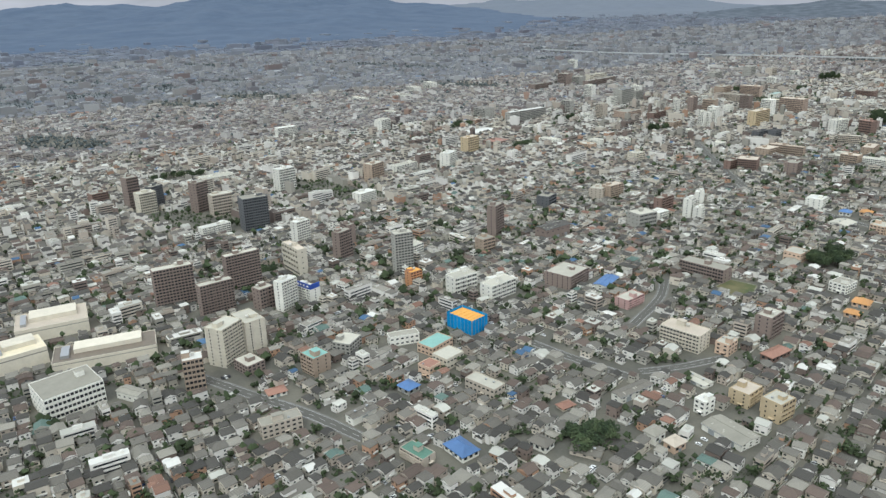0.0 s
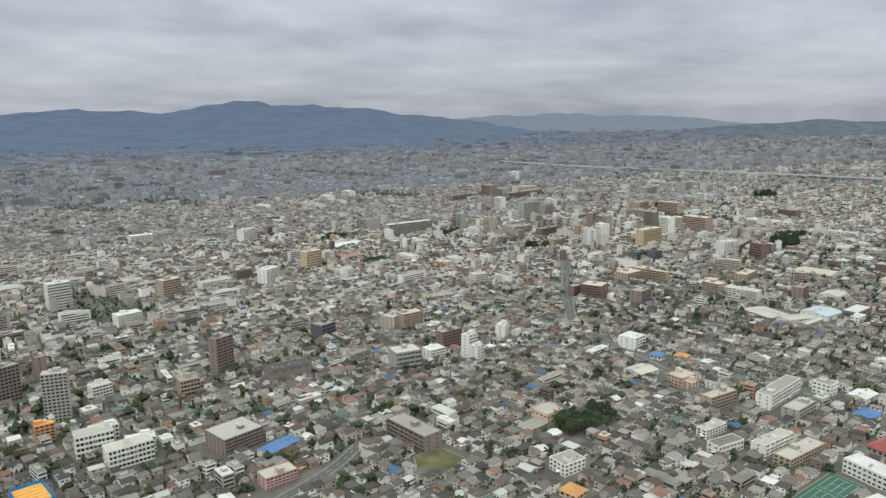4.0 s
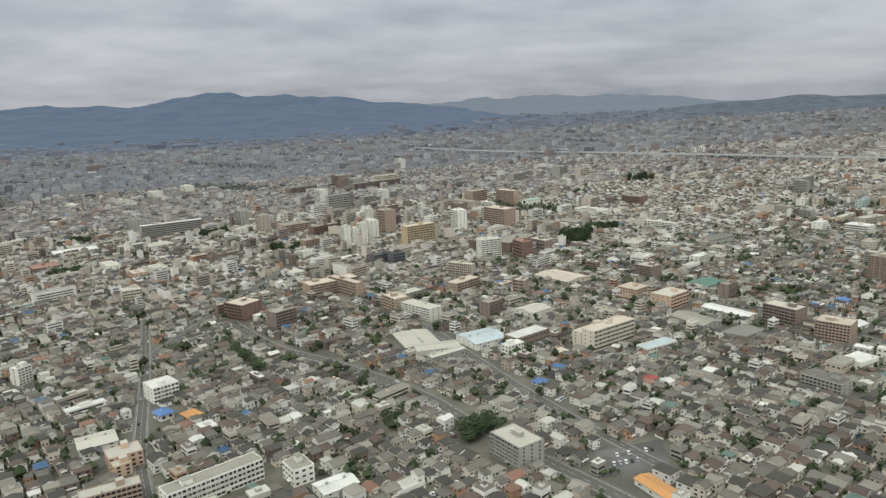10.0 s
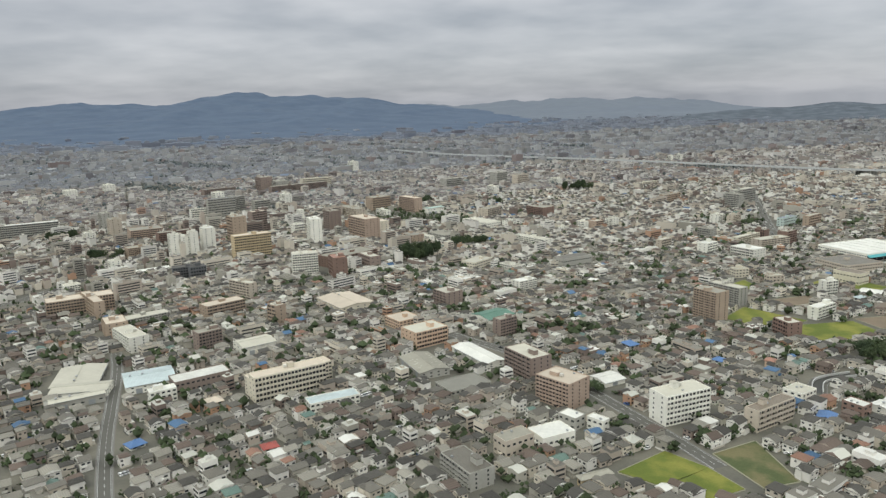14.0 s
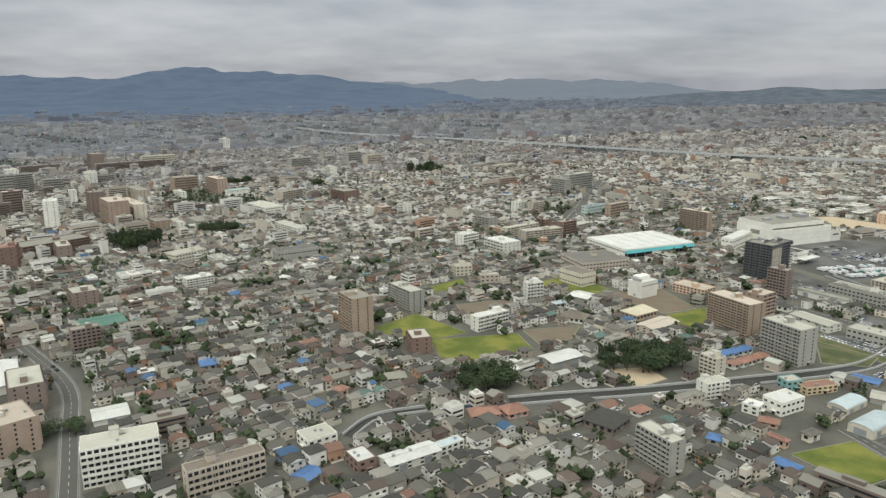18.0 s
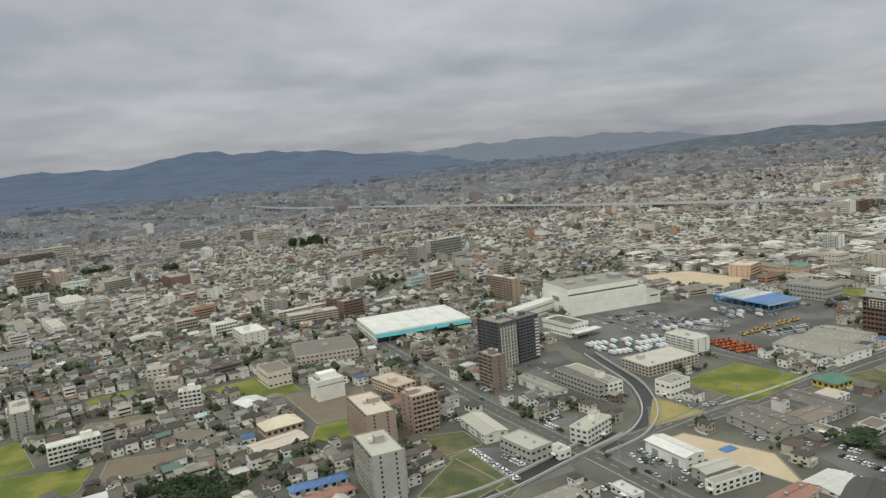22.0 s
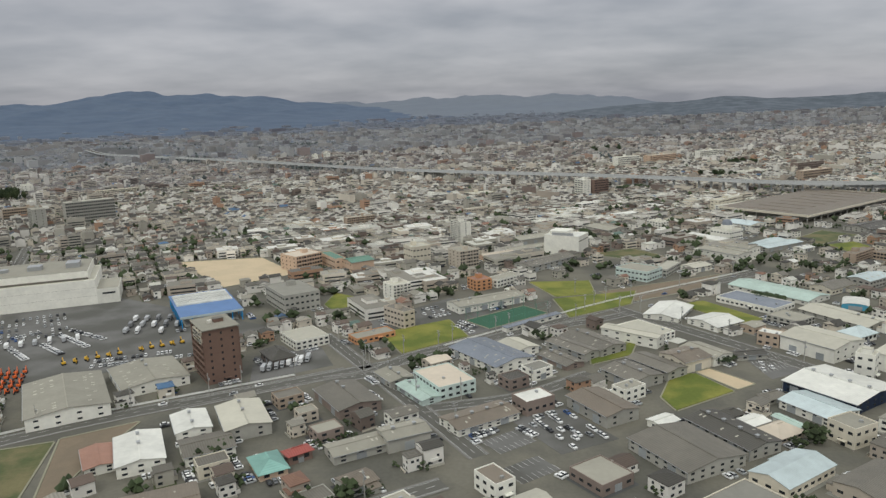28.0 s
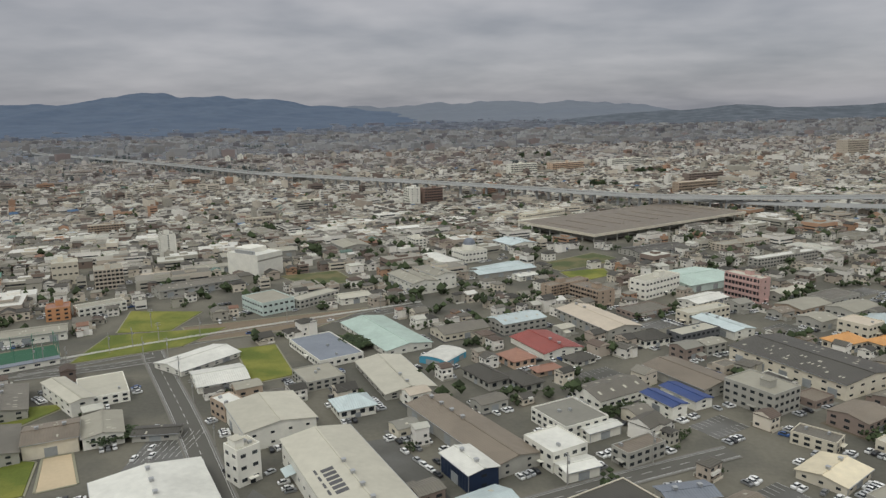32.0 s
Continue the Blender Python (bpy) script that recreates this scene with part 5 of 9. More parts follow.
block(685.2, 810.7, 5.0, 11.2, 9.3, -48, 7, "beige", "ash")
block(714.0, 902.0, 13.8, 7.3, 14.1, -48, 8, "grey", "ash")
block(740.6, 800.3, 4.0, 19.7, 10.2, -48, 5, "tan", "pale")
block(727.2, 814.1, 5.3, 20.7, 6.5, -48, 3, "aqua", "bluegrey")
block(711.8, 767.2, 7.3, 13.4, 2.2, -48, 2, "white", "pale")
block(669.0, 955.1, 5.9, 24.8, 8.2, -48, 4, "tan", "ash")
block(671.4, 1089.0, 5.4, 38.0, 5.5, -48, 4, "cream", "pale")
block(570.2, 1115.3, 13.8, 8.0, 8.9, -48, 5, "white", "pale")
block(501.4, 1119.1, 12.2, 16.8, 17.2, -48, 7, "grey", "ash")
block(527.0, 1101.5, 9.1, 18.2, 15.6, -48, 6, "beige", "ash")
block(494.6, 1029.8, 11.4, 6.8, 10.3, -48, 7, "white", "pale")
block(443.5, 1105.6, 11.1, 23.3, 11.9, -48, 5, "grey", "ash")
block(276.5, 1346.0, 15.6, 9.4, 16.2, -48, 10, "white", "pale")
block(685.6, 749.9, 7.3, 5.9, 8.3, -48, 5, "brick", "ash")

# mid-rise blocks and halls beyond the near town
block(67.3, 663.2, 16.7, 18.0, 4.2, -48, 3, "brick", "terracotta")
hall(56.4, 727.0, 18.8, 31.5, 2.9, -54, 1, "white", "white")
block(81.0, 736.9, 26.0, 4.2, 2.8, -48, 3, "cream", "pale")
block(108.0, 712.9, 8.1, 19.9, 7.8, -48, 5, "grey", "pale")
block(68.9, 812.8, 17.7, 15.2, 12.7, -48, 7, "grey", "slate")
block(118.3, 735.4, 16.7, 22.2, 3.3, -48, 3, "white", "pale")
block(116.1, 658.3, 19.0, 8.1, 5.0, -48, 4, "white", "pale")
block(145.8, 634.6, 12.0, 9.2, 4.0, -48, 4, "peach", "pale")
block(155.0, 645.2, 11.7, 8.9, 4.9, -48, 5, "white", "pale")
block(180.6, 643.0, 10.6, 4.8, 5.8, -48, 5, "white", "pale")
block(96.7, 637.5, 11.9, 20.4, 2.8, -48, 3, "white", "ash")
block(-11.2, 1060.1, 18.5, 12.4, 10.0, -48, 6, "white", "pale")
block(12.9, 1105.0, 19.5, 10.5, 11.2, -48, 6, "white", "pale")
block(-83.6, 997.3, 27.1, 7.7, 5.3, -48, 5, "white", "pale")
block(-38.2, 874.5, 21.6, 5.3, 3.5, -48, 3, "white", "pale")
block(-28.3, 1007.2, 26.7, 15.5, 6.7, -48, 4, "white", "ash")
block(164.2, 821.2, 12.4, 7.1, 16.2, -48, 9, "grey", "ash")
block(193.6, 782.1, 9.2, 8.1, 16.9, -48, 10, "beige", "ash")
block(177.1, 773.3, 9.5, 6.7, 7.6, -48, 5, "white", "pale")
block(220.5, 778.1, 16.7, 24.0, 9.6, -54, 6, "salmon", "ash")
block(248.8, 767.4, 7.3, 25.2, 9.0, -48, 6, "brick", "ash")
block(248.1, 711.6, 8.9, 16.2, 7.8, -48, 6, "tan", "ash")
block(245.4, 876.4, 4.7, 25.9, 20.3, -48, 9, "grey", "bluegrey")
block(226.7, 868.1, 4.8, 14.5, 12.1, -48, 6, "white", "ash")
block(216.8, 942.5, 11.6, 8.8, 18.3, -48, 9, "white", "pale")
block(171.5, 1060.3, 11.6, 38.0, 9.3, -48, 7, "brown", "slate")
block(270.1, 915.8, 7.5, 16.1, 12.9, -48, 6, "grey", "ash")
block(282.9, 805.6, 5.6, 5.0, 15.5, -48, 9, "white", "pale")
block(273.2, 829.3, 6.7, 9.4, 9.4, -48, 6, "white", "pale")
block(287.9, 711.6, 6.8, 5.0, 18.1, -48, 11, "white", "ash")
block(275.4, 708.7, 5.6, 5.4, 17.1, -48, 10, "white", "ash")
block(302.3, 758.9, 12.1, 10.2, 21.3, -48, 9, "tan", "ash")
block(328.3, 843.8, 5.5, 4.0, 13.5, -48, 8, "white", "pale")
block(338.5, 797.4, 7.2, 9.1, 8.5, -48, 4, "white", "pale")
block(192.1, 681.3, 4.2, 19.6, 5.3, -48, 3, "brown", "ash")
block(250.6, 674.0, 6.9, 6.6, 6.1, -48, 4, "white", "pale")
block(256.1, 615.3, 8.0, 8.3, 4.7, -48, 4, "white", "pale")
hall(279.0, 662.5, 6.4, 24.6, 2.7, -48, 2, "white", "white")

# flats, shops and houses nearest to the flight in the town
block(-42.9, 241.1, 8.0, 7.2, 7.7, -46, 5, "tan", "teal")
block(-33.0, 258.5, 7.8, 9.7, 4.6, -24, 3, "grey", "pale")
block(-11.0, 261.9, 4.8, 12.1, 4.2, -74, 2, "white", "ash")
block(1.6, 255.1, 7.9, 12.0, 3.9, -42, 2, "peach", "teal")
block(6.1, 242.6, 7.5, 9.0, 4.8, -46, 2, "cream", "pale")
block(18.1, 221.4, 13.2, 5.8, 4.3, -45, 2, "beige", "pale")
block(-0.9, 235.3, 5.6, 6.0, 4.6, -44, 2, "peach", "terracotta")
hall(-23.7, 207.5, 4.2, 9.7, 3.2, -49, 2, "white", "slate")
hip_hall(7.9, 185.9, 9.0, 6.1, 3.1, -54, 2, "white", "blueroof")
hip_hall(-8.4, 224.1, 5.7, 5.3, 3.1, -46, 2, "grey", "blueroof")
block(15.3, 314.5, 7.2, 12.8, 8.3, -57, 4, "white", "pale")
block(31.6, 306.1, 7.2, 15.5, 7.5, -51, 4, "white", "pale")
block(98.0, 250.4, 16.2, 8.8, 7.5, -47, 5, "cream", "beigeroof")
block(111.2, 242.8, 5.3, 7.1, 5.0, -49, 3, "peach", "pale")
block(132.9, 255.1, 6.1, 9.9, 9.9, -51, 6, "brown", "pale")
block(87.7, 290.1, 6.6, 11.4, 4.5, -52, 4, "pink", "pale")
hip_hall(127.3, 236.7, 4.7, 11.1, 3.6, -59, 2, "brick", "terracotta")
hall(67.7, 214.6, 4.3, 15.3, 3.0, -59, 2, "white", "slate")
block(103.5, 207.8, 6.6, 8.6, 5.5, -52, 4, "yellow", "beigeroof")
block(109.4, 197.9, 6.6, 7.6, 7.2, -58, 4, "yellow", "pale")
block(87.9, 202.9, 4.1, 5.3, 5.1, -57, 3, "white", "white")
hall(90.7, 188.5, 14.5, 8.7, 2.9, -61, 2, "white", "ash")
hip_hall(67.1, 188.2, 4.1, 5.1, 4.8, -54, 2, "white", "ash")
hip_hall(71.7, 183.4, 4.1, 5.0, 3.9, -59, 2, "peach", "beigeroof")
hall(92.7, 221.4, 9.4, 4.7, 1.7, -58, 1, "white", "pale")
block(185.1, 337.2, 8.7, 9.3, 5.0, -53, 2, "peach", "pale")
hall(177.7, 329.5, 6.7, 12.2, 2.2, -49, 1, "grey", "ash")
block(185.8, 296.3, 7.7, 9.6, 4.6, -57, 3, "white", "ash")
hip_hall(184.7, 279.1, 6.4, 6.1, 2.9, -45, 2, "peach", "orangeroof")
hip_hall(174.8, 268.9, 5.5, 4.4, 2.9, -47, 2, "peach", "orangeroof")
block(245.2, 309.1, 5.5, 12.7, 4.0, -63, 2, "white", "brownroof")
block(245.2, 322.6, 4.5, 12.4, 3.8, -55, 3, "white", "pale")
block(258.1, 349.5, 5.2, 16.1, 5.9, -59, 4, "tan", "pale")
block(251.0, 374.1, 7.8, 10.2, 4.9, -56, 3, "peach", "pale")
hip_hall(217.0, 270.8, 4.1, 5.8, 2.3, -50, 2, "white", "blueroof")
hall(236.2, 386.5, 10.3, 11.8, 3.4, -57, 2, "white", "pale")
block(290.8, 274.0, 43.1, 7.8, 5.3, -65, 3, "white", "white")
block(275.4, 260.1, 14.8, 7.8, 5.5, -64, 3, "white", "white")
block(261.5, 307.7, 5.0, 18.0, 5.7, -56, 4, "white", "pale")
block(268.4, 301.7, 6.4, 22.1, 4.2, -56, 3, "tan", "pale")
hip_hall(302.7, 306.2, 8.1, 13.5, 3.6, -62, 2, "beige", "red")
block(285.5, 337.2, 6.4, 15.1, 5.6, -51, 4, "grey", "pale")
block(374.1, 369.4, 13.8, 9.4, 7.8, -55, 6, "grey", "pale")
hall(320.8, 353.9, 7.6, 11.0, 3.0, -54, 2, "white", "white")
hip_hall(311.5, 334.5, 7.0, 8.8, 3.1, -56, 2, "white", "blueroof")
block(308.4, 291.3, 4.9, 8.3, 3.6, -60, 2, "cream", "pale")
hip_hall(323.7, 307.7, 8.1, 12.8, 3.4, -63, 2, "beige", "ash")
hip_hall(261.4, 405.4, 6.0, 5.0, 3.4, -43, 2, "peach", "orangeroof")
hip_hall(250.3, 407.8, 6.0, 5.0, 3.4, -43, 2, "white", "blueroof")
block(252.9, 367.9, 4.4, 5.2, 3.9, -52, 3, "peach", "pale")
block(242.4, 426.8, 9.5, 10.0, 6.4, -46, 4, "white", "white")
block(285.5, 354.7, 28.7, 6.1, 6.6, 42, 4, "white", "ash")
block(308.7, 361.2, 7.9, 6.6, 5.5, -54, 3, "white", "ash")
hall(368.5, 478.4, 16.3, 17.1, 4.0, -58, 2, "white", "skyroof")
block(388.7, 477.3, 8.6, 20.3, 4.9, -51, 2, "brown", "white")
block(422.5, 477.3, 6.8, 31.2, 7.1, -51, 5, "cream", "beigeroof")
block(442.4, 460.1, 6.4, 17.6, 3.5, -59, 2, "white", "skyroof")
block(510.0, 489.7, 16.2, 9.0, 9.4, -55, 6, "brown", "pale")
block(520.7, 464.8, 14.1, 10.8, 9.5, -43, 7, "salmon", "beigeroof")
block(490.3, 412.7, 14.6, 7.7, 5.4, -54, 4, "grey", "slate")
block(514.9, 435.5, 8.3, 11.5, 3.6, -60, 1, "white", "white")
block(503.4, 428.2, 6.0, 10.3, 5.6, -54, 2, "beige", "ash")
block(513.9, 383.6, 5.3, 17.1, 3.9, -58, 2, "white", "white")
hall(490.9, 507.2, 25.4, 8.8, 2.9, -55, 2, "white", "white")
hall(470.4, 495.1, 20.8, 12.1, 3.6, -61, 2, "grey", "ash")
block(486.3, 477.6, 11.1, 17.0, 1.8, -55, 1, "grey", "grey")
block(467.6, 526.2, 11.5, 16.1, 7.4, -50, 4, "peach", "pale")
block(556.7, 452.5, 17.3, 8.0, 10.0, 27, 6, "white", "pale")
block(522.0, 445.7, 6.7, 5.1, 4.2, -43, 2, "grey", "white")
block(529.8, 443.2, 6.0, 3.4, 4.1, -42, 2, "white", "white")
hall(538.5, 482.4, 8.4, 9.2, 2.4, -58, 2, "white", "white")
hall(670.8, 527.2, 7.5, 13.4, 3.1, -56, 2, "grey", "white")
block(600.6, 469.3, 7.0, 8.4, 3.3, -52, 2, "white", "pale")
hall(625.9, 460.4, 5.8, 14.3, 2.8, -55, 2, "white", "white")
block(635.4, 466.4, 3.2, 7.3, 2.7, -52, 2, "white", "skyroof")
hip_hall(707.8, 577.6, 8.0, 12.0, 3.7, -53, 2, "peach", "cream")
block(730.3, 493.1, 6.5, 9.5, 4.3, -60, 2, "white", "white")
block(65.5, 318.5, 13.8, 16.1, 6.8, -43, 5, "brown", "pale")
hall(83.1, 313.0, 6.5, 14.4, 3.0, -37, 2, "white", "blueroof")

# works, stores and houses of the industrial quarter
hall(772.8, 568.1, 17.0, 7.3, 3.3, -62, 2, "white", "pale")
block(784.8, 551.6, 13.0, 7.5, 4.2, -51, 2, "grey", "pale")
block(793.6, 549.5, 5.3, 3.9, 2.5, -56, 1, "white", "pale")
hall(791.9, 602.0, 22.0, 4.1, 3.2, -56, 2, "white", "ash")
block(809.1, 603.4, 24.8, 5.7, 4.9, -60, 3, "white", "ash")
hall(822.9, 545.2, 14.2, 6.4, 3.7, -58, 2, "white", "white")
hall(829.8, 533.9, 4.9, 9.6, 3.0, -62, 2, "grey", "pale")
block(832.6, 528.4, 3.1, 13.8, 2.8, -63, 2, "white", "ash")
block(807.7, 525.7, 7.7, 3.3, 2.0, -56, 1, "white", "white")
hall(851.6, 561.7, 11.9, 17.1, 3.6, 27, 2, "grey", "slate")
hall(864.9, 564.9, 7.4, 12.0, 2.7, -57, 2, "white", "brownroof")
block(865.0, 556.2, 6.8, 3.8, 1.7, -57, 1, "white", "brownroof")
hall(870.6, 574.5, 17.8, 8.8, 3.0, -55, 2, "grey", "slate")
block(877.0, 580.7, 6.9, 8.0, 1.9, -55, 2, "white", "beigeroof")
hip_hall(882.4, 592.3, 8.0, 8.3, 3.3, -60, 2, "mustard", "greenroof")
hall(888.4, 565.5, 2.6, 11.8, 1.5, -57, 1, "white", "ash")
hall(893.0, 625.7, 25.8, 18.1, 4.1, -57, 2, "white", "ash")
hall(906.7, 641.8, 18.9, 16.8, 3.3, -53, 2, "white", "ash")
block(849.9, 642.2, 14.9, 7.6, 5.7, -57, 5, "white", "pale")
block(835.3, 622.0, 23.1, 14.1, 3.8, 31, 3, "beige", "pale")
block(833.3, 592.9, 6.4, 9.1, 5.1, -53, 2, "white", "ash")
hall(917.5, 595.6, 10.3, 6.1, 2.2, -57, 2, "white", "terracotta")
hall(925.2, 597.7, 14.8, 9.2, 3.3, -62, 2, "white", "white")
hall(930.7, 611.5, 11.1, 7.5, 2.8, -61, 2, "white", "white")
hall(942.1, 613.6, 15.1, 9.9, 3.6, -62, 2, "grey", "pale")
hall(938.6, 600.3, 9.0, 10.2, 2.9, -59, 2, "white", "slate")
hall(963.9, 625.6, 16.0, 10.7, 3.2, -56, 2, "brown", "slate")
hip_hall(953.9, 593.1, 8.3, 5.6, 2.2, -58, 2, "peach", "teal")
hip_hall(958.9, 597.3, 3.0, 5.1, 2.9, -51, 2, "brick", "red")
hall(970.5, 600.3, 6.2, 11.8, 2.4, -59, 2, "grey", "ash")
hall(980.1, 604.6, 6.6, 9.7, 3.6, -62, 2, "grey", "ash")
hall(929.5, 561.7, 7.4, 11.2, 4.2, -61, 2, "grey", "tealpale")
hall(916.1, 568.5, 12.8, 7.5, 2.2, -58, 2, "cream", "cream")
block(919.9, 557.4, 5.2, 6.8, 3.2, -58, 2, "white", "ash")
hall(996.2, 614.9, 8.2, 16.3, 2.3, -56, 2, "white", "brownroof")
block(1008.8, 622.0, 6.1, 8.0, 3.6, -58, 1, "brown", "white")
block(987.1, 635.4, 14.1, 10.4, 3.5, -58, 2, "aqua", "beigeroof")
hall(973.8, 640.2, 9.0, 7.0, 2.4, -55, 2, "grey", "ash")
hall(980.9, 630.2, 13.0, 5.2, 1.9, -55, 2, "aqua", "tealpale")
hall(999.1, 655.4, 21.3, 13.0, 3.3, -52, 2, "white", "bluegrey")
hall(1007.0, 662.4, 9.7, 7.7, 2.7, -54, 2, "white", "pale")
block(942.0, 672.4, 12.3, 10.8, 3.0, -53, 2, "white", "pale")
hip_hall(938.0, 656.5, 10.1, 6.6, 3.1, -54, 2, "brown", "charcoal")
hall(1028.9, 665.3, 17.1, 9.8, 3.1, -55, 2, "grey", "slate")
hall(1022.5, 660.2, 15.3, 6.1, 2.8, -51, 2, "grey", "slate")
hall(1018.4, 652.6, 12.0, 6.2, 1.9, -55, 2, "brown", "slate")
hall(1035.1, 639.3, 11.8, 10.0, 3.2, -57, 2, "grey", "slate")
block(1032.2, 628.4, 4.5, 6.9, 3.3, -55, 2, "white", "ash")
block(1026.8, 627.1, 6.4, 3.4, 1.6, -61, 1, "white", "ash")
hall(1024.4, 619.3, 14.1, 9.3, 3.6, -59, 2, "grey", "brownroof")
hall(1049.1, 605.6, 17.4, 8.8, 3.1, -61, 2, "grey", "charcoal")
hall(1037.6, 597.9, 16.5, 15.0, 3.4, -61, 2, "grey", "slate")
hall(1036.6, 612.3, 4.0, 5.6, 1.8, -56, 1, "white", "white")
hall(1055.3, 610.9, 4.3, 5.6, 2.2, -59, 1, "white", "white")
hip_hall(1052.4, 615.6, 3.2, 4.5, 2.2, -58, 2, "white", "charcoal")
hip_hall(1059.7, 607.2, 5.7, 7.1, 2.0, -60, 2, "beige", "beigeroof")
hall(1063.0, 610.8, 6.9, 2.1, 1.9, -61, 1, "white", "tealpale")
hall(1072.5, 618.5, 12.9, 9.8, 2.8, -59, 2, "white", "skyroof")
hall(1082.3, 629.5, 18.0, 17.8, 3.5, -55, 2, "navy", "white")
block(1073.2, 604.9, 6.3, 6.9, 4.6, -62, 2, "cream", "ash")
block(1046.1, 675.4, 14.7, 10.1, 2.4, -55, 2, "white", "pale")
hall(1042.8, 645.7, 14.2, 7.1, 3.0, -55, 2, "grey", "slate")
hall(1051.2, 649.4, 9.4, 9.5, 3.9, -59, 2, "cream", "brownroof")
hall(1058.4, 654.8, 11.6, 7.3, 3.0, -58, 2, "white", "ash")
hall(1091.3, 659.7, 15.7, 14.0, 5.0, -55, 2, "white", "pale")
hip_hall(1106.0, 669.5, 6.6, 7.9, 3.1, -59, 2, "white", "skyroof")
hall(1131.4, 658.1, 32.2, 9.6, 3.4, -53, 2, "grey", "brownroof")
hall(1132.6, 642.7, 9.4, 5.9, 4.0, -54, 2, "navy", "white")
block(1151.2, 665.6, 11.3, 10.6, 3.0, -55, 2, "white", "grey")
block(1147.7, 651.0, 8.5, 7.9, 4.0, -54, 2, "white", "white")
hall(1156.9, 661.0, 2.9, 7.9, 2.2, -55, 2, "white", "white")
hall(1151.2, 645.4, 4.3, 6.7, 2.3, -61, 2, "white", "white")
block(1162.7, 652.0, 4.2, 9.3, 3.1, -53, 2, "grey", "brownroof")
hall(1171.2, 673.7, 9.1, 4.1, 3.3, -57, 2, "white", "navyroof")
hall(1177.0, 679.6, 10.3, 4.7, 2.5, -57, 2, "white", "navyroof")
hall(1180.2, 691.0, 18.5, 10.5, 3.1, -55, 2, "grey", "brownroof")
block(1192.3, 678.5, 11.9, 9.0, 5.2, -52, 3, "grey", "ash")
hall(1209.9, 699.3, 31.1, 18.5, 4.6, -57, 2, "cream", "charcoal")
hip_hall(1225.1, 716.8, 6.6, 8.6, 3.7, -59, 2, "cream", "orangeroof")
hip_hall(1234.3, 716.1, 4.7, 6.7, 3.7, -60, 2, "cream", "orangeroof")
hip_hall(1176.2, 719.2, 6.6, 8.3, 3.1, -60, 2, "white", "charcoal")
block(1188.3, 722.4, 5.5, 14.2, 3.4, -56, 2, "dark", "pale")
hall(1198.3, 731.1, 16.1, 7.5, 3.1, -60, 2, "white", "skyroof")
block(1195.7, 742.6, 5.0, 16.9, 3.7, -57, 2, "cream", "pale")
hall(1199.4, 758.3, 7.8, 15.1, 3.2, -51, 2, "white", "white")
hall(1163.7, 733.6, 25.3, 11.2, 4.0, -60, 2, "grey", "beigeroof")
hip_hall(1140.6, 701.5, 7.0, 6.6, 2.9, -54, 2, "peach", "terracotta")
hip_hall(1133.4, 688.5, 11.1, 5.6, 3.1, -53, 2, "grey", "charcoal")
hip_hall(1142.0, 685.9, 8.4, 5.2, 3.1, -54, 2, "grey", "charcoal")
hip_hall(1156.2, 703.1, 5.1, 6.6, 1.9, -51, 2, "white", "charcoal")
block(1090.0, 706.7, 21.7, 11.9, 2.2, -52, 1, "white", "bluegrey")
block(1093.8, 686.4, 10.6, 9.4, 2.4, -54, 2, "grey", "ash")
hall(1103.0, 778.7, 20.1, 9.8, 5.0, -55, 2, "white", "ash")
hall(1111.7, 782.2, 11.7, 8.5, 6.0, -51, 2, "white", "ash")
domed_hall(1120.0, 829.3, 11.0, 11.0, 4.9, -54, 2, "white", "pale")
hall(938.4, 573.8, 16.9, 14.0, 3.4, 27, 2, "cream", "brownroof")
hall(954.1, 570.5, 10.3, 9.2, 3.4, 27, 2, "cream", "brownroof")

# ---- the large lettered hall and details of single buildings ----
big = hall(1112.2, 636.2, 31.0, 12.9, 5.6, 123, 1, "white", "pale", "factory_hall", 0.2)
LETTER = plaster("faded_dark_lettering", (0.11, 0.11, 0.115))
for row, (x0, size) in enumerate(((-8.5, 1.25),)):
    for k in range(6):
        # one plain bar for each sign of the lettering, lying on the slope
        xa, xb = x0 + k * 1.5, x0 + k * 1.5 + 1.05
        y0, y1 = 2.0, 4.1
        zz = [4.6 + 1.0 * (1 - v / 6.45) + 0.16 for v in (y0, y1)]
        part("letter_bar", Solid().slab([(xa, y0, zz[0]), (xb, y0, zz[0]), (xb, y1, zz[1]), (xa, y1, zz[1])][::-1], 0.03), LETTER, big)
for k in range(4):
    part("letter_bar", Solid().slab([(-8 + k * 2.4, 4.7, 4.6 + 1.0 * (1 - 4.7 / 6.45) + 0.16), (-6.4 + k * 2.4, 4.7, 4.6 + 1.0 * (1 - 4.7 / 6.45) + 0.16),
                                     (-6.4 + k * 2.4, 5.1, 4.6 + 1.0 * (1 - 5.1 / 6.45) + 0.16), (-8 + k * 2.4, 5.1, 4.6 + 1.0 * (1 - 5.1 / 6.45) + 0.16)][::-1], 0.03), LETTER, big)
part("blue_canopy", Solid().slab([(6.0, 6.5, 2.6), (9.5, 6.5, 2.6), (9.5, 8.4, 2.2), (6.0, 8.4, 2.2)], 0.1), ROOF["skyroof"], big)

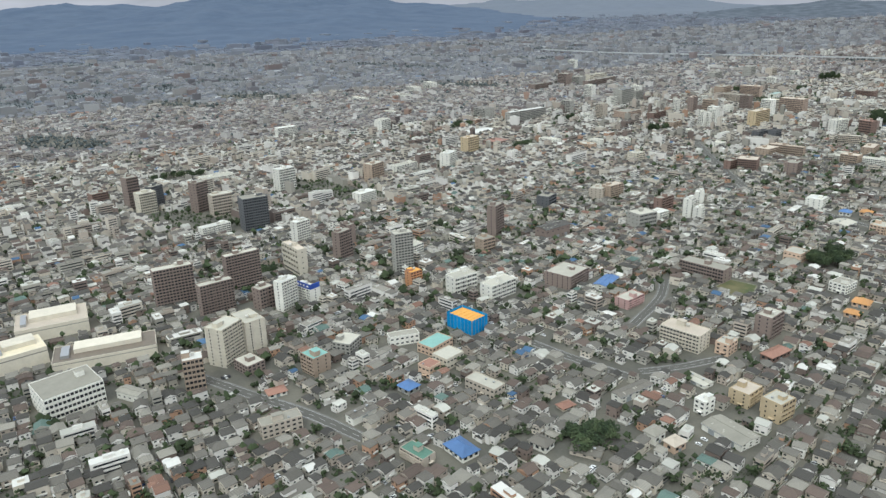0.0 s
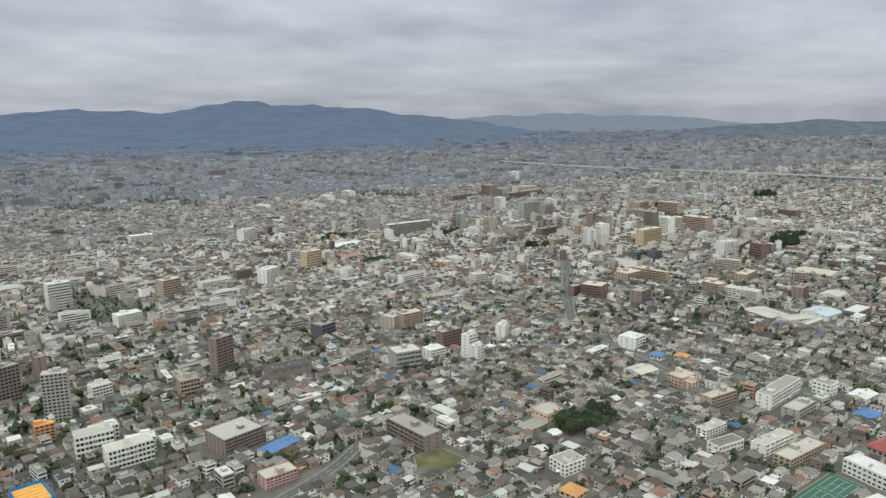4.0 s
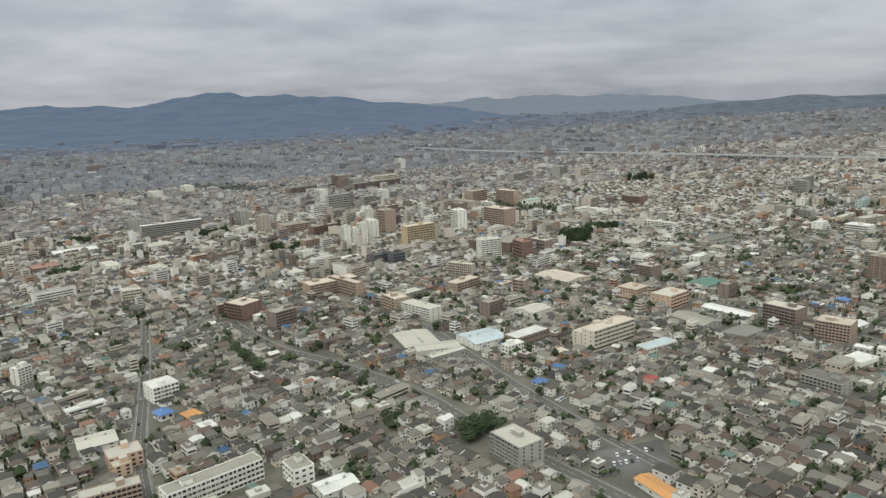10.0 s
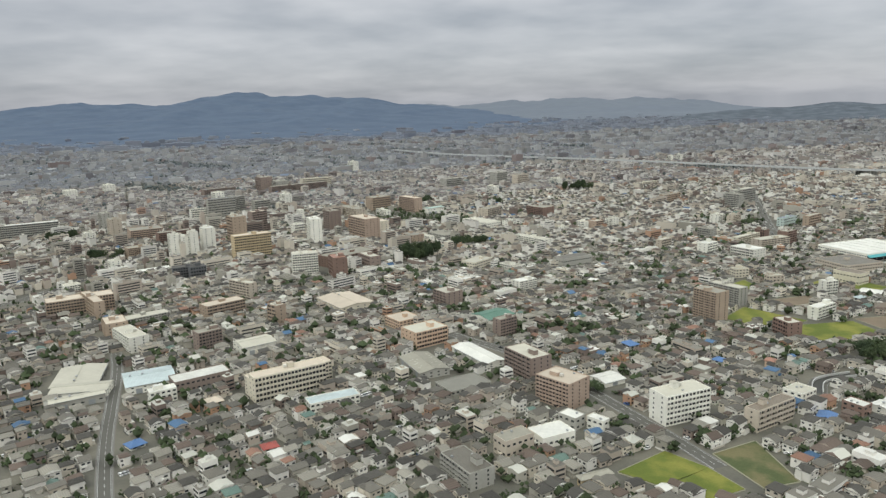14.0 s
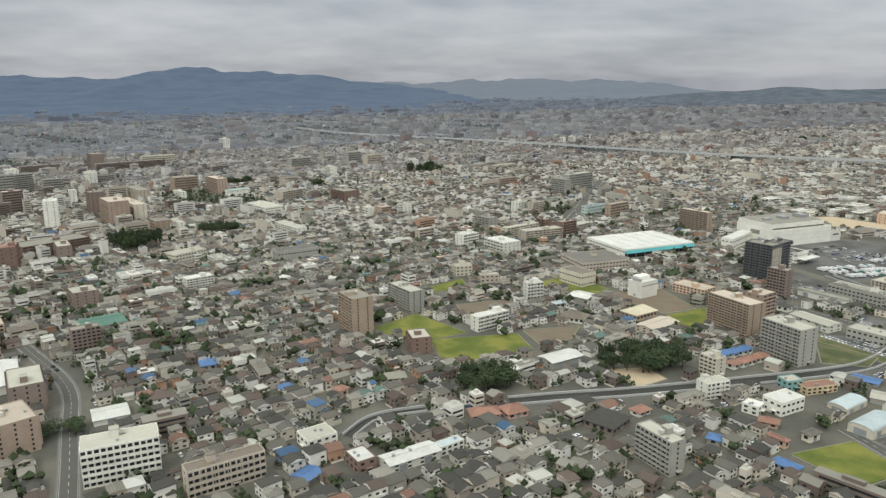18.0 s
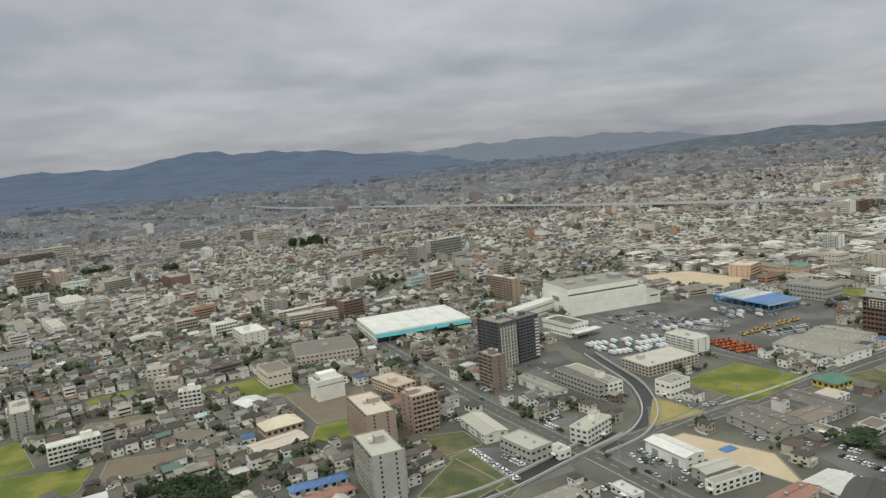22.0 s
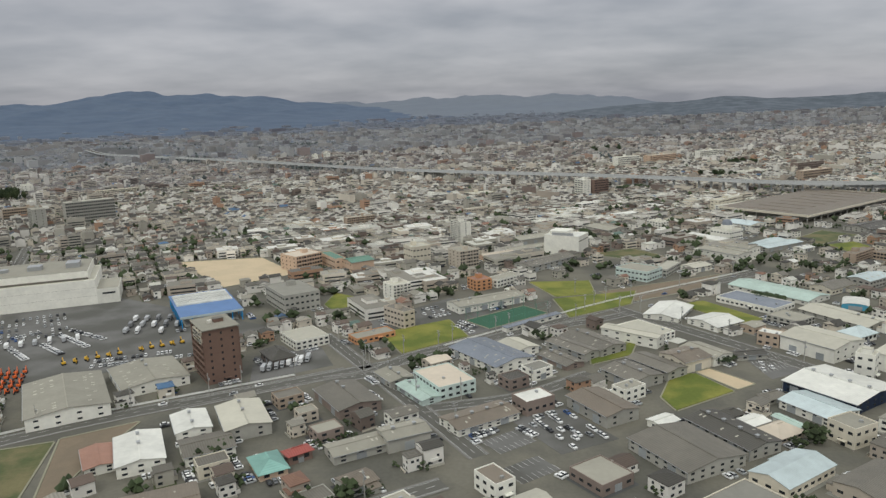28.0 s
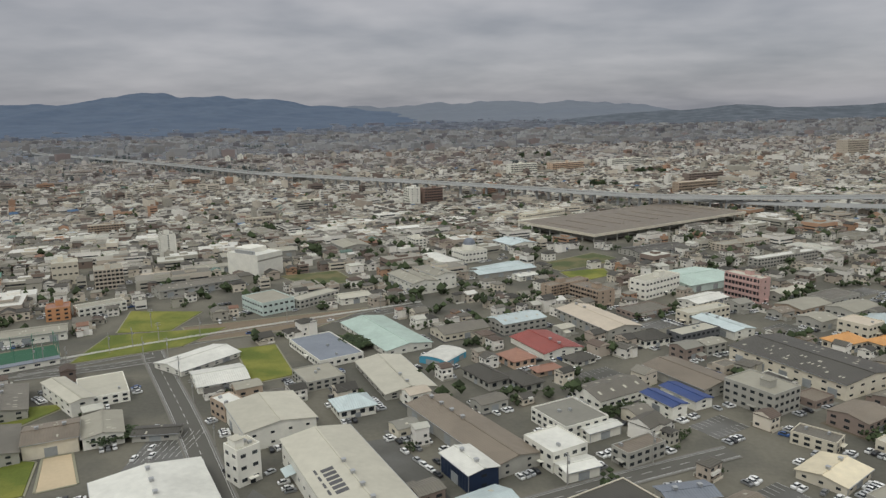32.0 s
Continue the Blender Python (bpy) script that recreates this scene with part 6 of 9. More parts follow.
# the dark tower: a deep front slab with pale fins, and a wing set back beside it
dark = block(777.1, 634.3, 8.0, 13.4, 18.3, 40, 14, "dark", "ash", "", " and wing")
wing = block(786.5, 639.8, 10.6, 7.5, 17.9, 40, 14, "dark", "slate")
joined = dark.matrix_basis.inverted() @ wing.matrix_basis
for ob in list(wing.children):
    m = joined @ ob.matrix_basis
    ob.parent = dark
    ob.matrix_basis = m
bpy.data.objects.remove(wing)
fin = part("fin", Solid().box(-0.1, 0.1, -7.15, -6.69, 0.3, 16.6, 0, True), WALL["cream"], dark, "pale upright fin")
fin.location = (-3.6, 0, 0)
for k in range(1, 6):
    repeat(fin, (-3.6 + k * 1.44, 0, 0))
front = part("balcony_panel", Solid().box(-3.7, 3.7, -7.0, -6.69, 0, 0.5, 0, True), WALL["grey"], dark)
front.location = (0, 0, 1.3)
for k in range(1, 12):
    repeat(front, (0, 0, 1.3 + k * 1.29))
m = joined @ Matrix.Translation((4.3, -3.76, 0))
end = part("end_panel", Solid().box(-0.9, 0.9, -0.5, 0, 0, 0.55, 0, True), WALL["white"], dark, "white balcony panel")
end.matrix_basis = m @ Matrix.Translation((0, 0, 1.5))
for k in range(1, 12):
    repeat(end, (0, 0, 0)).matrix_basis = m @ Matrix.Translation((0, 0, 1.5 + 1.28 * k))

# white showroom with dark panels on its roof and a low canopy before it
room = block(806.0, 677.2, 19.0, 9.6, 5.6, -54, 2, "white", "white", "showroom", " and dark roof panels")
panel = part("roof_panel", Solid().box(-8.0, 8.0, -0.5, 0.5, 0, 0.12), ROOF["charcoal"], room, "dark roof panel")
panel.location = (0, -3.3, 5.42)
for k in range(1, 5):
    repeat(panel, (0, -3.3 + k * 1.65, 5.42))
part("parapet", Solid().box(-9.7, 9.7, -5.0, -4.82, 4.5, 6.0, 0, True).box(9.52, 9.72, -4.8, 5.0, 4.5, 6.0, 0, True), WALL["white"], room)
part("canopy", Solid().box(9.75, 14.0, -5.5, 8.5, 2.5, 2.9, 0, True), ROOF["white"], room)
for py in (-5.0, 1.5, 8.0):
    part("canopy_post", Solid().box(13.4, 13.6, py - 0.1, py + 0.1, 0, 2.5), METAL, room)

# white-framed windows under the roof of the dark brick tower
tower = min((o for o in bpy.data.objects if o.parent is None and o.name.startswith("apartment_building")), key=lambda o: (o.location.x - 924.7) ** 2 + (o.location.y - 645.3) ** 2)
panel = part("window_panel", Solid().box(-5.0, -4.38, -4.6, 3.4, 11.0, 14.2, 0, True), WALL["cream"], tower, "cream panel of windows")
s = Solid()
for i in range(6):
    for k in range(3):
        s.box(-5.03, -4.99, -4.35 + i * 1.28, -3.4 + i * 1.28, 11.2 + k * 0.98, 11.95 + k * 0.98, 0, True)
part("glazing", s, GLASS, panel, "dark window panes", "stuff")
part("roof_slab", Solid().box(-5.0, 5.0, -6.5, 6.5, 14.95, 15.2, 0, True), ROOF["ash"], tower)

# a blue tarpaulin over a heap on the bare plot
tarp = thing("tarpaulin", 837.5, 548.5, 30, "creased blue tarpaulin over a heap of soil", "tarpaulin")
s = Solid()
nu, nv = 9, 7
for i in range(nu):
    for k in range(nv):
        px, py = (i / (nu - 1) - 0.5) * 4.6, (k / (nv - 1) - 0.5) * 3.0
        s.v.append((px, py, 0.12 + 0.75 * max(0, 1 - (px / 2.3) ** 2) * max(0, 1 - (py / 1.5) ** 2) + 0.09 * math.sin(i * 2.3 + k * 1.7)))
for i in range(nu - 1):
    for k in range(nv - 1):
        s.f.append((i * nv + k, (i + 1) * nv + k, (i + 1) * nv + k + 1, i * nv + k + 1))
        s.m.append(0)
part("sheet", s, ROOF["blueroof"], tarp)

# two short rows of small houses beside the tower blocks
for x, y, roof in [(726.8, 533.4, 'blueroof'), (731.0, 535.5, 'blueroof'), (735.1, 537.8, 'blueroof'), (727.6, 524.9, 'terracotta'), (731.1, 526.7, 'terracotta'), (734.7, 529.1, 'terracotta'), (738.3, 531.3, 'terracotta')]:
    hip_hall(x, y, 5.2, 3.4, 2.6, 36, 1, "white", roof)

# ---- fields, yards and bare plots ----
plot("rice", [(603.2, 560.5), (618.0, 578.6), (638.5, 556.4), (625.6, 548.1), (609.8, 552.9)])
plot("rice", [(625.6, 548.1), (657.8, 555.5), (662.3, 539.4), (637.4, 526.7), (630.3, 531.1)])
plot("rice", [(660.3, 620.4), (687.8, 639.3), (703.6, 615.9), (697.3, 609.9)])
plot("rice", [(618.9, 617.0), (635.7, 633.2), (638.5, 616.9), (624.5, 610.4)])
plot("rice", [(719.4, 579.0), (737.4, 589.2), (734.2, 571.2), (721.4, 559.6)])
plot("grass", [(765.3, 550.0), (757.7, 528.9), (771.3, 526.0), (778.4, 534.0)])
plot("rice", [(722.0, 466.7), (740.5, 473.7), (745.8, 458.9), (731.3, 451.6)])
plot("rice", [(531.7, 416.1), (546.9, 428.6), (556.7, 419.0), (541.7, 408.9)])
plot("rice", [(546.3, 411.5), (556.7, 419.0), (562.7, 408.1), (552.1, 402.4)])
plot("grass", [(560.4, 427.5), (574.8, 435.8), (578.2, 412.5), (568.1, 408.8)])
plot("grass", [(754.4, 566.3), (766.5, 568.9), (772.3, 559.1), (762.5, 552.4)])
plot("grass", [(763.9, 550.5), (768.4, 555.4), (782.5, 532.0), (779.9, 526.8)])
plot("straw", [(820.7, 565.9), (826.7, 589.5), (838.7, 574.9)])
plot("rice", [(838.4, 602.2), (861.6, 620.2), (878.1, 601.1), (855.0, 581.4)])
plot("grass", [(889.1, 600.3), (901.8, 605.3), (909.5, 579.3), (899.2, 571.5)])
plot("rice", [(964.0, 680.0), (985.6, 693.9), (992.3, 676.1), (973.6, 660.8)])
plot("rice", [(939.8, 731.0), (953.8, 721.1), (945.1, 704.1), (939.0, 714.6)])
plot("rice", [(1015.4, 743.5), (1039.0, 744.1), (1038.5, 723.7), (1023.6, 720.6)])
plot("rice", [(1022.6, 717.7), (1053.9, 727.5), (1048.7, 709.7), (1025.8, 694.5)])
plot("grass", [(1047.9, 795.6), (1068.0, 806.1), (1079.2, 788.4), (1066.4, 778.3)])
plot("rice", [(1028.0, 664.9), (1042.5, 669.3), (1038.4, 657.5), (1026.6, 650.6)])
plot("soil", [(1040.6, 727.2), (1092.1, 751.0), (1081.8, 729.8), (1051.2, 714.0)])
plot("rice", [(1039.9, 627.6), (1046.2, 642.8), (1052.2, 642.6), (1058.0, 631.0), (1041.6, 620.1)])
plot("sand", [(1052.8, 644.2), (1056.8, 646.6), (1064.7, 635.8), (1059.4, 632.4)])
plot("rice", [(1065.0, 707.8), (1074.3, 712.3), (1086.7, 689.9), (1078.7, 683.7)])
plot("grass", [(1148.6, 819.6), (1173.2, 844.4), (1184.7, 829.8), (1157.4, 807.9)])
plot("rice", [(1157.0, 805.2), (1174.4, 812.3), (1175.7, 800.4), (1162.5, 788.8)])
plot("sand", [(849.8, 794.4), (889.0, 801.9), (915.1, 766.6), (890.9, 743.7)])
plot("sand", [(878.2, 542.4), (883.1, 548.1), (898.6, 558.5), (903.1, 559.2), (919.1, 536.8), (919.2, 526.9), (906.8, 512.8), (878.7, 515.6), (878.4, 533.9)])
plot("sand", [(823.1, 556.5), (828.9, 560.2), (847.8, 544.5), (848.3, 526.4), (839.0, 536.8), (829.4, 543.6)])
plot("grass", [(132.9, 306.5), (142.4, 313.2), (150.9, 305.0), (142.7, 293.1), (134.5, 296.9)])
plot("court", [(253.9, 275.9), (273.9, 291.2), (280.0, 281.3), (259.4, 266.3)])
plot("green", [(999.0, 683.7), (1018.9, 700.4), (1011.2, 709.6), (991.3, 692.9)])
plot("soil", [(902.5, 606.8), (916.4, 615.7), (915.0, 601.4), (914.9, 584.7), (912.9, 580.3)])
plot("soil", [(634.2, 591.4), (657.3, 600.3), (657.4, 587.7), (638.1, 579.6)])
plot("soil", [(699.7, 610.1), (726.1, 617.1), (733.7, 589.0), (719.1, 581.3)])
plot("sand", [(686.4, 521.7), (698.7, 523.8), (702.7, 514.1), (691.8, 506.9)])
plot("soil", [(660.4, 559.5), (682.2, 564.7), (677.3, 550.8), (665.5, 544.8)])

# ---- roads and the canal: width and centre line ----
road(3.8, [(337.5, 512.0), (350.0, 489.5), (364.5, 458.5), (379.0, 428.0), (399.0, 391.0), (420.0, 356.0)])
road(5, [(240.7, 523.3), (272.7, 482.4), (303.5, 458.4), (339.1, 425.8), (361.5, 394.8), (384.2, 365.6), (401.8, 344.1), (411.8, 329.3)])
road(4, [(192.8, 532.1), (225.9, 450.6), (252.4, 382.1), (267.9, 350.1)])
road(5.4, [(704.8, 707.7), (764.9, 604.3), (790.4, 565.4), (806.2, 542.9), (822.6, 517.0)])
road(5, [(830.3, 567.5), (846.9, 576.7), (874.7, 594.2), (902.7, 615.0), (959.7, 647.6)])
road(5, [(922.3, 625.1), (954.6, 643.6), (985.7, 662.1), (1028.3, 697.9), (1051.9, 715.7), (1110.8, 755.1)])
road(4.5, [(744.4, 842.3), (791.5, 754.5), (820.7, 701.9), (851.8, 647.8), (871.1, 618.7)])
road(4.5, [(478.3, 538.0), (513.4, 504.0), (531.4, 473.7), (550.4, 438.8), (559.9, 419.7)])
road(4, [(741.8, 481.3), (746.3, 467.0), (747.9, 458.3)])
road(4, [(747.6, 473.7), (759.7, 480.3), (771.0, 486.8)])
road(5, [(1024.3, 731.3), (1047.5, 697.7), (1072.1, 662.6), (1093.1, 630.6)])
road(4, [(1018.2, 684.1), (1034.5, 691.7), (1046.6, 699.1)])
road(4, [(1142.4, 634.3), (1162.4, 646.1), (1180.3, 655.8)])
road(4, [(-85.9, 240.0), (-60.8, 223.6), (-41.5, 211.2), (-21.9, 195.5)])
road(4, [(39.6, 257.2), (54.3, 241.5), (69.9, 227.3)])
road(3.5, [(75.2, 230.4), (91.5, 233.0), (108.9, 238.1)])
road(4, [(83.1, 268.7), (103.0, 296.0), (113.0, 319.1)])
road(4, [(811.3, 557.3), (829.5, 569.5), (851.1, 588.0)])
road(5, [(954.9, 640.7), (966.4, 646.0), (979.6, 661.7), (1006.9, 679.3), (1040.4, 705.9)])
road(4, [(982.4, 622.0), (1006.5, 629.5), (1025.4, 644.1)])
road(4, [(946.2, 680.0), (965.4, 648.8), (986.1, 615.3), (996.2, 598.2)])
road(6, [(246.8, 647.3), (230.8, 554.2), (218.8, 469.6)])
road(6, [(761.6, 993.8), (724.5, 854.3), (704.2, 777.5), (690.8, 723.4)])
road(4, [(937.0, 558.5), (958.5, 567.3), (973.4, 577.7), (989.5, 587.6)])
canal(5.2, [(812.5, 641.5), (816.6, 627.0), (822.7, 606.6), (824.2, 590.5), (822.9, 576.6), (819.1, 566.1), (813.8, 558.4), (804.5, 550.8)])
canal(6, [(810.4, 563.5), (794.8, 548.0), (776.9, 530.8), (760.6, 522.0), (724.1, 511.9), (690.3, 503.5), (668.9, 499.5), (652.3, 495.8)])
canal(4, [(627.8, 490.0), (618.3, 486.6), (612.4, 482.1), (608.1, 472.8)])

# ---- lorry yards, car parks ----
PAVED = material("yard_asphalt", (0.105, 0.103, 0.093), 0.9, 0.22, 0.6, second=(0.155, 0.152, 0.145), spots=0.06, bump=0.01)


def yard(pts, label):
    """A paved yard."""
    cx, cy = sum(p[0] for p in pts) / len(pts), sum(p[1] for p in pts) / len(pts)
    POLYS.append([tuple(p) for p in pts])
    area = sum(p[0] * q[1] - q[0] * p[1] for p, q in zip(pts, pts[1:] + pts[:1]))
    loop = [(p[0] - cx, p[1] - cy, 0.028) for p in (pts if area > 0 else pts[::-1])]
    ob = tagged(new("pavement"), label, "yard", kind="structure")
    ob.location = (cx, cy, 0)
    part("paving", Solid().slab(loop, 0.02), PAVED, ob)


yard([(800, 690), (845, 735), (925, 690), (915, 665), (880, 640), (850, 630), (815, 632), (806, 650)], "wide grey asphalt lorry yard")
yard([(955, 690), (985, 722), (1012, 690), (985, 672)], "grey asphalt car park")
yard([(856, 545), (866, 550), (882, 522), (868, 515)], "grey asphalt car park")
yard([(764, 557), (792, 556), (797, 540), (782, 531)], "grey asphalt car park")
yard([(800, 560), (824, 556), (822, 530), (806, 532)], "grey asphalt car park")
yard([(398, 372), (421, 379), (419, 361), (400, 357)], "grey asphalt car park")
hall(411.0, 347.5, 13.0, 5.4, 2.4, 117, 1, "white", "orangeroof")
yard([(1068.4, 654.5), (1077.5, 658.4), (1079.6, 644.1), (1070.2, 638.7)], "asphalt car park with white bay lines")
yard([(880.3, 571.1), (893.2, 582.1), (900.4, 571.6), (885.1, 557.0)], "grey asphalt yard with white lines")
yard([(928.4, 559.2), (936.9, 560.9), (949.0, 555.5), (941.3, 547.5), (923.6, 549.4)], "grey asphalt forecourt")
yard([(1106.9, 653.2), (1116.0, 657.4), (1128.7, 641.7), (1115.9, 636.7)], "grey asphalt yard between works")
yard([(1096.2, 636.3), (1112.3, 624.5), (1109.5, 617.0), (1095.8, 618.7)], "grey asphalt forecourt of the factory")
yard([(1003, 616), (1016, 622), (1026, 606), (1013, 599)], "grey asphalt car park with white bay lines")
yard([(780, 640), (800, 650), (812, 606), (795, 596)], "grey asphalt car park")
yard([(930, 660), (948, 668), (955, 652), (935, 640)], "grey asphalt lorry park")

COATS = {c: material("coat_" + c, v, 0.3, 0.05, 1.0, spec=0.5) for c, v in dict(
    white=(0.80, 0.80, 0.79), silver=(0.45, 0.46, 0.47), black=(0.03, 0.03, 0.035), grey=(0.2, 0.205, 0.21), blue=(0.05, 0.11, 0.28), red=(0.38, 0.04, 0.03), orange=(0.72, 0.14, 0.03),
    yellow=(0.75, 0.45, 0.04), teal=(0.08, 0.42, 0.34)).items()}
TYRE = material("tyre_rubber", (0.02, 0.02, 0.02), 0.9, 0.1, 0.3)


def wheel_mesh():
    s = Solid()
    n = 10
    ring = [(0.16 * math.cos(2 * math.pi * i / n), 0.16 * math.sin(2 * math.pi * i / n)) for i in range(n)]
    s.face([(p, -0.05, q + 0.16) for p, q in ring])
    s.face([(p, 0.05, q + 0.16) for p, q in reversed(ring)])
    for i in range(n):
        (p, q), (u, v) = ring[i], ring[(i + 1) % n]
        s.face([(p, -0.05, q + 0.16), (p, 0.05, q + 0.16), (u, 0.05, v + 0.16), (u, -0.05, v + 0.16)])
    return s


def car(x, y, a, coat):
    """A parked car at half scale: rounded body, glazed cabin, four wheels."""
    ob = thing("car", x, y, a, f"{coat} car parked on the asphalt", "car", "parked cars")
    s = Solid()
    L, W = 1.08, 0.43
    prof = [(-L, 0.14), (L, 0.14), (L, 0.36), (L * 0.94, 0.42), (L * 0.4, 0.47), (-L * 0.92, 0.48), (-L, 0.4)]
    s.face([(p, -W, q) for p, q in prof])
    s.face([(p, W, q) for p, q in reversed(prof)])
    for (p, q), (u, v) in zip(prof, prof[1:] + prof[:1]):
        s.face([(u, -W, v), (p, -W, q), (p, W, q), (u, W, v)])
    part("body", s, COATS[coat], ob)
    s = Solid()
    low, top = [(-L * 0.86, 0.475), (L * 0.42, 0.475)], [(-L * 0.66, 0.72), (L * 0.1, 0.72)]
    A = [(low[0][0], -W * 0.95, 0.475), (low[1][0], -W * 0.95, 0.475), (low[1][0], W * 0.95, 0.475), (low[0][0], W * 0.95, 0.475)]
    B = [(top[0][0], -W * 0.78, 0.72), (top[1][0], -W * 0.78, 0.72), (top[1][0], W * 0.78, 0.72), (top[0][0], W * 0.78, 0.72)]
    for i in range(4):
        j = (i + 1) % 4
        s.face([A[i], A[j], B[j], B[i]])
    cabin = part("cabin", s, GLASS, ob)
    part("cabin_roof", Solid().slab([(p, q, 0.745) for p, q, _ in B], 0.03), COATS[coat], cabin)
    w = part("wheel", wheel_mesh(), TYRE, ob)
    w.location = (-0.68, -0.4, 0)
    for px, py in ((0.7, -0.4), (-0.68, 0.4), (0.7, 0.4)):
        repeat(w, (px, py, 0))
    return ob


def lorry(x, y, a, coat):
    """A lorry: cab, box body, chassis, six wheels."""
    ob = thing("lorry", x, y, a, f"{coat} box lorry parked in the yard", "lorry", "parked lorries")
    cab = part("cab", Solid().box(1.35, 2.15, -0.52, 0.52, 0.3, 1.25).box(1.45, 2.05, -0.48, 0.48, 1.25, 1.33), COATS[coat], ob)
    part("windscreen", Solid().box(2.14, 2.17, -0.46, 0.46, 0.8, 1.18, 0, True), GLASS, cab)
    part("box_body", Solid().box(-2.1, 1.25, -0.56, 0.56, 0.5, 1.65, 0, True), COATS["white" if coat == "teal" else coat], ob)
    part("chassis", Solid().box(-2.0, 1.9, -0.3, 0.3, 0.26, 0.5, 0, True), COATS["black"], ob)
    w = part("wheel", wheel_mesh(), TYRE, ob)
    w.scale = (1.4, 1.4, 1.4)
    w.location = (1.65, -0.48, 0)
    for px, py in ((1.65, 0.48), (-1.4, -0.48), (-1.4, 0.48)):
        repeat(w, (px, py, 0)).scale = (1.4, 1.4, 1.4)
    return ob


def digger(x, y, a, coat):
    """A small excavator: tracks, house, cab and folded boom."""
    ob = thing("excavator", x, y, a, f"{coat} excavator parked in a hire yard", "excavator", "parked excavators")
    track = part("track", Solid().box(-0.7, 0.7, -0.15, 0.15, 0, 0.36, 0, True).box(-0.55, 0.55, -0.15, 0.15, 0.36, 0.42), TYRE, ob)
    track.location = (0, -0.42, 0)
    repeat(track, (0, 0.42, 0))
    part("engine_housing", Solid().box(-0.75, 0.45, -0.5, 0.5, 0.45, 0.85, 0, True).box(-0.75, -0.2, -0.5, 0.5, 0.85, 1.0), COATS[coat], ob)
    part("cab", Solid().box(-0.1, 0.5, 0.08, 0.5, 0.85, 1.4), GLASS, ob)
    s = Solid()
    s.slab([(0.4, -0.25, 0.8), (1.3, -0.25, 1.9), (1.3, -0.08, 1.9), (0.4, -0.08, 0.8)], 0.22)
    s.slab([(1.3, -0.25, 1.9), (1.9, -0.25, 0.6), (1.9, -0.08, 0.6), (1.3, -0.08, 1.9)], 0.2)
    boom = part("boom", s, COATS[coat], ob)
    part("bucket", Solid().box(1.6, 2.0, -0.4, 0.07, 0.1, 0.5, 0, True), COATS["black"], boom)
    return ob


MASTERS = {}
RNG = random.Random(21)


def park(maker, coat, x, y, a):
    """The first of a kind is built, the others are copies of it."""
    key = (maker, coat)
    if key not in MASTERS:
        MASTERS[key] = maker(x, y, a, coat)
        return
    copy_thing(MASTERS[key], pose(x, y, 0.03, 0, 0, a))


LOOSE = []


def rows(maker, coats, corner, along, deep, nu, nv, gap=0.0, loose=False):
    """Vehicles in bays, nu along and nv deep, over the parallelogram at corner."""
    c, u, v = Vector(corner), Vector(along), Vector(deep)
    a = math.degrees(math.atan2(v.y, v.x))
    for j in range(nv):
        for i in range(nu):
            if RNG.random() < gap:
                continue
            p = c + u * ((i + 0.5) / nu) + v * ((j + 0.5) / nv)
            if loose:
                LOOSE.append((p.x, p.y, radians(a)))
                continue
            park(maker, RNG.choice(coats), p.x + RNG.uniform(-0.1, 0.1), p.y + RNG.uniform(-0.15, 0.15), a + RNG.uniform(-3, 3) + RNG.choice((0, 180)))


MIX = ["white", "white", "silver", "grey", "black", "blue", "white", "silver"]
rows(lorry, ["white", "teal", "white"], (808.8, 654.2), (31.7, 8.0), (8.3, -19.5), 15, 3, 0.3)
rows(digger, ["orange"], (858, 647), (10, 3), (8, -17), 5, 5, 0.05)
rows(digger, ["yellow"], (872, 656), (30, 20), (4, -4), 12, 1, 0.15)
rows(lorry, ["silver", "grey", "white"], (873, 702), (20, 0), (5, -21), 5, 3, 0.1)
rows(car, MIX, (818, 695), (26, 15), (18, -28), 14, 5, 0.2, loose=True)
rows(lorry, ["white", "silver"], (842, 676), (22, 10), (8, -14), 6, 1, 0.1)
rows(car, MIX, (971, 705), (9, 6), (7, -12), 6, 3, 0.2, loose=True)
rows(car, MIX, (985, 688), (7.5, -10), (5.5, 4.6), 8, 2, 0.15, loose=True)
rows(car, MIX, (861.5, 541.5), (12, -19), (2.4, 1), 15, 1, 0.05)
rows(car, ["white", "silver"], (768.6, 555.2), (12.5, -20), (2.4, 0.4), 15, 1, 0.05)
rows(car, ["white", "white", "silver"], (777.6, 551), (6, -9), (2.2, 0.6), 7, 1, loose=True)
rows(car, MIX, (811, 548), (6, 5), (4, -11), 4, 3, 0.35, loose=True)
rows(car, MIX, (786, 632), (8, 4), (14, -24), 3, 5, 0.3, loose=True)
rows(car, MIX, (1006, 614), (8, 4), (8, -12), 5, 3, 0.6, loose=True)
rows(car, ["white", "white", "silver", "grey"], (829, 588), (12, 3), (7, -12), 7, 2, 0.2)
rows(car, MIX, (401.5, 361), (17, 4.5), (0.5, 10), 9, 2, 0.25, loose=True)
rows(car, MIX, (1069.5, 643), (8.5, 4), (-0.5, 11), 6, 3, 0.7, loose=True)
rows(car, ["white", "white", "silver"], (1044, 742), (5, 5), (6, -12), 3, 4, 0.15, loose=True)
rows(car, MIX, (1007.1, 613.5), (10.8, 7.2), (7.1, -13.3), 3, 12, 0.75, loose=True)
rows(car, MIX, (806.8, 545.7), (8.7, 4.6), (13.0, -19.2), 3, 9, 0.6, loose=True)
rows(car, MIX, (1118.1, 651.6), (4.5, 2.6), (8.6, -10.0), 2, 6, 0.3, loose=True)
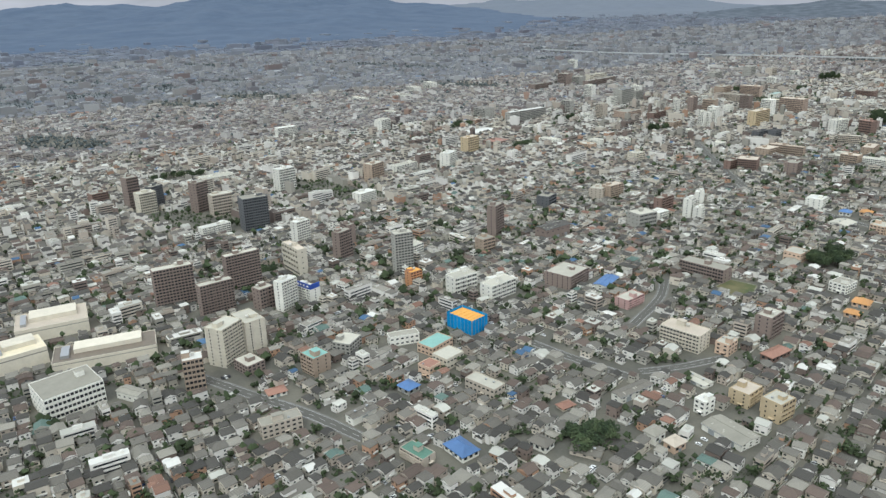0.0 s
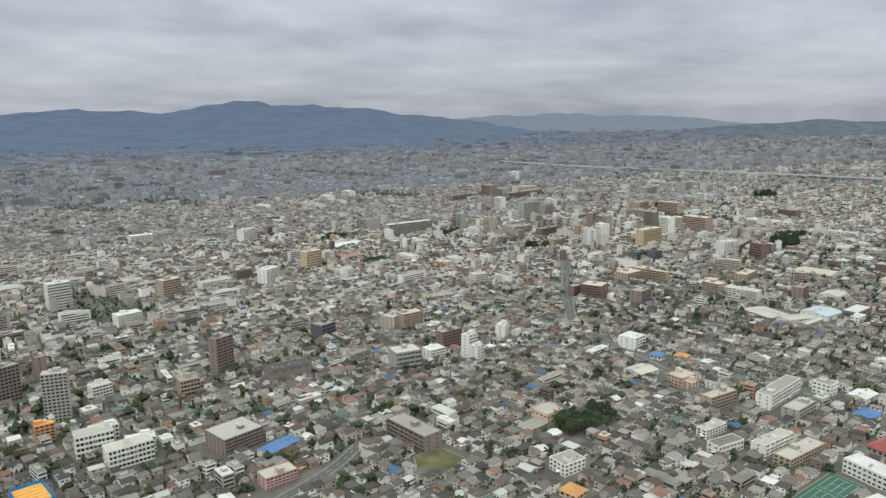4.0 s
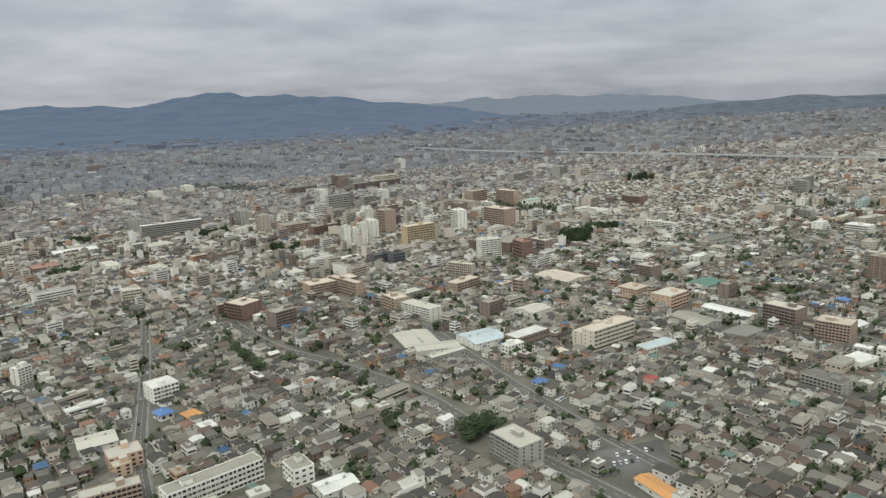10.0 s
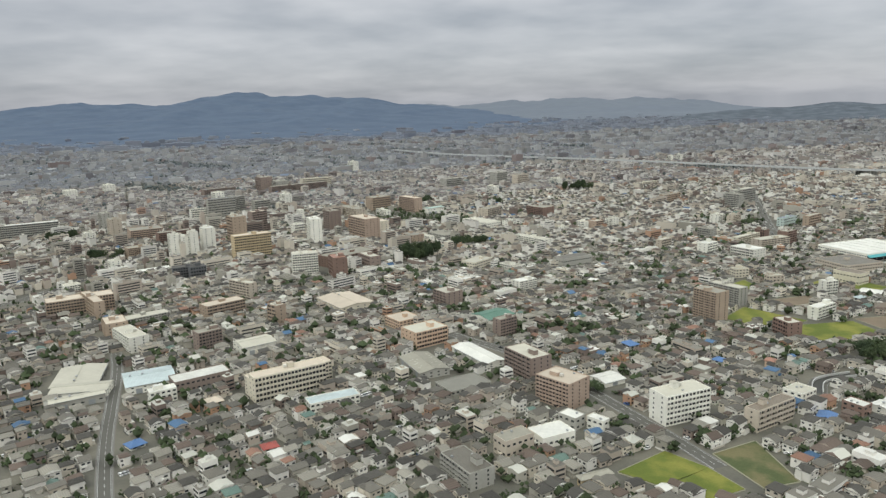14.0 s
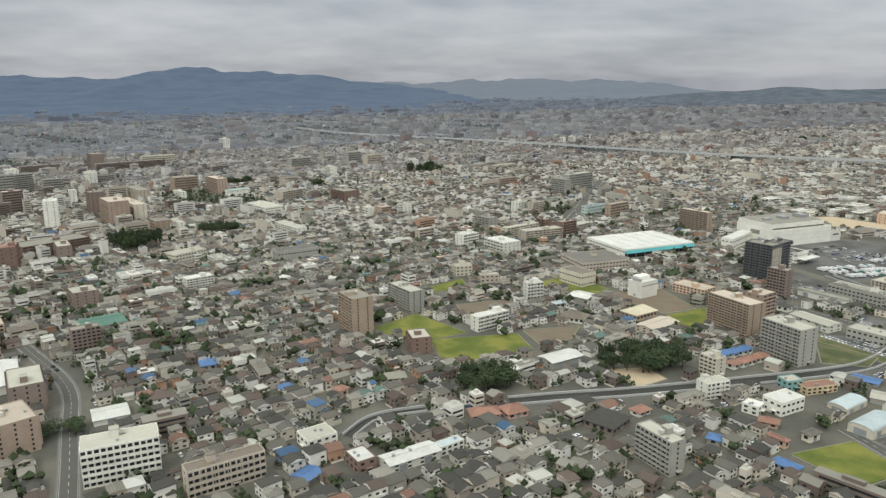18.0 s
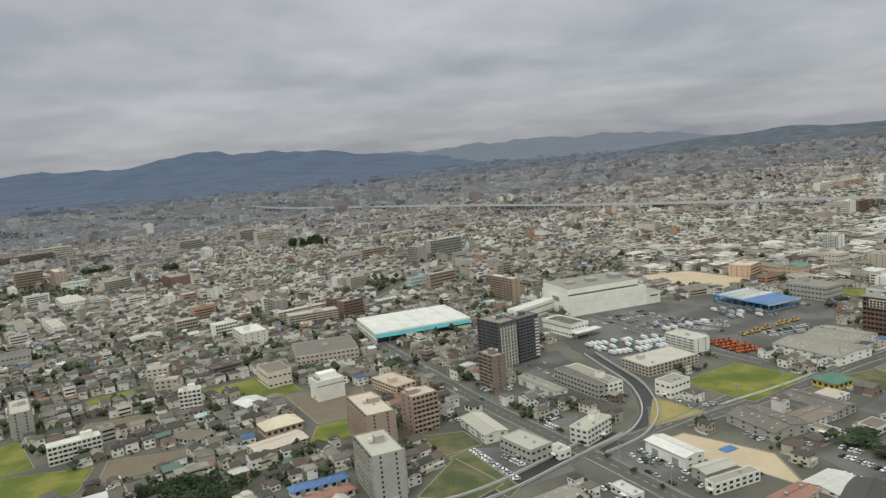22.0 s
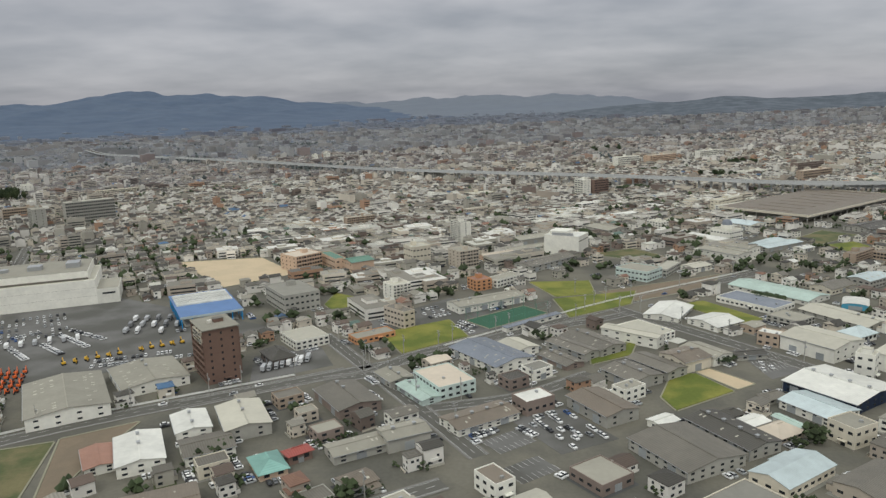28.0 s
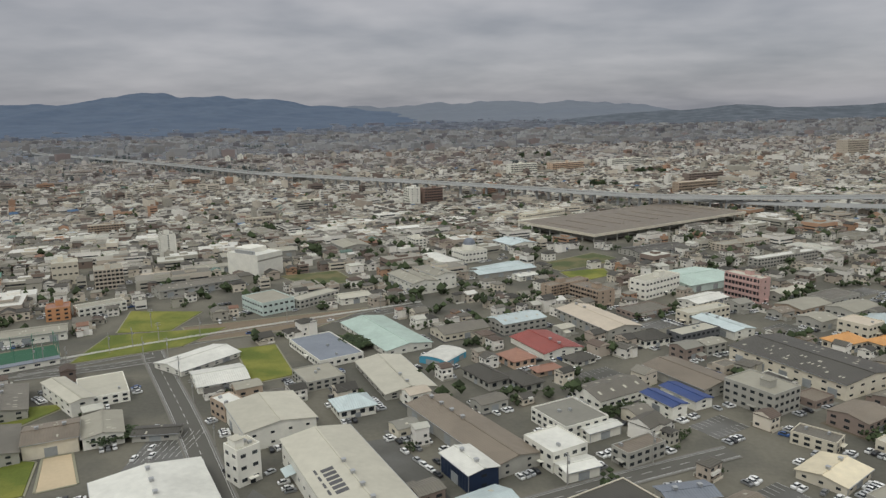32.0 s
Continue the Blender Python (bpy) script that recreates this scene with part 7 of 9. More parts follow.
rows(lorry, ["white", "silver"], (935, 652), (12, 9), (1, -8), 8, 1, 0.1)

# ---- close rows of cars over the lorry yard ----
for x0, y0, x1, y1 in [(843.8, 678.7, 850.9, 686.0), (848.8, 669.4, 861.9, 658.0), (858.4, 672.0, 870.7, 662.3), (858.1, 682.0, 875.1, 669.0), (885.1, 652.1, 912.8, 661.8), (883.7, 656.4, 905.6, 665.3), (859.2, 687.1, 876.6, 676.6), (842.7, 661.1, 852.0, 653.7)]:
    run = math.hypot(x1 - x0, y1 - y0)
    turn = math.atan2(y1 - y0, x1 - x0) + math.pi / 2
    for i in range(int(run / 1.15)):
        if RNG.random() < 0.85:
            LOOSE.append((x0 + (x1 - x0) * i * 1.15 / run, y0 + (y1 - y0) * i * 1.15 / run, turn + RNG.uniform(-0.06, 0.06)))

# ---- netted practice pitch: posts, top wires, the low hut beside it ----
PITCH = [(999.0, 683.7), (1018.9, 700.4), (1011.2, 709.6), (991.3, 692.9)]
POST = material("green_post", (0.10, 0.24, 0.17), 0.5, 0.1, 0.5)


def net_fence(corners, tall, gap, label):
    """Tall posts with two lines of wire round a pitch."""
    cx, cy = sum(p[0] for p in corners) / len(corners), sum(p[1] for p in corners) / len(corners)
    ob = thing("pitch_fence", cx, cy, 0, label, "fence")
    post = None
    for p, q in zip(corners, corners[1:] + corners[:1]):
        n = max(1, round(math.hypot(q[0] - p[0], q[1] - p[1]) / gap))
        for i in range(n):
            c = (p[0] + (q[0] - p[0]) * i / n - cx, p[1] + (q[1] - p[1]) * i / n - cy, 0)
            if post is None:
                post = part("post", Solid().box(-0.07, 0.07, -0.07, 0.07, 0, tall), POST, ob)
                post.location = c
            else:
                repeat(post, c)
        for z in (tall * 0.5, tall - 0.05):
            part("wire", ribbon([(p[0] - cx, p[1] - cy), (q[0] - cx, q[1] - cy)], -0.02, 0.02, z, Solid(), z + 0.04), POST, ob)


net_fence(PITCH, 4.2, 5, "tall green posts and wires round a practice pitch")
net_fence([(876.5, 542.8), (882.1, 549.4), (898.0, 560.0), (904.2, 560.6), (920.7, 537.3), (920.8, 526.2), (907.6, 511.2), (877.2, 514.2)], 3.4, 6, "tall green posts and wires round a sandy sports ground")
ob = thing("clubhouse", 1012.9, 687.9, 40, "long low white hut under a blue-grey roof", "hut")
part("wall", Solid().box(-12, 12, -1.2, 1.2, 0, 1.5), WALL["white"], ob)
part("roof", Solid().box(-12.2, 12.2, -1.4, 1.4, 1.5, 1.64, 0, True), ROOF["bluegrey"], ob)
windows(ob, glazing(Solid(), 24, 2.4, 1.8, 1, 3.2, 1.3, 0.5, "f"))
keep_out(1012.9, 687.9, 26, 4, radians(40))

# ---- bay lines of the asphalt car park ----
s = Solid()
for k in range(4):
    for i in range(9):
        p = Vector((1069.8 + 8.6 * i / 8 - 0.1 * k, 643.2 + 4.2 * i / 8 + 3.1 * k))
        ribbon([(p.x, p.y), (p.x - 0.08, p.y + 2.3)], -0.05, 0.05, 0.036, s)
ob = tagged(new("bay_marking"), "white bay lines painted on asphalt", "bay lines", kind="structure")
part("line", s, PAINT, ob, "", "stuff")

# ---- lines of the sports court ----
c = [Vector(p) for p in ((253.9, 275.9), (273.9, 291.2), (280.0, 281.3), (259.4, 266.3))]
s = Solid()


def on_court(u, v):
    return tuple((c[0] * (1 - u) + c[1] * u) * (1 - v) + (c[3] * (1 - u) + c[2] * u) * v)


for a, b in ((0.06, 0.46), (0.54, 0.94)):
    for u0, v0, u1, v1 in ((a, 0.12, b, 0.12), (a, 0.88, b, 0.88), (a, 0.12, a, 0.88), (b, 0.12, b, 0.88), (a, 0.5, b, 0.5), ((a + b) / 2, 0.3, (a + b) / 2, 0.7), (a, 0.3, b, 0.3), (a, 0.7, b, 0.7)):
        ribbon([on_court(u0, v0), on_court(u1, v1)], -0.07, 0.07, 0.092, s)
ob = tagged(new("court_marking"), "white lines painted on the green sports court", "court lines", kind="structure")
part("line", s, PAINT, ob, "", "stuff")

# ---- white guard rails along the trunk road ----
RAIL = material("white_rail", (0.72, 0.72, 0.68), 0.5, 0.1, 0.6)
for pts in ([(846.9, 576.7), (874.7, 594.2), (902.7, 615.0), (948, 640.7)], [(988.0, 664.1), (1028.3, 697.9), (1051.9, 715.7), (1110.8, 755.1)]):
    ob = tagged(new("guard_rail"), "white steel guard rail beside the trunk road", "guard rail", kind="structure")
    line = smooth(pts)
    for off in (3.55, 4.25):
        part("rail_beam", ribbon(line, off, off + 0.1, 0.3, Solid(), 0.55), RAIL, ob)
        s = Solid()
        for p, q in zip(line, line[1:]):
            n = Vector((p[1] - q[1], q[0] - p[0])).normalized() * (off + 0.05)
            s.box(p[0] + n.x - 0.05, p[0] + n.x + 0.05, p[1] + n.y - 0.05, p[1] + n.y + 0.05, 0, 0.32)
        part("rail_post", s, RAIL, ob, "", "stuff")

# ---- utility poles ----
POLE = material("pole_concrete", (0.36, 0.35, 0.32), 0.8, 0.1, 0.5)
pole_master = None
for width, line in STREETS:
    run = 2.0
    for p, q in zip(line, line[1:]):
        L = math.hypot(q[0] - p[0], q[1] - p[1])
        run += L
        if run < 16 or not (740 < p[0] < 1250 and depth(*p) < 260):
            continue
        run = 0.0
        a = math.atan2(q[1] - p[1], q[0] - p[0])
        x, y = p[0] - math.sin(a) * (width / 2 + 0.4), p[1] + math.cos(a) * (width / 2 + 0.4)
        if pole_master is None:
            ob = pole_master = thing("utility_pole", x, y, math.degrees(a), "tall grey concrete utility pole beside the street", "utility pole", "utility poles")
            part("pole", Solid().box(-0.09, 0.09, -0.09, 0.09, 0, 3.2, 0, True).box(-0.07, 0.07, -0.07, 0.07, 3.2, 6.0, 0, True), POLE, ob)
            arm = part("crossarm", Solid().box(-0.05, 0.05, -0.7, 0.7, -0.05, 0.05, 0, True), METAL, ob)
            arm.location = (0, 0, 5.7)
            repeat(arm, (0, 0, 5.2))
            part("transformer", Solid().box(0.09, 0.4, -0.16, 0.16, 4.0, 4.6, 0, True), METAL, ob)
        else:
            copy_thing(pole_master, pose(x, y, 0, 0, 0, math.degrees(a)))

# ---- elevated expressway ----
DECK = material("expressway_concrete", (0.52, 0.53, 0.53), 0.8, 0.12, 2.0, spots=0.05)


def expressway(pts, z, width, label):
    line = smooth(pts, 8)
    ob = tagged(new("expressway"), label, "expressway", kind="structure")
    h = width / 2
    part("deck", ribbon(line, -h, h, z - 0.9, Solid(), z), DECK, ob)
    part("carriageway", ribbon(line, -h + 0.3, h - 0.3, z + 0.01, Solid()), ASPHALT, ob)
    for sgn in (-1, 1):
        part("parapet", ribbon(line, sgn * (h - 0.25), sgn * h, z, Solid(), z + 0.8), DECK, ob)
    pier = None
    for p, q in zip(line, line[1:]):
        L = math.hypot(q[0] - p[0], q[1] - p[1])
        a = math.atan2(q[1] - p[1], q[0] - p[0])
        keep_out((p[0] + q[0]) / 2, (p[1] + q[1]) / 2, L, width * 1.2, a)
        n = max(1, int(L / 34))
        for i in range(n):
            m = Matrix.Translation((p[0] + (q[0] - p[0]) * i / n, p[1] + (q[1] - p[1]) * i / n, 0)) @ Matrix.Rotation(a, 4, "Z")
            if pier is None:
                pier = part("pier", Solid().box(-0.6, 0.6, -0.8, 0.8, 0, z - 1.7).box(-0.7, 0.7, -h * 0.9, h * 0.9, z - 1.7, z - 0.9, 0, True), DECK, ob)
                pier.matrix_basis = m
            else:
                repeat(pier, (0, 0, 0)).matrix_basis = m


expressway([(285, 1740), (395, 1590), (500, 1500), (605, 1425), (727, 1329), (831, 1238), (910, 1172), (1010, 1112), (1070, 1080), (1145, 1032), (1203, 990), (1255, 973), (1350, 970), (1560, 982), (1800, 1008)], 9.0, 9.0, "long pale elevated expressway on concrete piers")
expressway([(1190, 1030), (1290, 965), (1420, 945), (1700, 950)], 6.0, 7.0, "pale concrete slip road on piers")

# ---- trees ----
BARK = material("bark", (0.09, 0.07, 0.05), 0.95, 0.3, 0.3, bump=0.03)
LEAF = [material("leaf_dark", (0.036, 0.055, 0.027), 0.8, 0.5, 0.5, island=0.9, second=(0.05, 0.07, 0.032), spots=0.3),
        material("leaf_mid", (0.055, 0.08, 0.036), 0.8, 0.5, 0.5, island=0.9, second=(0.072, 0.092, 0.042), spots=0.3)]


def clump_cloud(n, seed, flat=0.8):
    """A crown of many small leafy tufts with gaps, not a ball."""
    g = np.random.default_rng(seed)
    lobes = g.normal(0, 0.42, (9, 3)) * (1, 1, 0.6)
    size = g.uniform(0.35, 0.62, 9)
    which = g.integers(0, 9, n)
    dirn = g.normal(0, 1, (n, 3))
    dirn /= np.linalg.norm(dirn, axis=1)[:, None]
    c = lobes[which] + dirn * (size[which] * g.uniform(0.75, 1.12, n))[:, None]
    c[:, 2] = c[:, 2] * flat
    r = g.uniform(0.06, 0.13, n)
    octa = np.array([(1, 0, 0), (-1, 0, 0), (0, 1, 0), (0, -1, 0), (0, 0, 1), (0, 0, -1)], float)
    v = c[:, None] + octa[None] * r[:, None, None] * g.uniform(0.6, 1.4, (n, 6, 1))
    return v


OCTA_T = [(0, 2, 4), (2, 1, 4), (1, 3, 4), (3, 0, 4), (2, 0, 5), (1, 2, 5), (3, 1, 5), (0, 3, 5)]
CROWNS = []
for k in range(5):
    b = Batch()
    b.add(clump_cloud(340, 40 + k), [], OCTA_T, [], np.zeros((340, 8), int))
    ob = b.link("crown", [LEAF[k % 2]])
    CROWNS.append(ob.data)
    bpy.data.objects.remove(ob)
s = Solid()
for i in range(6):
    p, q = 2 * math.pi * i / 6, 2 * math.pi * (i + 1) / 6
    s.face([(0.09 * math.cos(p), 0.09 * math.sin(p), 0), (0.09 * math.cos(q), 0.09 * math.sin(q), 0), (0.04 * math.cos(q), 0.04 * math.sin(q), 1), (0.04 * math.cos(p), 0.04 * math.sin(p), 1)])
    s.face([(0.04 * math.cos(p), 0.04 * math.sin(p), 0.6), (0.04 * math.cos(q), 0.04 * math.sin(q), 0.6), (0.4 * math.cos(p), 0.4 * math.sin(p), 1.05)])
tr = mesh_object("trunk", s.v, s.f, BARK)
TRUNK = tr.data
bpy.data.objects.remove(tr)


def tree(x, y, size, tall, group=""):
    """A tapered trunk with limbs under an uneven crown."""
    z = float(height(x, y))
    ob = tagged(new("tree"), "dark green broadleaf tree with an uneven crown", "tree", group)
    ob.location = (x, y, z)
    t = new("trunk", TRUNK)
    t.parent, t.scale = ob, (size * 0.8, size * 0.8, tall * 0.62)
    c = new("crown", CROWNS[RNG.randrange(5)])
    c.parent, c.location, c.scale = ob, (0, 0, tall * 0.58), (size, size, tall * 0.5)
    c.rotation_euler = (0, 0, RNG.uniform(0, 6.28))


def grove(cx, cy, rx, ry, a, n, tall):
    for _ in range(n):
        r, p = math.sqrt(RNG.random()), RNG.uniform(0, 6.28)
        u, v = turned(rx * r * math.cos(p), ry * r * math.sin(p), radians(a))
        tree(cx + u, cy + v, RNG.uniform(2.4, 3.8), tall * RNG.uniform(0.85, 1.3), "trees of a grove")
    keep_out(cx, cy, rx * 1.9, ry * 1.9, radians(a))


grove(199, 331, 13, 8, 40, 18, 6.2)
grove(363, 385, 7, 6, 30, 11, 5.8)
grove(646, 507, 9, 6, 30, 15, 5.8)
grove(700, 527, 17, 9, 10, 24, 6.0)
grove(448, 692, 14, 9, 30, 20, 11.5)
grove(478, 742, 14, 7, 20, 18, 6.5)
grove(585, 1052, 24, 10, 20, 15, 12.0)
grove(871, 549, 6, 4, 40, 5, 2.6)
grove(876, 536, 3, 7, 30, 6, 2.6)
grove(903, 568, 3, 2, 30, 3, 2.6)
grove(913, 556, 9, 2, -56, 5, 2.2)
grove(47, 190, 10, 6, 40, 11, 4.0)
grove(-84, 347, 9, 6, 30, 9, 4.5)
grove(-194, 565, 22, 9, 20, 11, 6.0)
grove(320, 300, 7, 4, 40, 6, 3.5)
grove(528, 470, 9, 3, 35, 7, 3.0)
grove(1096, 713, 9, 1.2, -57, 6, 2.4)
grove(1062, 652, 4, 2, 30, 3, 2.2)
grove(262, 470, 3, 28, 35, 11, 3.2)
grove(231, 703, 11, 6, 30, 9, 7.5)
grove(37, 760, 16, 6, 30, 10, 6.5)
grove(120, 700, 5, 3, 30, 4, 5.0)
grove(150, 772, 13, 5, 30, 9, 8.0)
grove(91, 650, 16, 4, 35, 8, 5.0)
grove(422, 962, 10, 5, 30, 7, 8.5)
grove(498, 950, 7, 5, 30, 5, 8.0)
grove(1111, 1032, 14, 4, -10, 8, 4.5)
grove(1203, 1113, 17, 5, -10, 9, 6.5)
grove(1148, 1167, 16, 4, -10, 7, 5.0)
grove(1157, 1444, 26, 8, 0, 12, 10.0)
grove(1263, 1223, 15, 5, -10, 8, 7.0)
grove(940, 996, 8, 4, -10, 6, 4.2)
grove(1011, 901, 3, 2, -10, 3, 4.0)
for i in range(14):
    tree(745 + i * 5.2 + 3.6, 646 - i * 9.1, 0.9, 1.8, "street trees")

# ---- hills ----
def hill_sheet(name, xs, n, foot, crest_y, crest, label, mat, seed):
    """A range: from its foot line up to a crest, with spurs and gullies."""
    v, faces = [], []
    for i, x in enumerate(xs):
        f, c = foot(x), crest(x)
        for j in range(n + 1):
            s = j / n
            y = f + (crest_y - f) * s
            k = min(1.0, s)
            z = c * k ** 1.5 + (noise.fractal(Vector((x / 420, y / 420, seed)), 0.9, 2.1, 5) * 0.32 * c * k * (1.25 - k) + 6 * noise.noise(Vector((x / 90, y / 90, seed))) * k)
            v.append((x, y, float(height(x, y)) - 1.5 + max(z, 0)))
    for i in range(len(xs) - 1):
        for j in range(n):
            a = i * (n + 1) + j
            faces.append((a, a + n + 1, a + n + 2, a + 1))
    ob = mesh_object(name, v, faces, mat, smooth=True)
    return tagged(ob, label, "hills", kind="structure")


def bell(x, c, w):
    return math.exp(-((x - c) / w) ** 2)


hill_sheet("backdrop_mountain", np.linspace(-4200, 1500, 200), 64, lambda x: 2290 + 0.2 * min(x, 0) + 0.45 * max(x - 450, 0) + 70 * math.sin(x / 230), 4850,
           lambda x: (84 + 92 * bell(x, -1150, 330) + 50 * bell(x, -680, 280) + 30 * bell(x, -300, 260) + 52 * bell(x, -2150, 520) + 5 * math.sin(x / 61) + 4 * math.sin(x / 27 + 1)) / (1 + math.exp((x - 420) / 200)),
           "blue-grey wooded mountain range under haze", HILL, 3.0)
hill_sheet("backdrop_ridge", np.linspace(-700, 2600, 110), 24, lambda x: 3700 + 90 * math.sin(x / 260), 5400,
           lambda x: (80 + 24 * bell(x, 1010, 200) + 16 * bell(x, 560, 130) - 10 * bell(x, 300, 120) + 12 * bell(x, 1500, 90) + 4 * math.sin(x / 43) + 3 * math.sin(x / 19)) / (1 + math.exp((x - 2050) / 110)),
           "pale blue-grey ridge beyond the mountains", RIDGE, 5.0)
# The bluish tones of this wood have the haze painted in.
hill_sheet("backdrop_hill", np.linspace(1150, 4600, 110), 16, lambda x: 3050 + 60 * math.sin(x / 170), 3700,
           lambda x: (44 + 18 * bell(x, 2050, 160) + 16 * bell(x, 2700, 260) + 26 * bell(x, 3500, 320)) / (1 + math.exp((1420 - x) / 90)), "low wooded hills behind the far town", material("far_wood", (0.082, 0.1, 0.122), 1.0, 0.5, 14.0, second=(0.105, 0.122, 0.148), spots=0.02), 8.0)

# ---- town filler ----
rng = np.random.default_rng(7)
def is_free(x, y, margin):
    free = np.ones(len(x), bool)
    for cx, cy, hw, hd, a in KEEP_OUT:
        dx, dy = x - cx, y - cy
        near = (np.abs(dx) + np.abs(dy)) < (hw + hd + 8) * 1.5
        u, v = turned(dx[near], dy[near], -a)
        free[near] &= ~((np.abs(u) < hw + margin) & (np.abs(v) < hd + margin))
    for poly in POLYS:
        px, py = np.array(poly).T
        near = np.flatnonzero((x > px.min() - 4) & (x < px.max() + 4) & (y > py.min() - 4) & (y < py.max() + 4))
        inside = np.zeros(len(near), bool)
        close = np.zeros(len(near), bool)
        for k in range(len(poly)):
            x0, y0, x1, y1 = px[k], py[k], px[k - 1], py[k - 1]
            X, Y = x[near], y[near]
            hit = (y0 > Y) != (y1 > Y)
            inside ^= hit & (X < (x1 - x0) * (Y - y0) / (y1 - y0 + 1e-9) + x0)
            q = np.clip(((X - x0) * (x1 - x0) + (Y - y0) * (y1 - y0)) / ((x1 - x0) ** 2 + (y1 - y0) ** 2 + 1e-9), 0, 1)
            close |= np.hypot(X - x0 - q * (x1 - x0), Y - y0 - q * (y1 - y0)) < margin + 0.8
        free[near] &= ~(inside | close)
    return free


DISTRICTS = [(rng.uniform(-2500, 4500), rng.uniform(150, 5000), rng.normal(0.66, 0.10)) for _ in range(420)]
DX, DY, DA = (np.array(c) for c in zip(*DISTRICTS))


def lattice(near, far, row, step, road, cross):
    """Plots in two rows back to back between lanes, turned as their district is."""
    xs, ys, aa = [], [], []
    for i in range(len(DX)):
        r = 420
        us = np.arange(-r, r, step)
        vs = np.arange(-r, r, row * 2 + road)
        u, v = np.meshgrid(us, np.sort(np.concatenate([vs, vs + row])))
        u = u + rng.normal(0, step * 0.08, u.shape)
        u = u + np.floor(u / cross) * road
        x, y = turned(u.ravel(), v.ravel(), DA[i])
        x, y = x + DX[i], y + DY[i]
        dd = depth(x, y)
        ok = (dd > near) & (dd < far) & (x > -0.68 * y - 60) & (x < 1240 + 0.72 * (y - 420))
        x, y = x[ok], y[ok]
        if not len(x):
            continue
        best = np.argmin((x[:, None] - DX) ** 2 + (y[:, None] - DY) ** 2, 1)
        own = best == i
        xs.append(x[own]), ys.append(y[own]), aa.append(np.full(own.sum(), DA[i]))
    return np.concatenate(xs), np.concatenate(ys), np.concatenate(aa)


ROOF_ODDS = [0.32, 0.28, 0.165, 0.155, 0.022, 0.01, 0.03, 0.01, 0.008]
FAR_WALLS = [0.45, 0.24, 0.13, 0.12, 0.045, 0.015]
FAR_ODDS = [0.46, 0.29, 0.06, 0.12, 0.012, 0.012, 0.033, 0.008, 0.005]
WALL_ODDS = [0.43, 0.22, 0.135, 0.11, 0.065, 0.04]


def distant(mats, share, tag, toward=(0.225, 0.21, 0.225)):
    """The palette of the far town: haze mixed into the base colours, paler, flatter tones."""
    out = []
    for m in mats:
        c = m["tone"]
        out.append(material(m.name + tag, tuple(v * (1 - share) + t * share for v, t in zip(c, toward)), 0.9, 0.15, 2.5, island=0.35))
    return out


TOWN = WALLS + ROOFS + [GLASS]
NW = len(WALLS)
NG = len(TOWN) - 1
# Second and third greens have haze painted in: paler and bluer with distance.
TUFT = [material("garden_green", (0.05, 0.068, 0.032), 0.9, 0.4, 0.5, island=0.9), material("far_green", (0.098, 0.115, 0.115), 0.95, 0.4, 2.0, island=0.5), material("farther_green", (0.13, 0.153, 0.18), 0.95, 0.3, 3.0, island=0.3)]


def tufts(b, x, y, z, size, n):
    """Shrubs and small trees: a few ragged tufts each."""
    k = len(x)
    for _ in range(n):
        c = np.stack([x + rng.normal(0, 0.42, k) * size, y + rng.normal(0, 0.42, k) * size, z + size * rng.uniform(0.35, 1.15, k)], -1)
        octa = np.array([(1, 0, 0), (-1, 0, 0), (0, 1, 0), (0, -1, 0), (0, 0, 1), (0, 0, -1)], float)
        v = c[:, None] + octa[None] * (size * rng.uniform(0.3, 0.6, k) * (1.0 if n < 5 else 0.78 if n < 10 else 0.52))[:, None, None] * rng.uniform(0.8, 1.25, (k, 6, 1))
        b.add(v, [], OCTA_T, [], np.zeros((k, 8), int))


def cottages(b, x, y, z, w, d, h, a, wall, roof):
    """Plain gabled houses for the distance."""
    one = np.ones(len(x))
    W, D = w / 2, d / 2
    pts = [(-W, -D, 0), (W, -D, 0), (W, D, 0), (-W, D, 0), (-W, -D, h), (W, -D, h), (W, D, h), (-W, D, h), (-W, 0, h + d * 0.22), (W, 0, h + d * 0.22)]
    loc = np.stack([np.stack([p[0] * one, p[1] * one, p[2] * one], -1) for p in pts], 1)
    b.add(placed(loc, x, y, z, a), [(0, 1, 5, 4), (1, 2, 6, 5), (2, 3, 7, 6), (3, 0, 4, 7), (4, 5, 9, 8), (6, 7, 8, 9)], [(5, 6, 9), (7, 4, 8)], np.stack([wall] * 4 + [roof] * 2, 1), np.stack([wall] * 2, 1))


def panes(b, x, y, z, w, d, h, a, k):
    """Dark window panes on all four walls of a batch of houses."""
    n = len(x)
    for side in range(4):
        run, off = (w, d) if side % 2 == 0 else (d, w)
        for f in (0, 1):
            for i in range(k):
                u = (i + 0.5 + rng.uniform(-0.15, 0.15, n)) / k * run - run / 2
                t = a + side * np.pi / 2
                px, py = turned(u, -off / 2 - 0.005, t)
                ww = np.minimum(run / k * 0.5, rng.uniform(0.5, 1.1, n))
                ok = (rng.random(n) < 0.75) & (h > 1.0 + f * 1.3)
                q = ok.sum()
                loc = np.stack([ww[ok][:, None] / 2 * np.array([-1, 1, 1, -1]), np.full((q, 4), -0.03), np.broadcast_to(np.array([0, 0, 0.55, 0.55]), (q, 4))], -1)
                b.add(placed(loc, (x + px)[ok], (y + py)[ok], (z + 0.5 + f * 1.32)[ok], t[ok]), [(0, 1, 2, 3)], [], np.full((q, 1), NG), [])


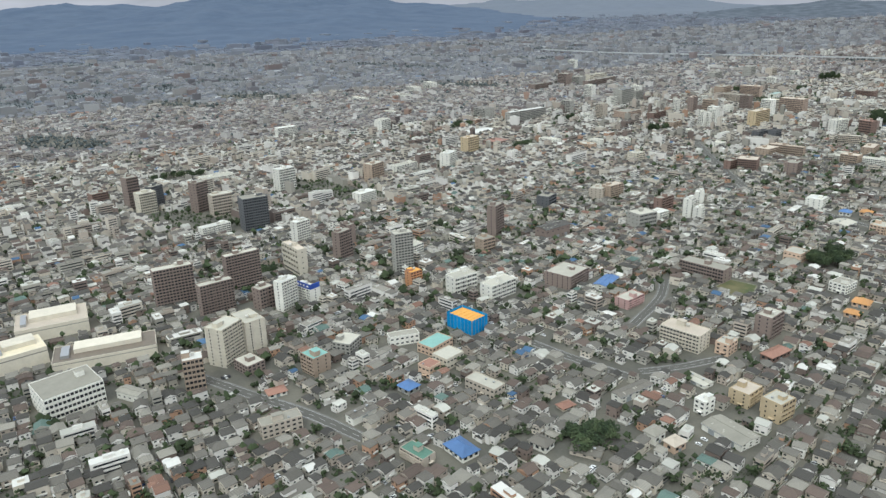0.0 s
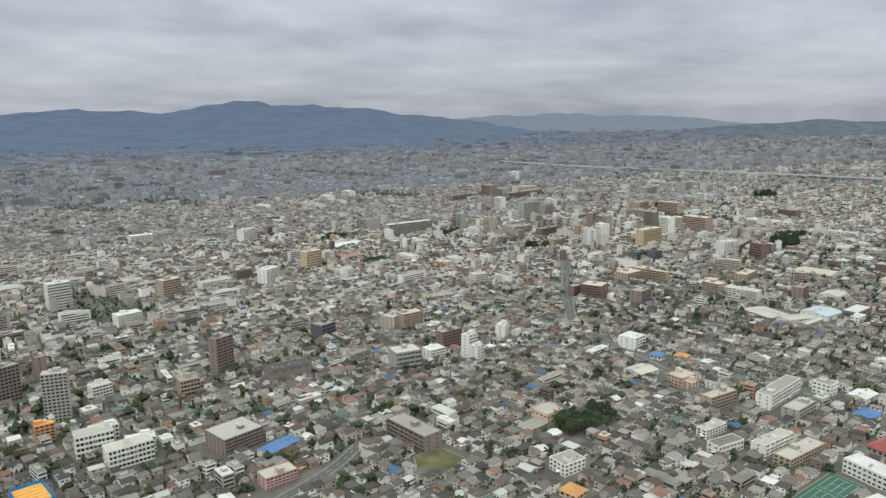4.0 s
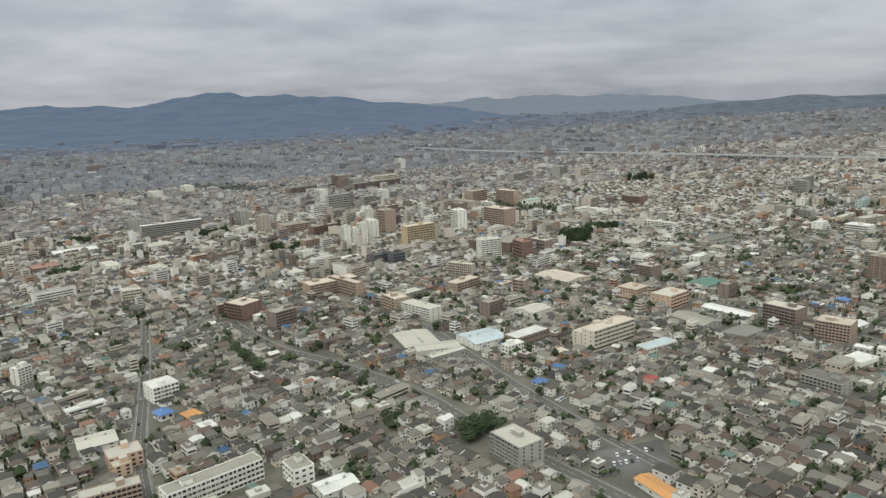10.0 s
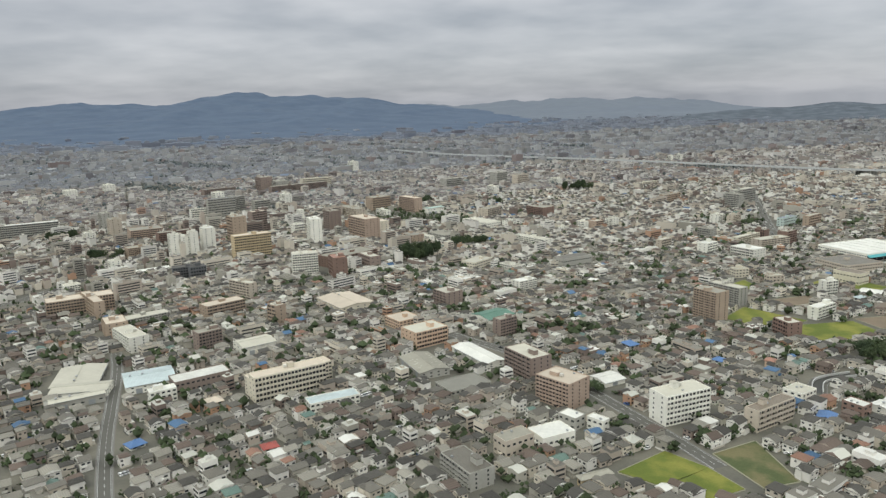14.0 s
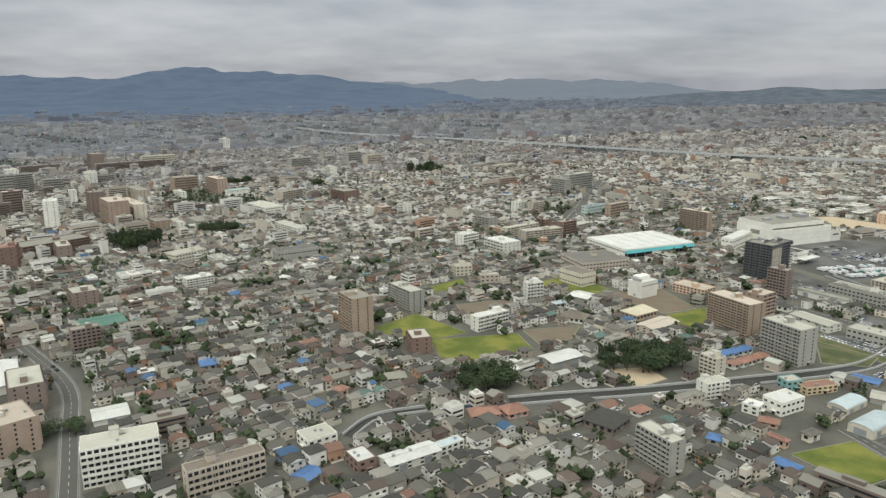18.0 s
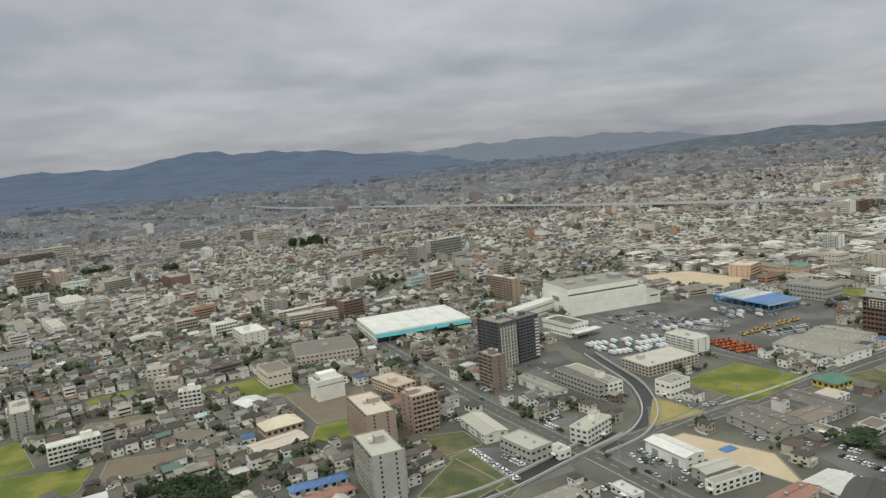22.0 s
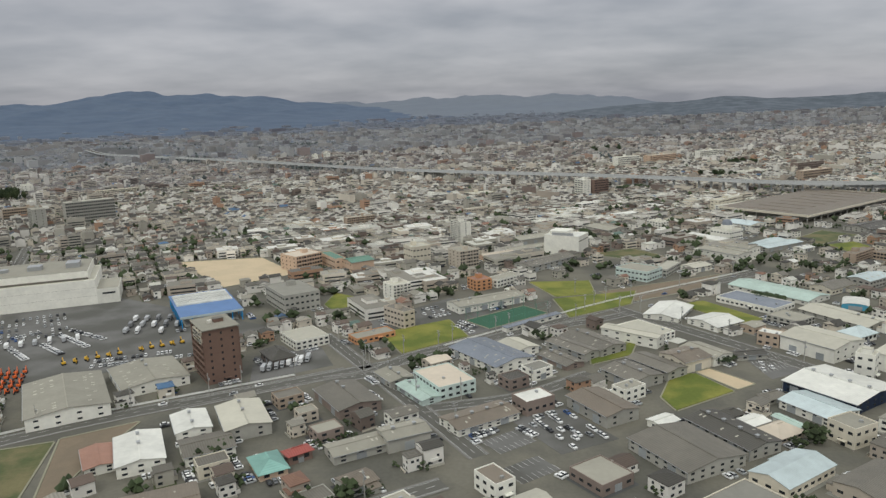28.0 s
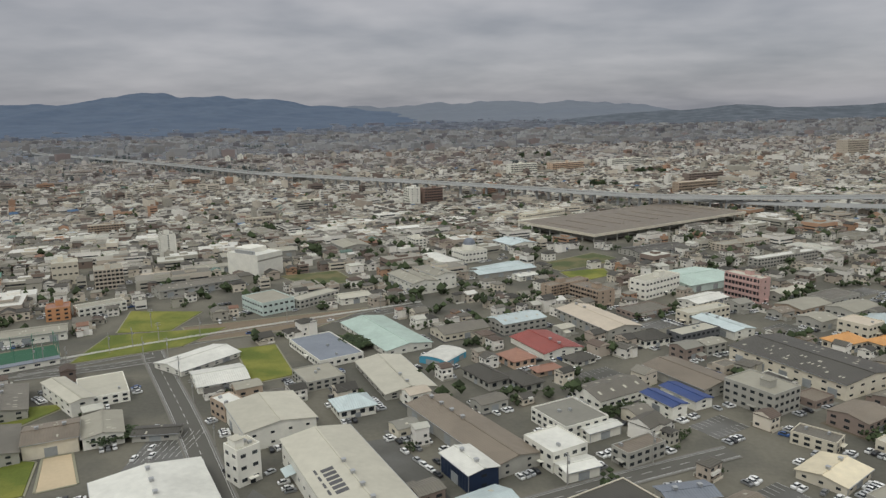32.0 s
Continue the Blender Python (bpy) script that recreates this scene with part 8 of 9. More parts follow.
CAR_COATS = [COATS[c] for c in ("white", "silver", "grey", "black", "blue")] + [GLASS]


def loose_cars(name, x, y, a, label):
    b = Batch()
    n = len(x)
    z = np.zeros(n) + 0.04
    c = rng.choice(5, n, p=[0.46, 0.25, 0.13, 0.135, 0.025])
    one = np.ones(n)
    boxes(b, x, y, z + 0.1, 2.1 * one, 0.84 * one, 0.37 * one, a, c, c)
    sx, sy = np.array([-1, 1, 1, -1] * 2), np.array([-1, -1, 1, 1] * 2)
    loc = np.stack([np.where(np.arange(8) < 4, 0.66, 0.42) * sx - 0.12, np.where(np.arange(8) < 4, 0.4, 0.33) * sy, np.where(np.arange(8) < 4, 0.47, 0.74)], -1)
    b.add(placed(np.broadcast_to(loc, (n, 8, 3)).copy(), x, y, z, a), BOX_Q, [], np.stack([np.full(n, 5)] * 4 + [c], 1), [])
    return tagged(b.link(name, CAR_COATS), label, "cars", kind="stuff")


def fill(name, near, far, row, step, road, cross, flats, tops, label, mats, rich, green, single=0):
    x, y, a = lattice(near, far, row, step, road, cross)
    ok = is_free(x, y, row * 0.42)
    x, y, a = x[ok], y[ok], a[ok]
    pick = rng.random(len(x))
    # open plots: gardens and small car parks
    gx, gy = x[pick < 0.066], y[pick < 0.066]
    lot = (pick >= 0.066) & (pick < 0.085)
    lx, ly, la = x[lot], y[lot], a[lot]
    x, y, a = x[pick >= 0.085], y[pick >= 0.085], a[pick >= 0.085]
    x, y = x + rng.normal(0, step * 0.06, len(x)), y + rng.normal(0, step * 0.06, len(x))
    if single:
        order = np.argsort(depth(x, y) + 0.15 * np.abs(x - 300))
        take = np.zeros(len(x), bool)
        take[order[:single]] = True
        for px, py, pa in zip(x[take], y[take], a[take]):
            NEAR_PLOTS.append((float(px), float(py), float(pa)))
        x, y, a = x[~take], y[~take], a[~take]
    if near >= 420:
        belt = np.sin(x / 97 + 1.3 * np.sin(y / 131)) * np.sin(y / 83 + 1.7 * np.sin(x / 151)) + 0.35 * np.sin(x / 31 + y / 23) > (0.86 if near < 1000 else 0.72)
        belt &= ~((x > 820) & (depth(x, y) < 720))
        gx, gy = np.concatenate([gx, x[belt]]), np.concatenate([gy, y[belt]])
        x, y, a = x[~belt], y[~belt], a[~belt]
    works_zone = (x > 775) & (y > 430) & (depth(x, y) < 330)
    keep = ~works_zone | (rng.random(len(x)) < 0.5)
    x, y, a = x[keep], y[keep], a[keep]
    n = len(x)
    z = height(x, y)
    b = Batch()
    core = sum(k * np.exp(-((x - cx) ** 2 + (y - cy) ** 2) / r ** 2) for cx, cy, r, k in CORES)
    big = rng.random(n) < flats + (0.07 if near < 1000 else 0.12) * np.minimum(core, 1) + 0.10 * ((x > 820) & (depth(x, y) > 600) & (near < 2000))
    big &= ~((x > 775) & (y > 430) & (depth(x, y) < 300))
    yards = (x > 860) & (depth(x, y) > 235) & (depth(x, y) < 640)
    shed = yards & (rng.random(n) < 0.22)
    big |= shed
    w, d = step * rng.uniform(0.62, 0.98, n), row * rng.uniform(0.6, 0.92, n)
    h = rng.choice([1.5, 2.6, 2.8, 2.9, 3.8], n, p=[0.16, 0.27, 0.27, 0.24, 0.06]) + rng.uniform(-0.2, 0.25, n)
    # lots are uneven: some houses are large, some only sheds
    lot_size = np.clip(rng.normal(1.0, 0.17, n), 0.55, 1.4)
    wall, roof = rng.choice(NW, n, p=WALL_ODDS if near < 420 else FAR_WALLS), NW + rng.choice(len(ROOFS), n, p=ROOF_ODDS if near < 420 else FAR_ODDS)
    w, d = w * lot_size, d * np.minimum(lot_size, 1.12)
    wall = np.where(big, rng.choice(NW, n, p=[0.36, 0.2, 0.16, 0.12, 0.11, 0.05]), wall)
    a = a + np.where(rng.random(n) < 0.4, np.pi / 2, 0) + rng.normal(0, 0.06, n)
    s = ~big
    k = s.sum()
    if near < 420:
        houses(b, x[s], y[s], z[s], w[s], d[s], h[s], a[s], wall[s], roof[s], np.minimum(w, d)[s] * rng.uniform(0.14, 0.27, k), (rng.random(k) < 0.38).astype(int), 0.17)
    elif near < 2000:
        cottages(b, x[s], y[s], z[s], w[s], d[s], h[s] * 1.25, a[s], wall[s], roof[s])
    else:
        boxes(b, x[s], y[s], z[s], w[s], d[s], h[s] * 1.3, a[s], wall[s], roof[s])
    if rich:
        f = s & (depth(x, y) < 270)
        panes(b, x[f], y[f], z[f], w[f], d[f], h[f], a[f], 2)
        f = s & ~(depth(x, y) < 270)
        panes(b, x[f], y[f], z[f], w[f], d[f], h[f], a[f], 1)
        wing = np.flatnonzero(s)[rng.random(k) < 0.65]
        ux, uy = turned(rng.choice([-1, 1], len(wing)) * w[wing] * 0.3, rng.choice([-1, 1], len(wing)) * d[wing] * 0.32, a[wing])
        houses(b, x[wing] + ux, y[wing] + uy, z[wing], d[wing] * rng.uniform(0.5, 0.75, len(wing)), w[wing] * rng.uniform(0.4, 0.62, len(wing)), h[wing] * rng.choice([0.55, 0.6, 1.04], len(wing)),
               a[wing] + np.pi / 2, wall[wing], roof[wing], d[wing] * rng.uniform(0.1, 0.16, len(wing)), (rng.random(len(wing)) < 0.4).astype(int), 0.18)
        patches("house_yard", x, y, np.minimum(w * rng.uniform(1.05, 1.3, n), min(row, step) * 0.98), np.minimum(d * rng.uniform(1.1, 1.4, n), min(row, step) * 0.98), a, [LAWN, CEMENT, MUD, TAR], [0.33, 0.2, 0.15, 0.32], "small yards of cement, lawn and bare earth", 0.004)
        m = rng.random(n) < 0.4
        ux, uy = turned(w[m] * rng.choice([-0.62, 0.62], m.sum()), d[m] * rng.uniform(-0.5, 0.5, m.sum()), a[m])
        loose_cars("parked_cars", x[m] + ux, y[m] + uy, a[m] + math.pi / 2, "small cars parked beside houses")
        # ridge caps, balconies and low walls round the lots on the nearest rows
        c = np.flatnonzero(s & (depth(x, y) < 240))
        k = len(c)
        one = np.ones(k)
        m = c[rng.random(k) < 0.6]
        ux, uy = turned(rng.uniform(-0.15, 0.15, len(m)) * w[m], -(d[m] / 2 + 0.2), a[m])
        boxes(b, x[m] + ux, y[m] + uy, z[m] + 1.15, w[m] * rng.uniform(0.35, 0.7, len(m)), np.full(len(m), 0.42), np.full(len(m), 0.5), a[m], np.full(len(m), 0), np.full(len(m), NW + 8))
        for e in (-1, 1):
            m = c[rng.random(k) < 0.6]
            ux, uy = turned(0 * w[m], e * (d[m] / 2 + 0.55), a[m])
            boxes(b, x[m] + ux, y[m] + uy, z[m], w[m] * rng.uniform(0.8, 1.15, len(m)), np.full(len(m), 0.09), np.full(len(m), 0.5), a[m], rng.choice([0, 1, 3], len(m)), np.full(len(m), NW + 6))
        m = c[rng.random(k) < 0.5]
        ux, uy = turned(w[m] / 2 + 0.12, rng.uniform(-0.35, 0.35, len(m)) * d[m], a[m])
        boxes(b, x[m] + ux, y[m] + uy, z[m], np.full(len(m), 0.22), np.full(len(m), 0.4), np.full(len(m), 0.4), a[m], np.full(len(m), 0), np.full(len(m), NW + 8))
        # carports, sheds and garden walls
        m = rng.random(n) < 0.35
        ux, uy = turned(w[m] * 0.56, d[m] * rng.uniform(-0.4, 0.4, m.sum()), a[m])
        boxes(b, x[m] + ux, y[m] + uy, z[m], np.full(m.sum(), 1.3), rng.uniform(1.2, 2.4, m.sum()), rng.uniform(0.8, 1.2, m.sum()), a[m], wall[m], NW + rng.choice([2, 6, 8, 1], m.sum()))
    t = big
    k = t.sum()
    hh = rng.choice(tops, k) * rng.uniform(0.85, 1.15, k) * (1 + 0.6 * np.minimum(core[t], 1) * rng.random(k))
    W, D = w[t] * rng.choice([0.9, 1.1, 1.4, 1.8, 2.6, 3.4], k), d[t] * rng.uniform(0.85, 1.1, k)
    low = shed[t]
    hh = np.where(low, rng.uniform(2.0, 4.6, k), hh)
    W, D = np.where(low, rng.uniform(6, 19, k), W), np.where(low, rng.uniform(5.5, 10.5, k), D)
    # long blocks only where the ground round them is free
    tight = ~is_free(x[t], y[t], 6.5)
    W, D = np.where(tight, np.minimum(W, w[t]), W), np.where(tight, np.minimum(D, d[t]), D)
    flat = NW + rng.choice([2, 6, 2, 1, 2, 8] if near < 420 else [2, 2, 1, 6], k)
    boxes(b, x[t], y[t], z[t], W, D, hh, a[t], wall[t], flat)
    boxes(b, x[t], y[t], z[t] + hh, W * 0.3, D * 0.4, np.full(k, 0.9), a[t], wall[t], flat)
    # bands of windows, storey by storey
    for f in range(8 if near < 1000 else 0):
        for side in range(4):
            run, off = (W, D) if side % 2 == 0 else (D, W)
            u = a[t] + side * np.pi / 2
            px, py = turned(0 * run, -off / 2, u)
            ok = (hh > 1.5 * (f + 1)) & (side < 2 or near < 420)
            q = ok.sum()
            if near < 420:
                boxes(b, (x[t] + px)[ok], (y[t] + py)[ok], (z[t] + 0.55 + 1.45 * f)[ok], (run * 0.84)[ok], np.full(q, 0.08), np.full(q, 0.6), u[ok], np.full(q, NG), np.full(q, NG))
            else:
                loc = np.stack([(run * 0.42)[ok][:, None] * np.array([-1, 1, 1, -1]), np.full((q, 4), -0.05), np.broadcast_to(np.array([0, 0, 0.6, 0.6]), (q, 4))], -1)
                b.add(placed(loc, (x[t] + px)[ok], (y[t] + py)[ok], (z[t] + 0.55 + 1.45 * f)[ok], u[ok]), [(0, 1, 2, 3)], [], np.full((q, 1), NG), [])
    tagged(b.link(name, mats), label, "houses", kind="stuff")
    # greenery between the houses
    g = Batch()
    m = rng.random(n) < green * np.where(yards, 0.45, 1.0)
    ux, uy = turned(np.where(rng.random(m.sum()) < 0.5, -0.58, 0.58) * step, rng.uniform(-0.55, 0.55, m.sum()) * row, a[m])
    if rich:
        sx, sy = turned(rng.uniform(-0.6, 0.6, n) * step, np.where(rng.random(n) < 0.5, -0.55, 0.55) * row, a)
        some = rng.random(n) < 0.6
        gx, gy = np.concatenate([gx, (x + sx)[some][::6], HEDGE_X]), np.concatenate([gy, (y + sy)[some][::6], HEDGE_Y])
    px, py = np.concatenate([x[m] + ux, np.repeat(gx, 4) + rng.normal(0, row * 0.25, 4 * len(gx))]), np.concatenate([y[m] + uy, np.repeat(gy, 4) + rng.normal(0, row * 0.25, 4 * len(gy))])
    if len(px):
        far_off = near >= 1000
        size = rng.uniform(0.5, 1.5, len(px)) * np.where(rng.random(len(px)) < 0.27, 2.0, 1.0) * (row / 6.5) * (0.5 if near >= 2000 else 0.95 if far_off else 1.5 if not rich else 1.45)
        close, closest = depth(px, py) < 230, depth(px, py) < 125
        for zone, count in ((closest, 14), (close & ~closest, 6), (~close, 3)) if rich else ((np.ones(len(px), bool), 1),):
            if zone.any():
                tufts(g, px[zone], py[zone], height(px[zone], py[zone]), size[zone] * (1.15 if rich and count == 3 else 1.0), count)
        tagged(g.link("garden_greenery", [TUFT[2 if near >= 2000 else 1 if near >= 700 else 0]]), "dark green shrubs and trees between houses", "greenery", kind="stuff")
    if rich and len(lx):
        cx = np.concatenate([lx + turned(np.full(len(lx), o * 1.15), 0 * lx, la)[0] for o in (-2, -1, 0, 1)])
        cy = np.concatenate([ly + turned(np.full(len(lx), o * 1.15), 0 * lx, la)[1] for o in (-2, -1, 0, 1)])
        ca = np.concatenate([la + np.pi / 2] * 4)
        m = rng.random(len(cx)) < 0.75
        loose_cars("parked_cars", cx[m], cy[m], ca[m], "rows of small parked cars between houses")


NEAR_PLOTS = []
# where mid-rise blocks crowd together
CORES = [(330, 740, 130, 1), (-120, 430, 130, 1), (230, 900, 160, 0.8), (470, 620, 70, 0.7), (1000, 1350, 220, 0.25), (1350, 1250, 200, 0.25), (650, 1500, 260, 0.4), (60, 700, 110, 0.7)]
# works and sheds of the industrial quarter, where the plots stay free
SHEDS, APRON, OPEN_LOTS = 0, [], []


def works(x, y, w, d, h, a, wall, roof):
    """A plain works building: walls, a low double-pitched or flat roof, shutters and a lean-to."""
    r = random.Random(int(x * 3 + y * 17))
    keep_out(x, y, w + 1.4, d + 1.4, radians(a))
    ob = thing("workshop", x, y, a, f"{TONE[wall]} workshop under a {CAP[roof]} roof", "workshop", "workshops")
    X, Y, rise = w / 2, d / 2, r.choice([0.0, d * 0.09, d * 0.13])
    s = Solid().box(-X, X, -Y, Y, 0, h)
    if rise:
        for e in (-1, 1):
            s.face([(e * X, -e * Y, h), (e * X, e * Y, h), (e * X, 0, h + rise)])
        t = Solid().slab([(-X - 0.2, -Y - 0.2, h + 0.03), (X + 0.2, -Y - 0.2, h + 0.03), (X + 0.2, 0, h + rise + 0.1), (-X - 0.2, 0, h + rise + 0.1)], 0.09)
        t.slab([(X + 0.2, Y + 0.2, h + 0.03), (-X - 0.2, Y + 0.2, h + 0.03), (-X - 0.2, 0, h + rise + 0.1), (X + 0.2, 0, h + rise + 0.1)], 0.09)
        # roof lights along both slopes
        g = Solid()
        for i in range(int(w / 3)):
            c = -X + (i + 0.5) * w / max(1, int(w / 3))
            for e in (-1, 1):
                k = [(c - 0.3, e * Y * 0.62), (c + 0.3, e * Y * 0.62), (c + 0.3, e * Y * 0.4), (c - 0.3, e * Y * 0.4)]
                g.slab([(p, q, h + 0.1 + rise * (1 - abs(q) / Y) + 0.05) for p, q in (k if e < 0 else k[::-1])], 0.05)
        if r.random() < 0.6:
            part("roof_light", g, ROOF["pale"], ob, "pale roof lights", "stuff")
    else:
        s = shell(w, d, h)
        t = Solid().slab([(-X + 0.14, -Y + 0.14, h - 0.2), (X - 0.14, -Y + 0.14, h - 0.2), (X - 0.14, Y - 0.14, h - 0.2), (-X + 0.14, Y - 0.14, h - 0.2)], 0.1)
    part("wall", s, WALL[wall], ob)
    part("roof", t, ROOF[roof], ob)
    windows(ob, glazing(Solid(), w, d, h + 0.1, 2 if h > 2.7 else 1, 2.0, 1.1, 0.55, "fblr"))
    part("shutter_door", Solid().box(-0.9, 0.9, -Y - 0.07, -Y + 0.02, 0, 1.5, 0, True), SHUTTER, ob)
    if r.random() < 0.6:
        e = r.choice([-1, 1])
        q = sorted((e * X * 0.9, e * X * 0.15))
        part("lean_to", Solid().box(q[0], q[1], -Y - 1.6, -Y - 0.08, 0, 1.2).slab([(q[0] - 0.1, -Y - 1.75, 1.26), (q[1] + 0.1, -Y - 1.75, 1.26), (q[1] + 0.1, -Y - 0.02, 1.6), (q[0] - 0.1, -Y - 0.02, 1.6)], 0.07, 1), [WALL[wall], ROOF[roof]], ob)


def clear(x, y, w, d, t):
    """True where a rectangle touches nothing that stands already."""
    pu, pv = np.meshgrid([-0.5, -0.25, 0, 0.25, 0.5], [-0.5, 0, 0.5])
    px, py = turned(pu.ravel() * w, pv.ravel() * d, t)
    px, py = px + x, py + y
    near = [k for k in KEEP_OUT if abs(k[0] - x) + abs(k[1] - y) < (k[2] + k[3] + w) * 1.5]
    for cx, cy, hw, hd, a in near:
        u, v = turned(px - cx, py - cy, -a)
        if ((np.abs(u) < hw + 0.35) & (np.abs(v) < hd + 0.35)).any():
            return False
    for poly in POLYS:
        if min(p[0] for p in poly) - w < x < max(p[0] for p in poly) + w and min(p[1] for p in poly) - w < y < max(p[1] for p in poly) + w:
            inside = np.zeros(len(px), bool)
            for (x0, y0), (x1, y1) in zip(poly, poly[1:] + poly[:1]):
                inside ^= ((y0 > py) != (y1 > py)) & (px < (x1 - x0) * (py - y0) / (y1 - y0 + 1e-9) + x0)
                qx, qy = turned(np.array([x0 - x]), np.array([y0 - y]), -t)
                if abs(qx[0]) < w / 2 and abs(qy[0]) < d / 2:
                    return False
            if inside.any():
                return False
    return True


cells = []
for u in range(-12, 45):
    for v in range(-30, 24):
        px, py = turned(u * 17.0 + (v % 3) * 4.0, v * 11.5 + (u % 4) * 1.2, radians(36))
        px, py = px + 900.0, py + 600.0
        if 770 < px < 1330 and 70 < depth(px, py) < 300:
            cells.append((depth(px, py), px, py))
for _, px, py in sorted(cells):
    for w, d, off in ((15.6, 9.8, 0.0), (9.5, 9.2, -3.2), (9.5, 9.2, 3.2), (7.0, 5.6, -4.0), (7.0, 5.6, 4.0), (5.4, 4.4, 0.0)):
        if SHEDS > 196:
            break
        turn = 36 + float(rng.normal(0, 1.2))
        u, v = turned(off, float(rng.uniform(-0.5, 0.5)), radians(turn))
        sx, sy = px + u, py + v
        if not clear(sx, sy, w + 0.6, d + 0.6, radians(turn)):
            continue
        SHEDS += 1
        if SHEDS % 4 == 0 and w > 9:
            OPEN_LOTS.append((sx, sy, w, radians(turn)))
            keep_out(sx, sy, w + 0.8, d + 0.8, radians(turn))
            continue
        w, d = w * float(rng.uniform(0.84, 1.0)), d * float(rng.uniform(0.78, 0.98))
        APRON.append((sx, sy, w + 1.6, d + 1.6, radians(turn)))
        wall = str(rng.choice(["white", "white", "cream", "beige", "grey", "grey", "brown", "tan", "grey"]))
        if SHEDS % 8 == 0 and w > 9:
            hall(sx, sy, w, d, float(rng.uniform(2.6, 4.0)), turn, 1, wall, str(rng.choice(["white", "pale", "ash", "slate", "brownroof", "skyroof", "bluegrey"])))
        elif SHEDS % 10 == 0:
            block(sx, sy, w * 0.9, d, float(rng.uniform(2.6, 4.8)), turn, int(rng.choice([2, 2, 3])), wall, str(rng.choice(["pale", "ash", "ash", "grey", "beigeroof"])))
        else:
            works(sx, sy, w, d, float(rng.uniform(1.7, 3.2)), turn + float(rng.choice([0, 180])), wall, str(rng.choice(["pale", "ash", "ash", "ash", "slate", "slate", "slate", "brownroof", "brownroof", "charcoal", "charcoal", "grey", "skyroof", "beigeroof"])))

def patches(name, x, y, w, d, a, mats, odds, label, low):
    """Thin sheets of concrete, asphalt, lawn or bare earth round buildings."""
    n = len(x)
    b = Batch()
    sx, sy = np.array([-1, 1, 1, -1]) / 2, np.array([-1, -1, 1, 1]) / 2
    loc = np.stack([w[:, None] * sx, d[:, None] * sy, np.zeros((n, 4))], -1)
    b.add(placed(loc, x, y, low + 0.0002 * rng.permutation(n) * min(1.0, 90 / n), a), [(0, 1, 2, 3)], [], rng.choice(len(mats), (n, 1), p=odds), [])
    tagged(b.link(name, mats), label, "paving", kind="stuff")


LAWN = material("garden_lawn", (0.085, 0.105, 0.045), 0.95, 0.4, 0.6, island=0.5, bump=0.05)
CEMENT = material("pale_cement", (0.25, 0.246, 0.22), 0.9, 0.25, 0.7, island=0.4, spots=0.2)
MUD = material("bare_earth", (0.15, 0.125, 0.09), 0.95, 0.3, 0.5, island=0.5, spots=0.2)
TAR = material("dark_asphalt", (0.075, 0.076, 0.075), 0.9, 0.25, 0.6, island=0.4, spots=0.2)
ax, ay, aw, ad, aa = (np.array(c) for c in zip(*APRON))
patches("works_apron", ax, ay, aw, ad, aa, [CEMENT, TAR, PAVED, MUD], [0.35, 0.35, 0.2, 0.1], "cement and asphalt aprons round workshops", 0.006)

# clipped shrubs along some of the aprons
side = rng.choice([-0.5, 0.5], len(ax))
HEDGE_X, HEDGE_Y = (np.concatenate(c) for c in zip(*[(ax[i] + turned(np.linspace(-0.4, 0.4, 3) * aw[i], side[i] * ad[i] + np.zeros(3), aa[i])[0], ay[i] + turned(np.linspace(-0.4, 0.4, 3) * aw[i], side[i] * ad[i] + np.zeros(3), aa[i])[1])
                                                     for i in range(len(ax)) if rng.random() < 0.4]))

# car parks among the works
cx, cy, ca = [], [], []
for sx, sy, w, t in OPEN_LOTS:
    d = 7.0
    ob = tagged(new("car_park"), "small asphalt car park with white bay lines", "car park", kind="structure")
    ob.matrix_basis = pose(float(sx), float(sy), 0, 0, 0, math.degrees(t))
    part("paving", Solid().slab([(-w / 2, -d / 2, 0.03), (w / 2, -d / 2, 0.03), (w / 2, d / 2, 0.03), (-w / 2, d / 2, 0.03)], 0.02), PAVED, ob)
    s = Solid()
    n = int(w / 1.25)
    for i in range(n + 1):
        for e in (-1, 1):
            s.face([(-w / 2 + i * w / n - 0.04, e * d / 2 - (2.4 if e > 0 else 0), 0.035), (-w / 2 + i * w / n + 0.04, e * d / 2 - (2.4 if e > 0 else 0), 0.035),
                    (-w / 2 + i * w / n + 0.04, e * d / 2 + (0 if e > 0 else 2.4), 0.035), (-w / 2 + i * w / n - 0.04, e * d / 2 + (0 if e > 0 else 2.4), 0.035)])
    part("bay_line", s, PAINT, ob, "", "stuff")
    for i in range(n):
        for e in (-1, 1):
            if rng.random() < 0.62:
                u, v = turned(-w / 2 + (i + 0.5) * w / n, e * (d / 2 - 1.25), t)
                cx.append(sx + u), cy.append(sy + v), ca.append(t + math.pi / 2)
for px, py, pa in LOOSE:
    cx.append(px), cy.append(py), ca.append(pa)
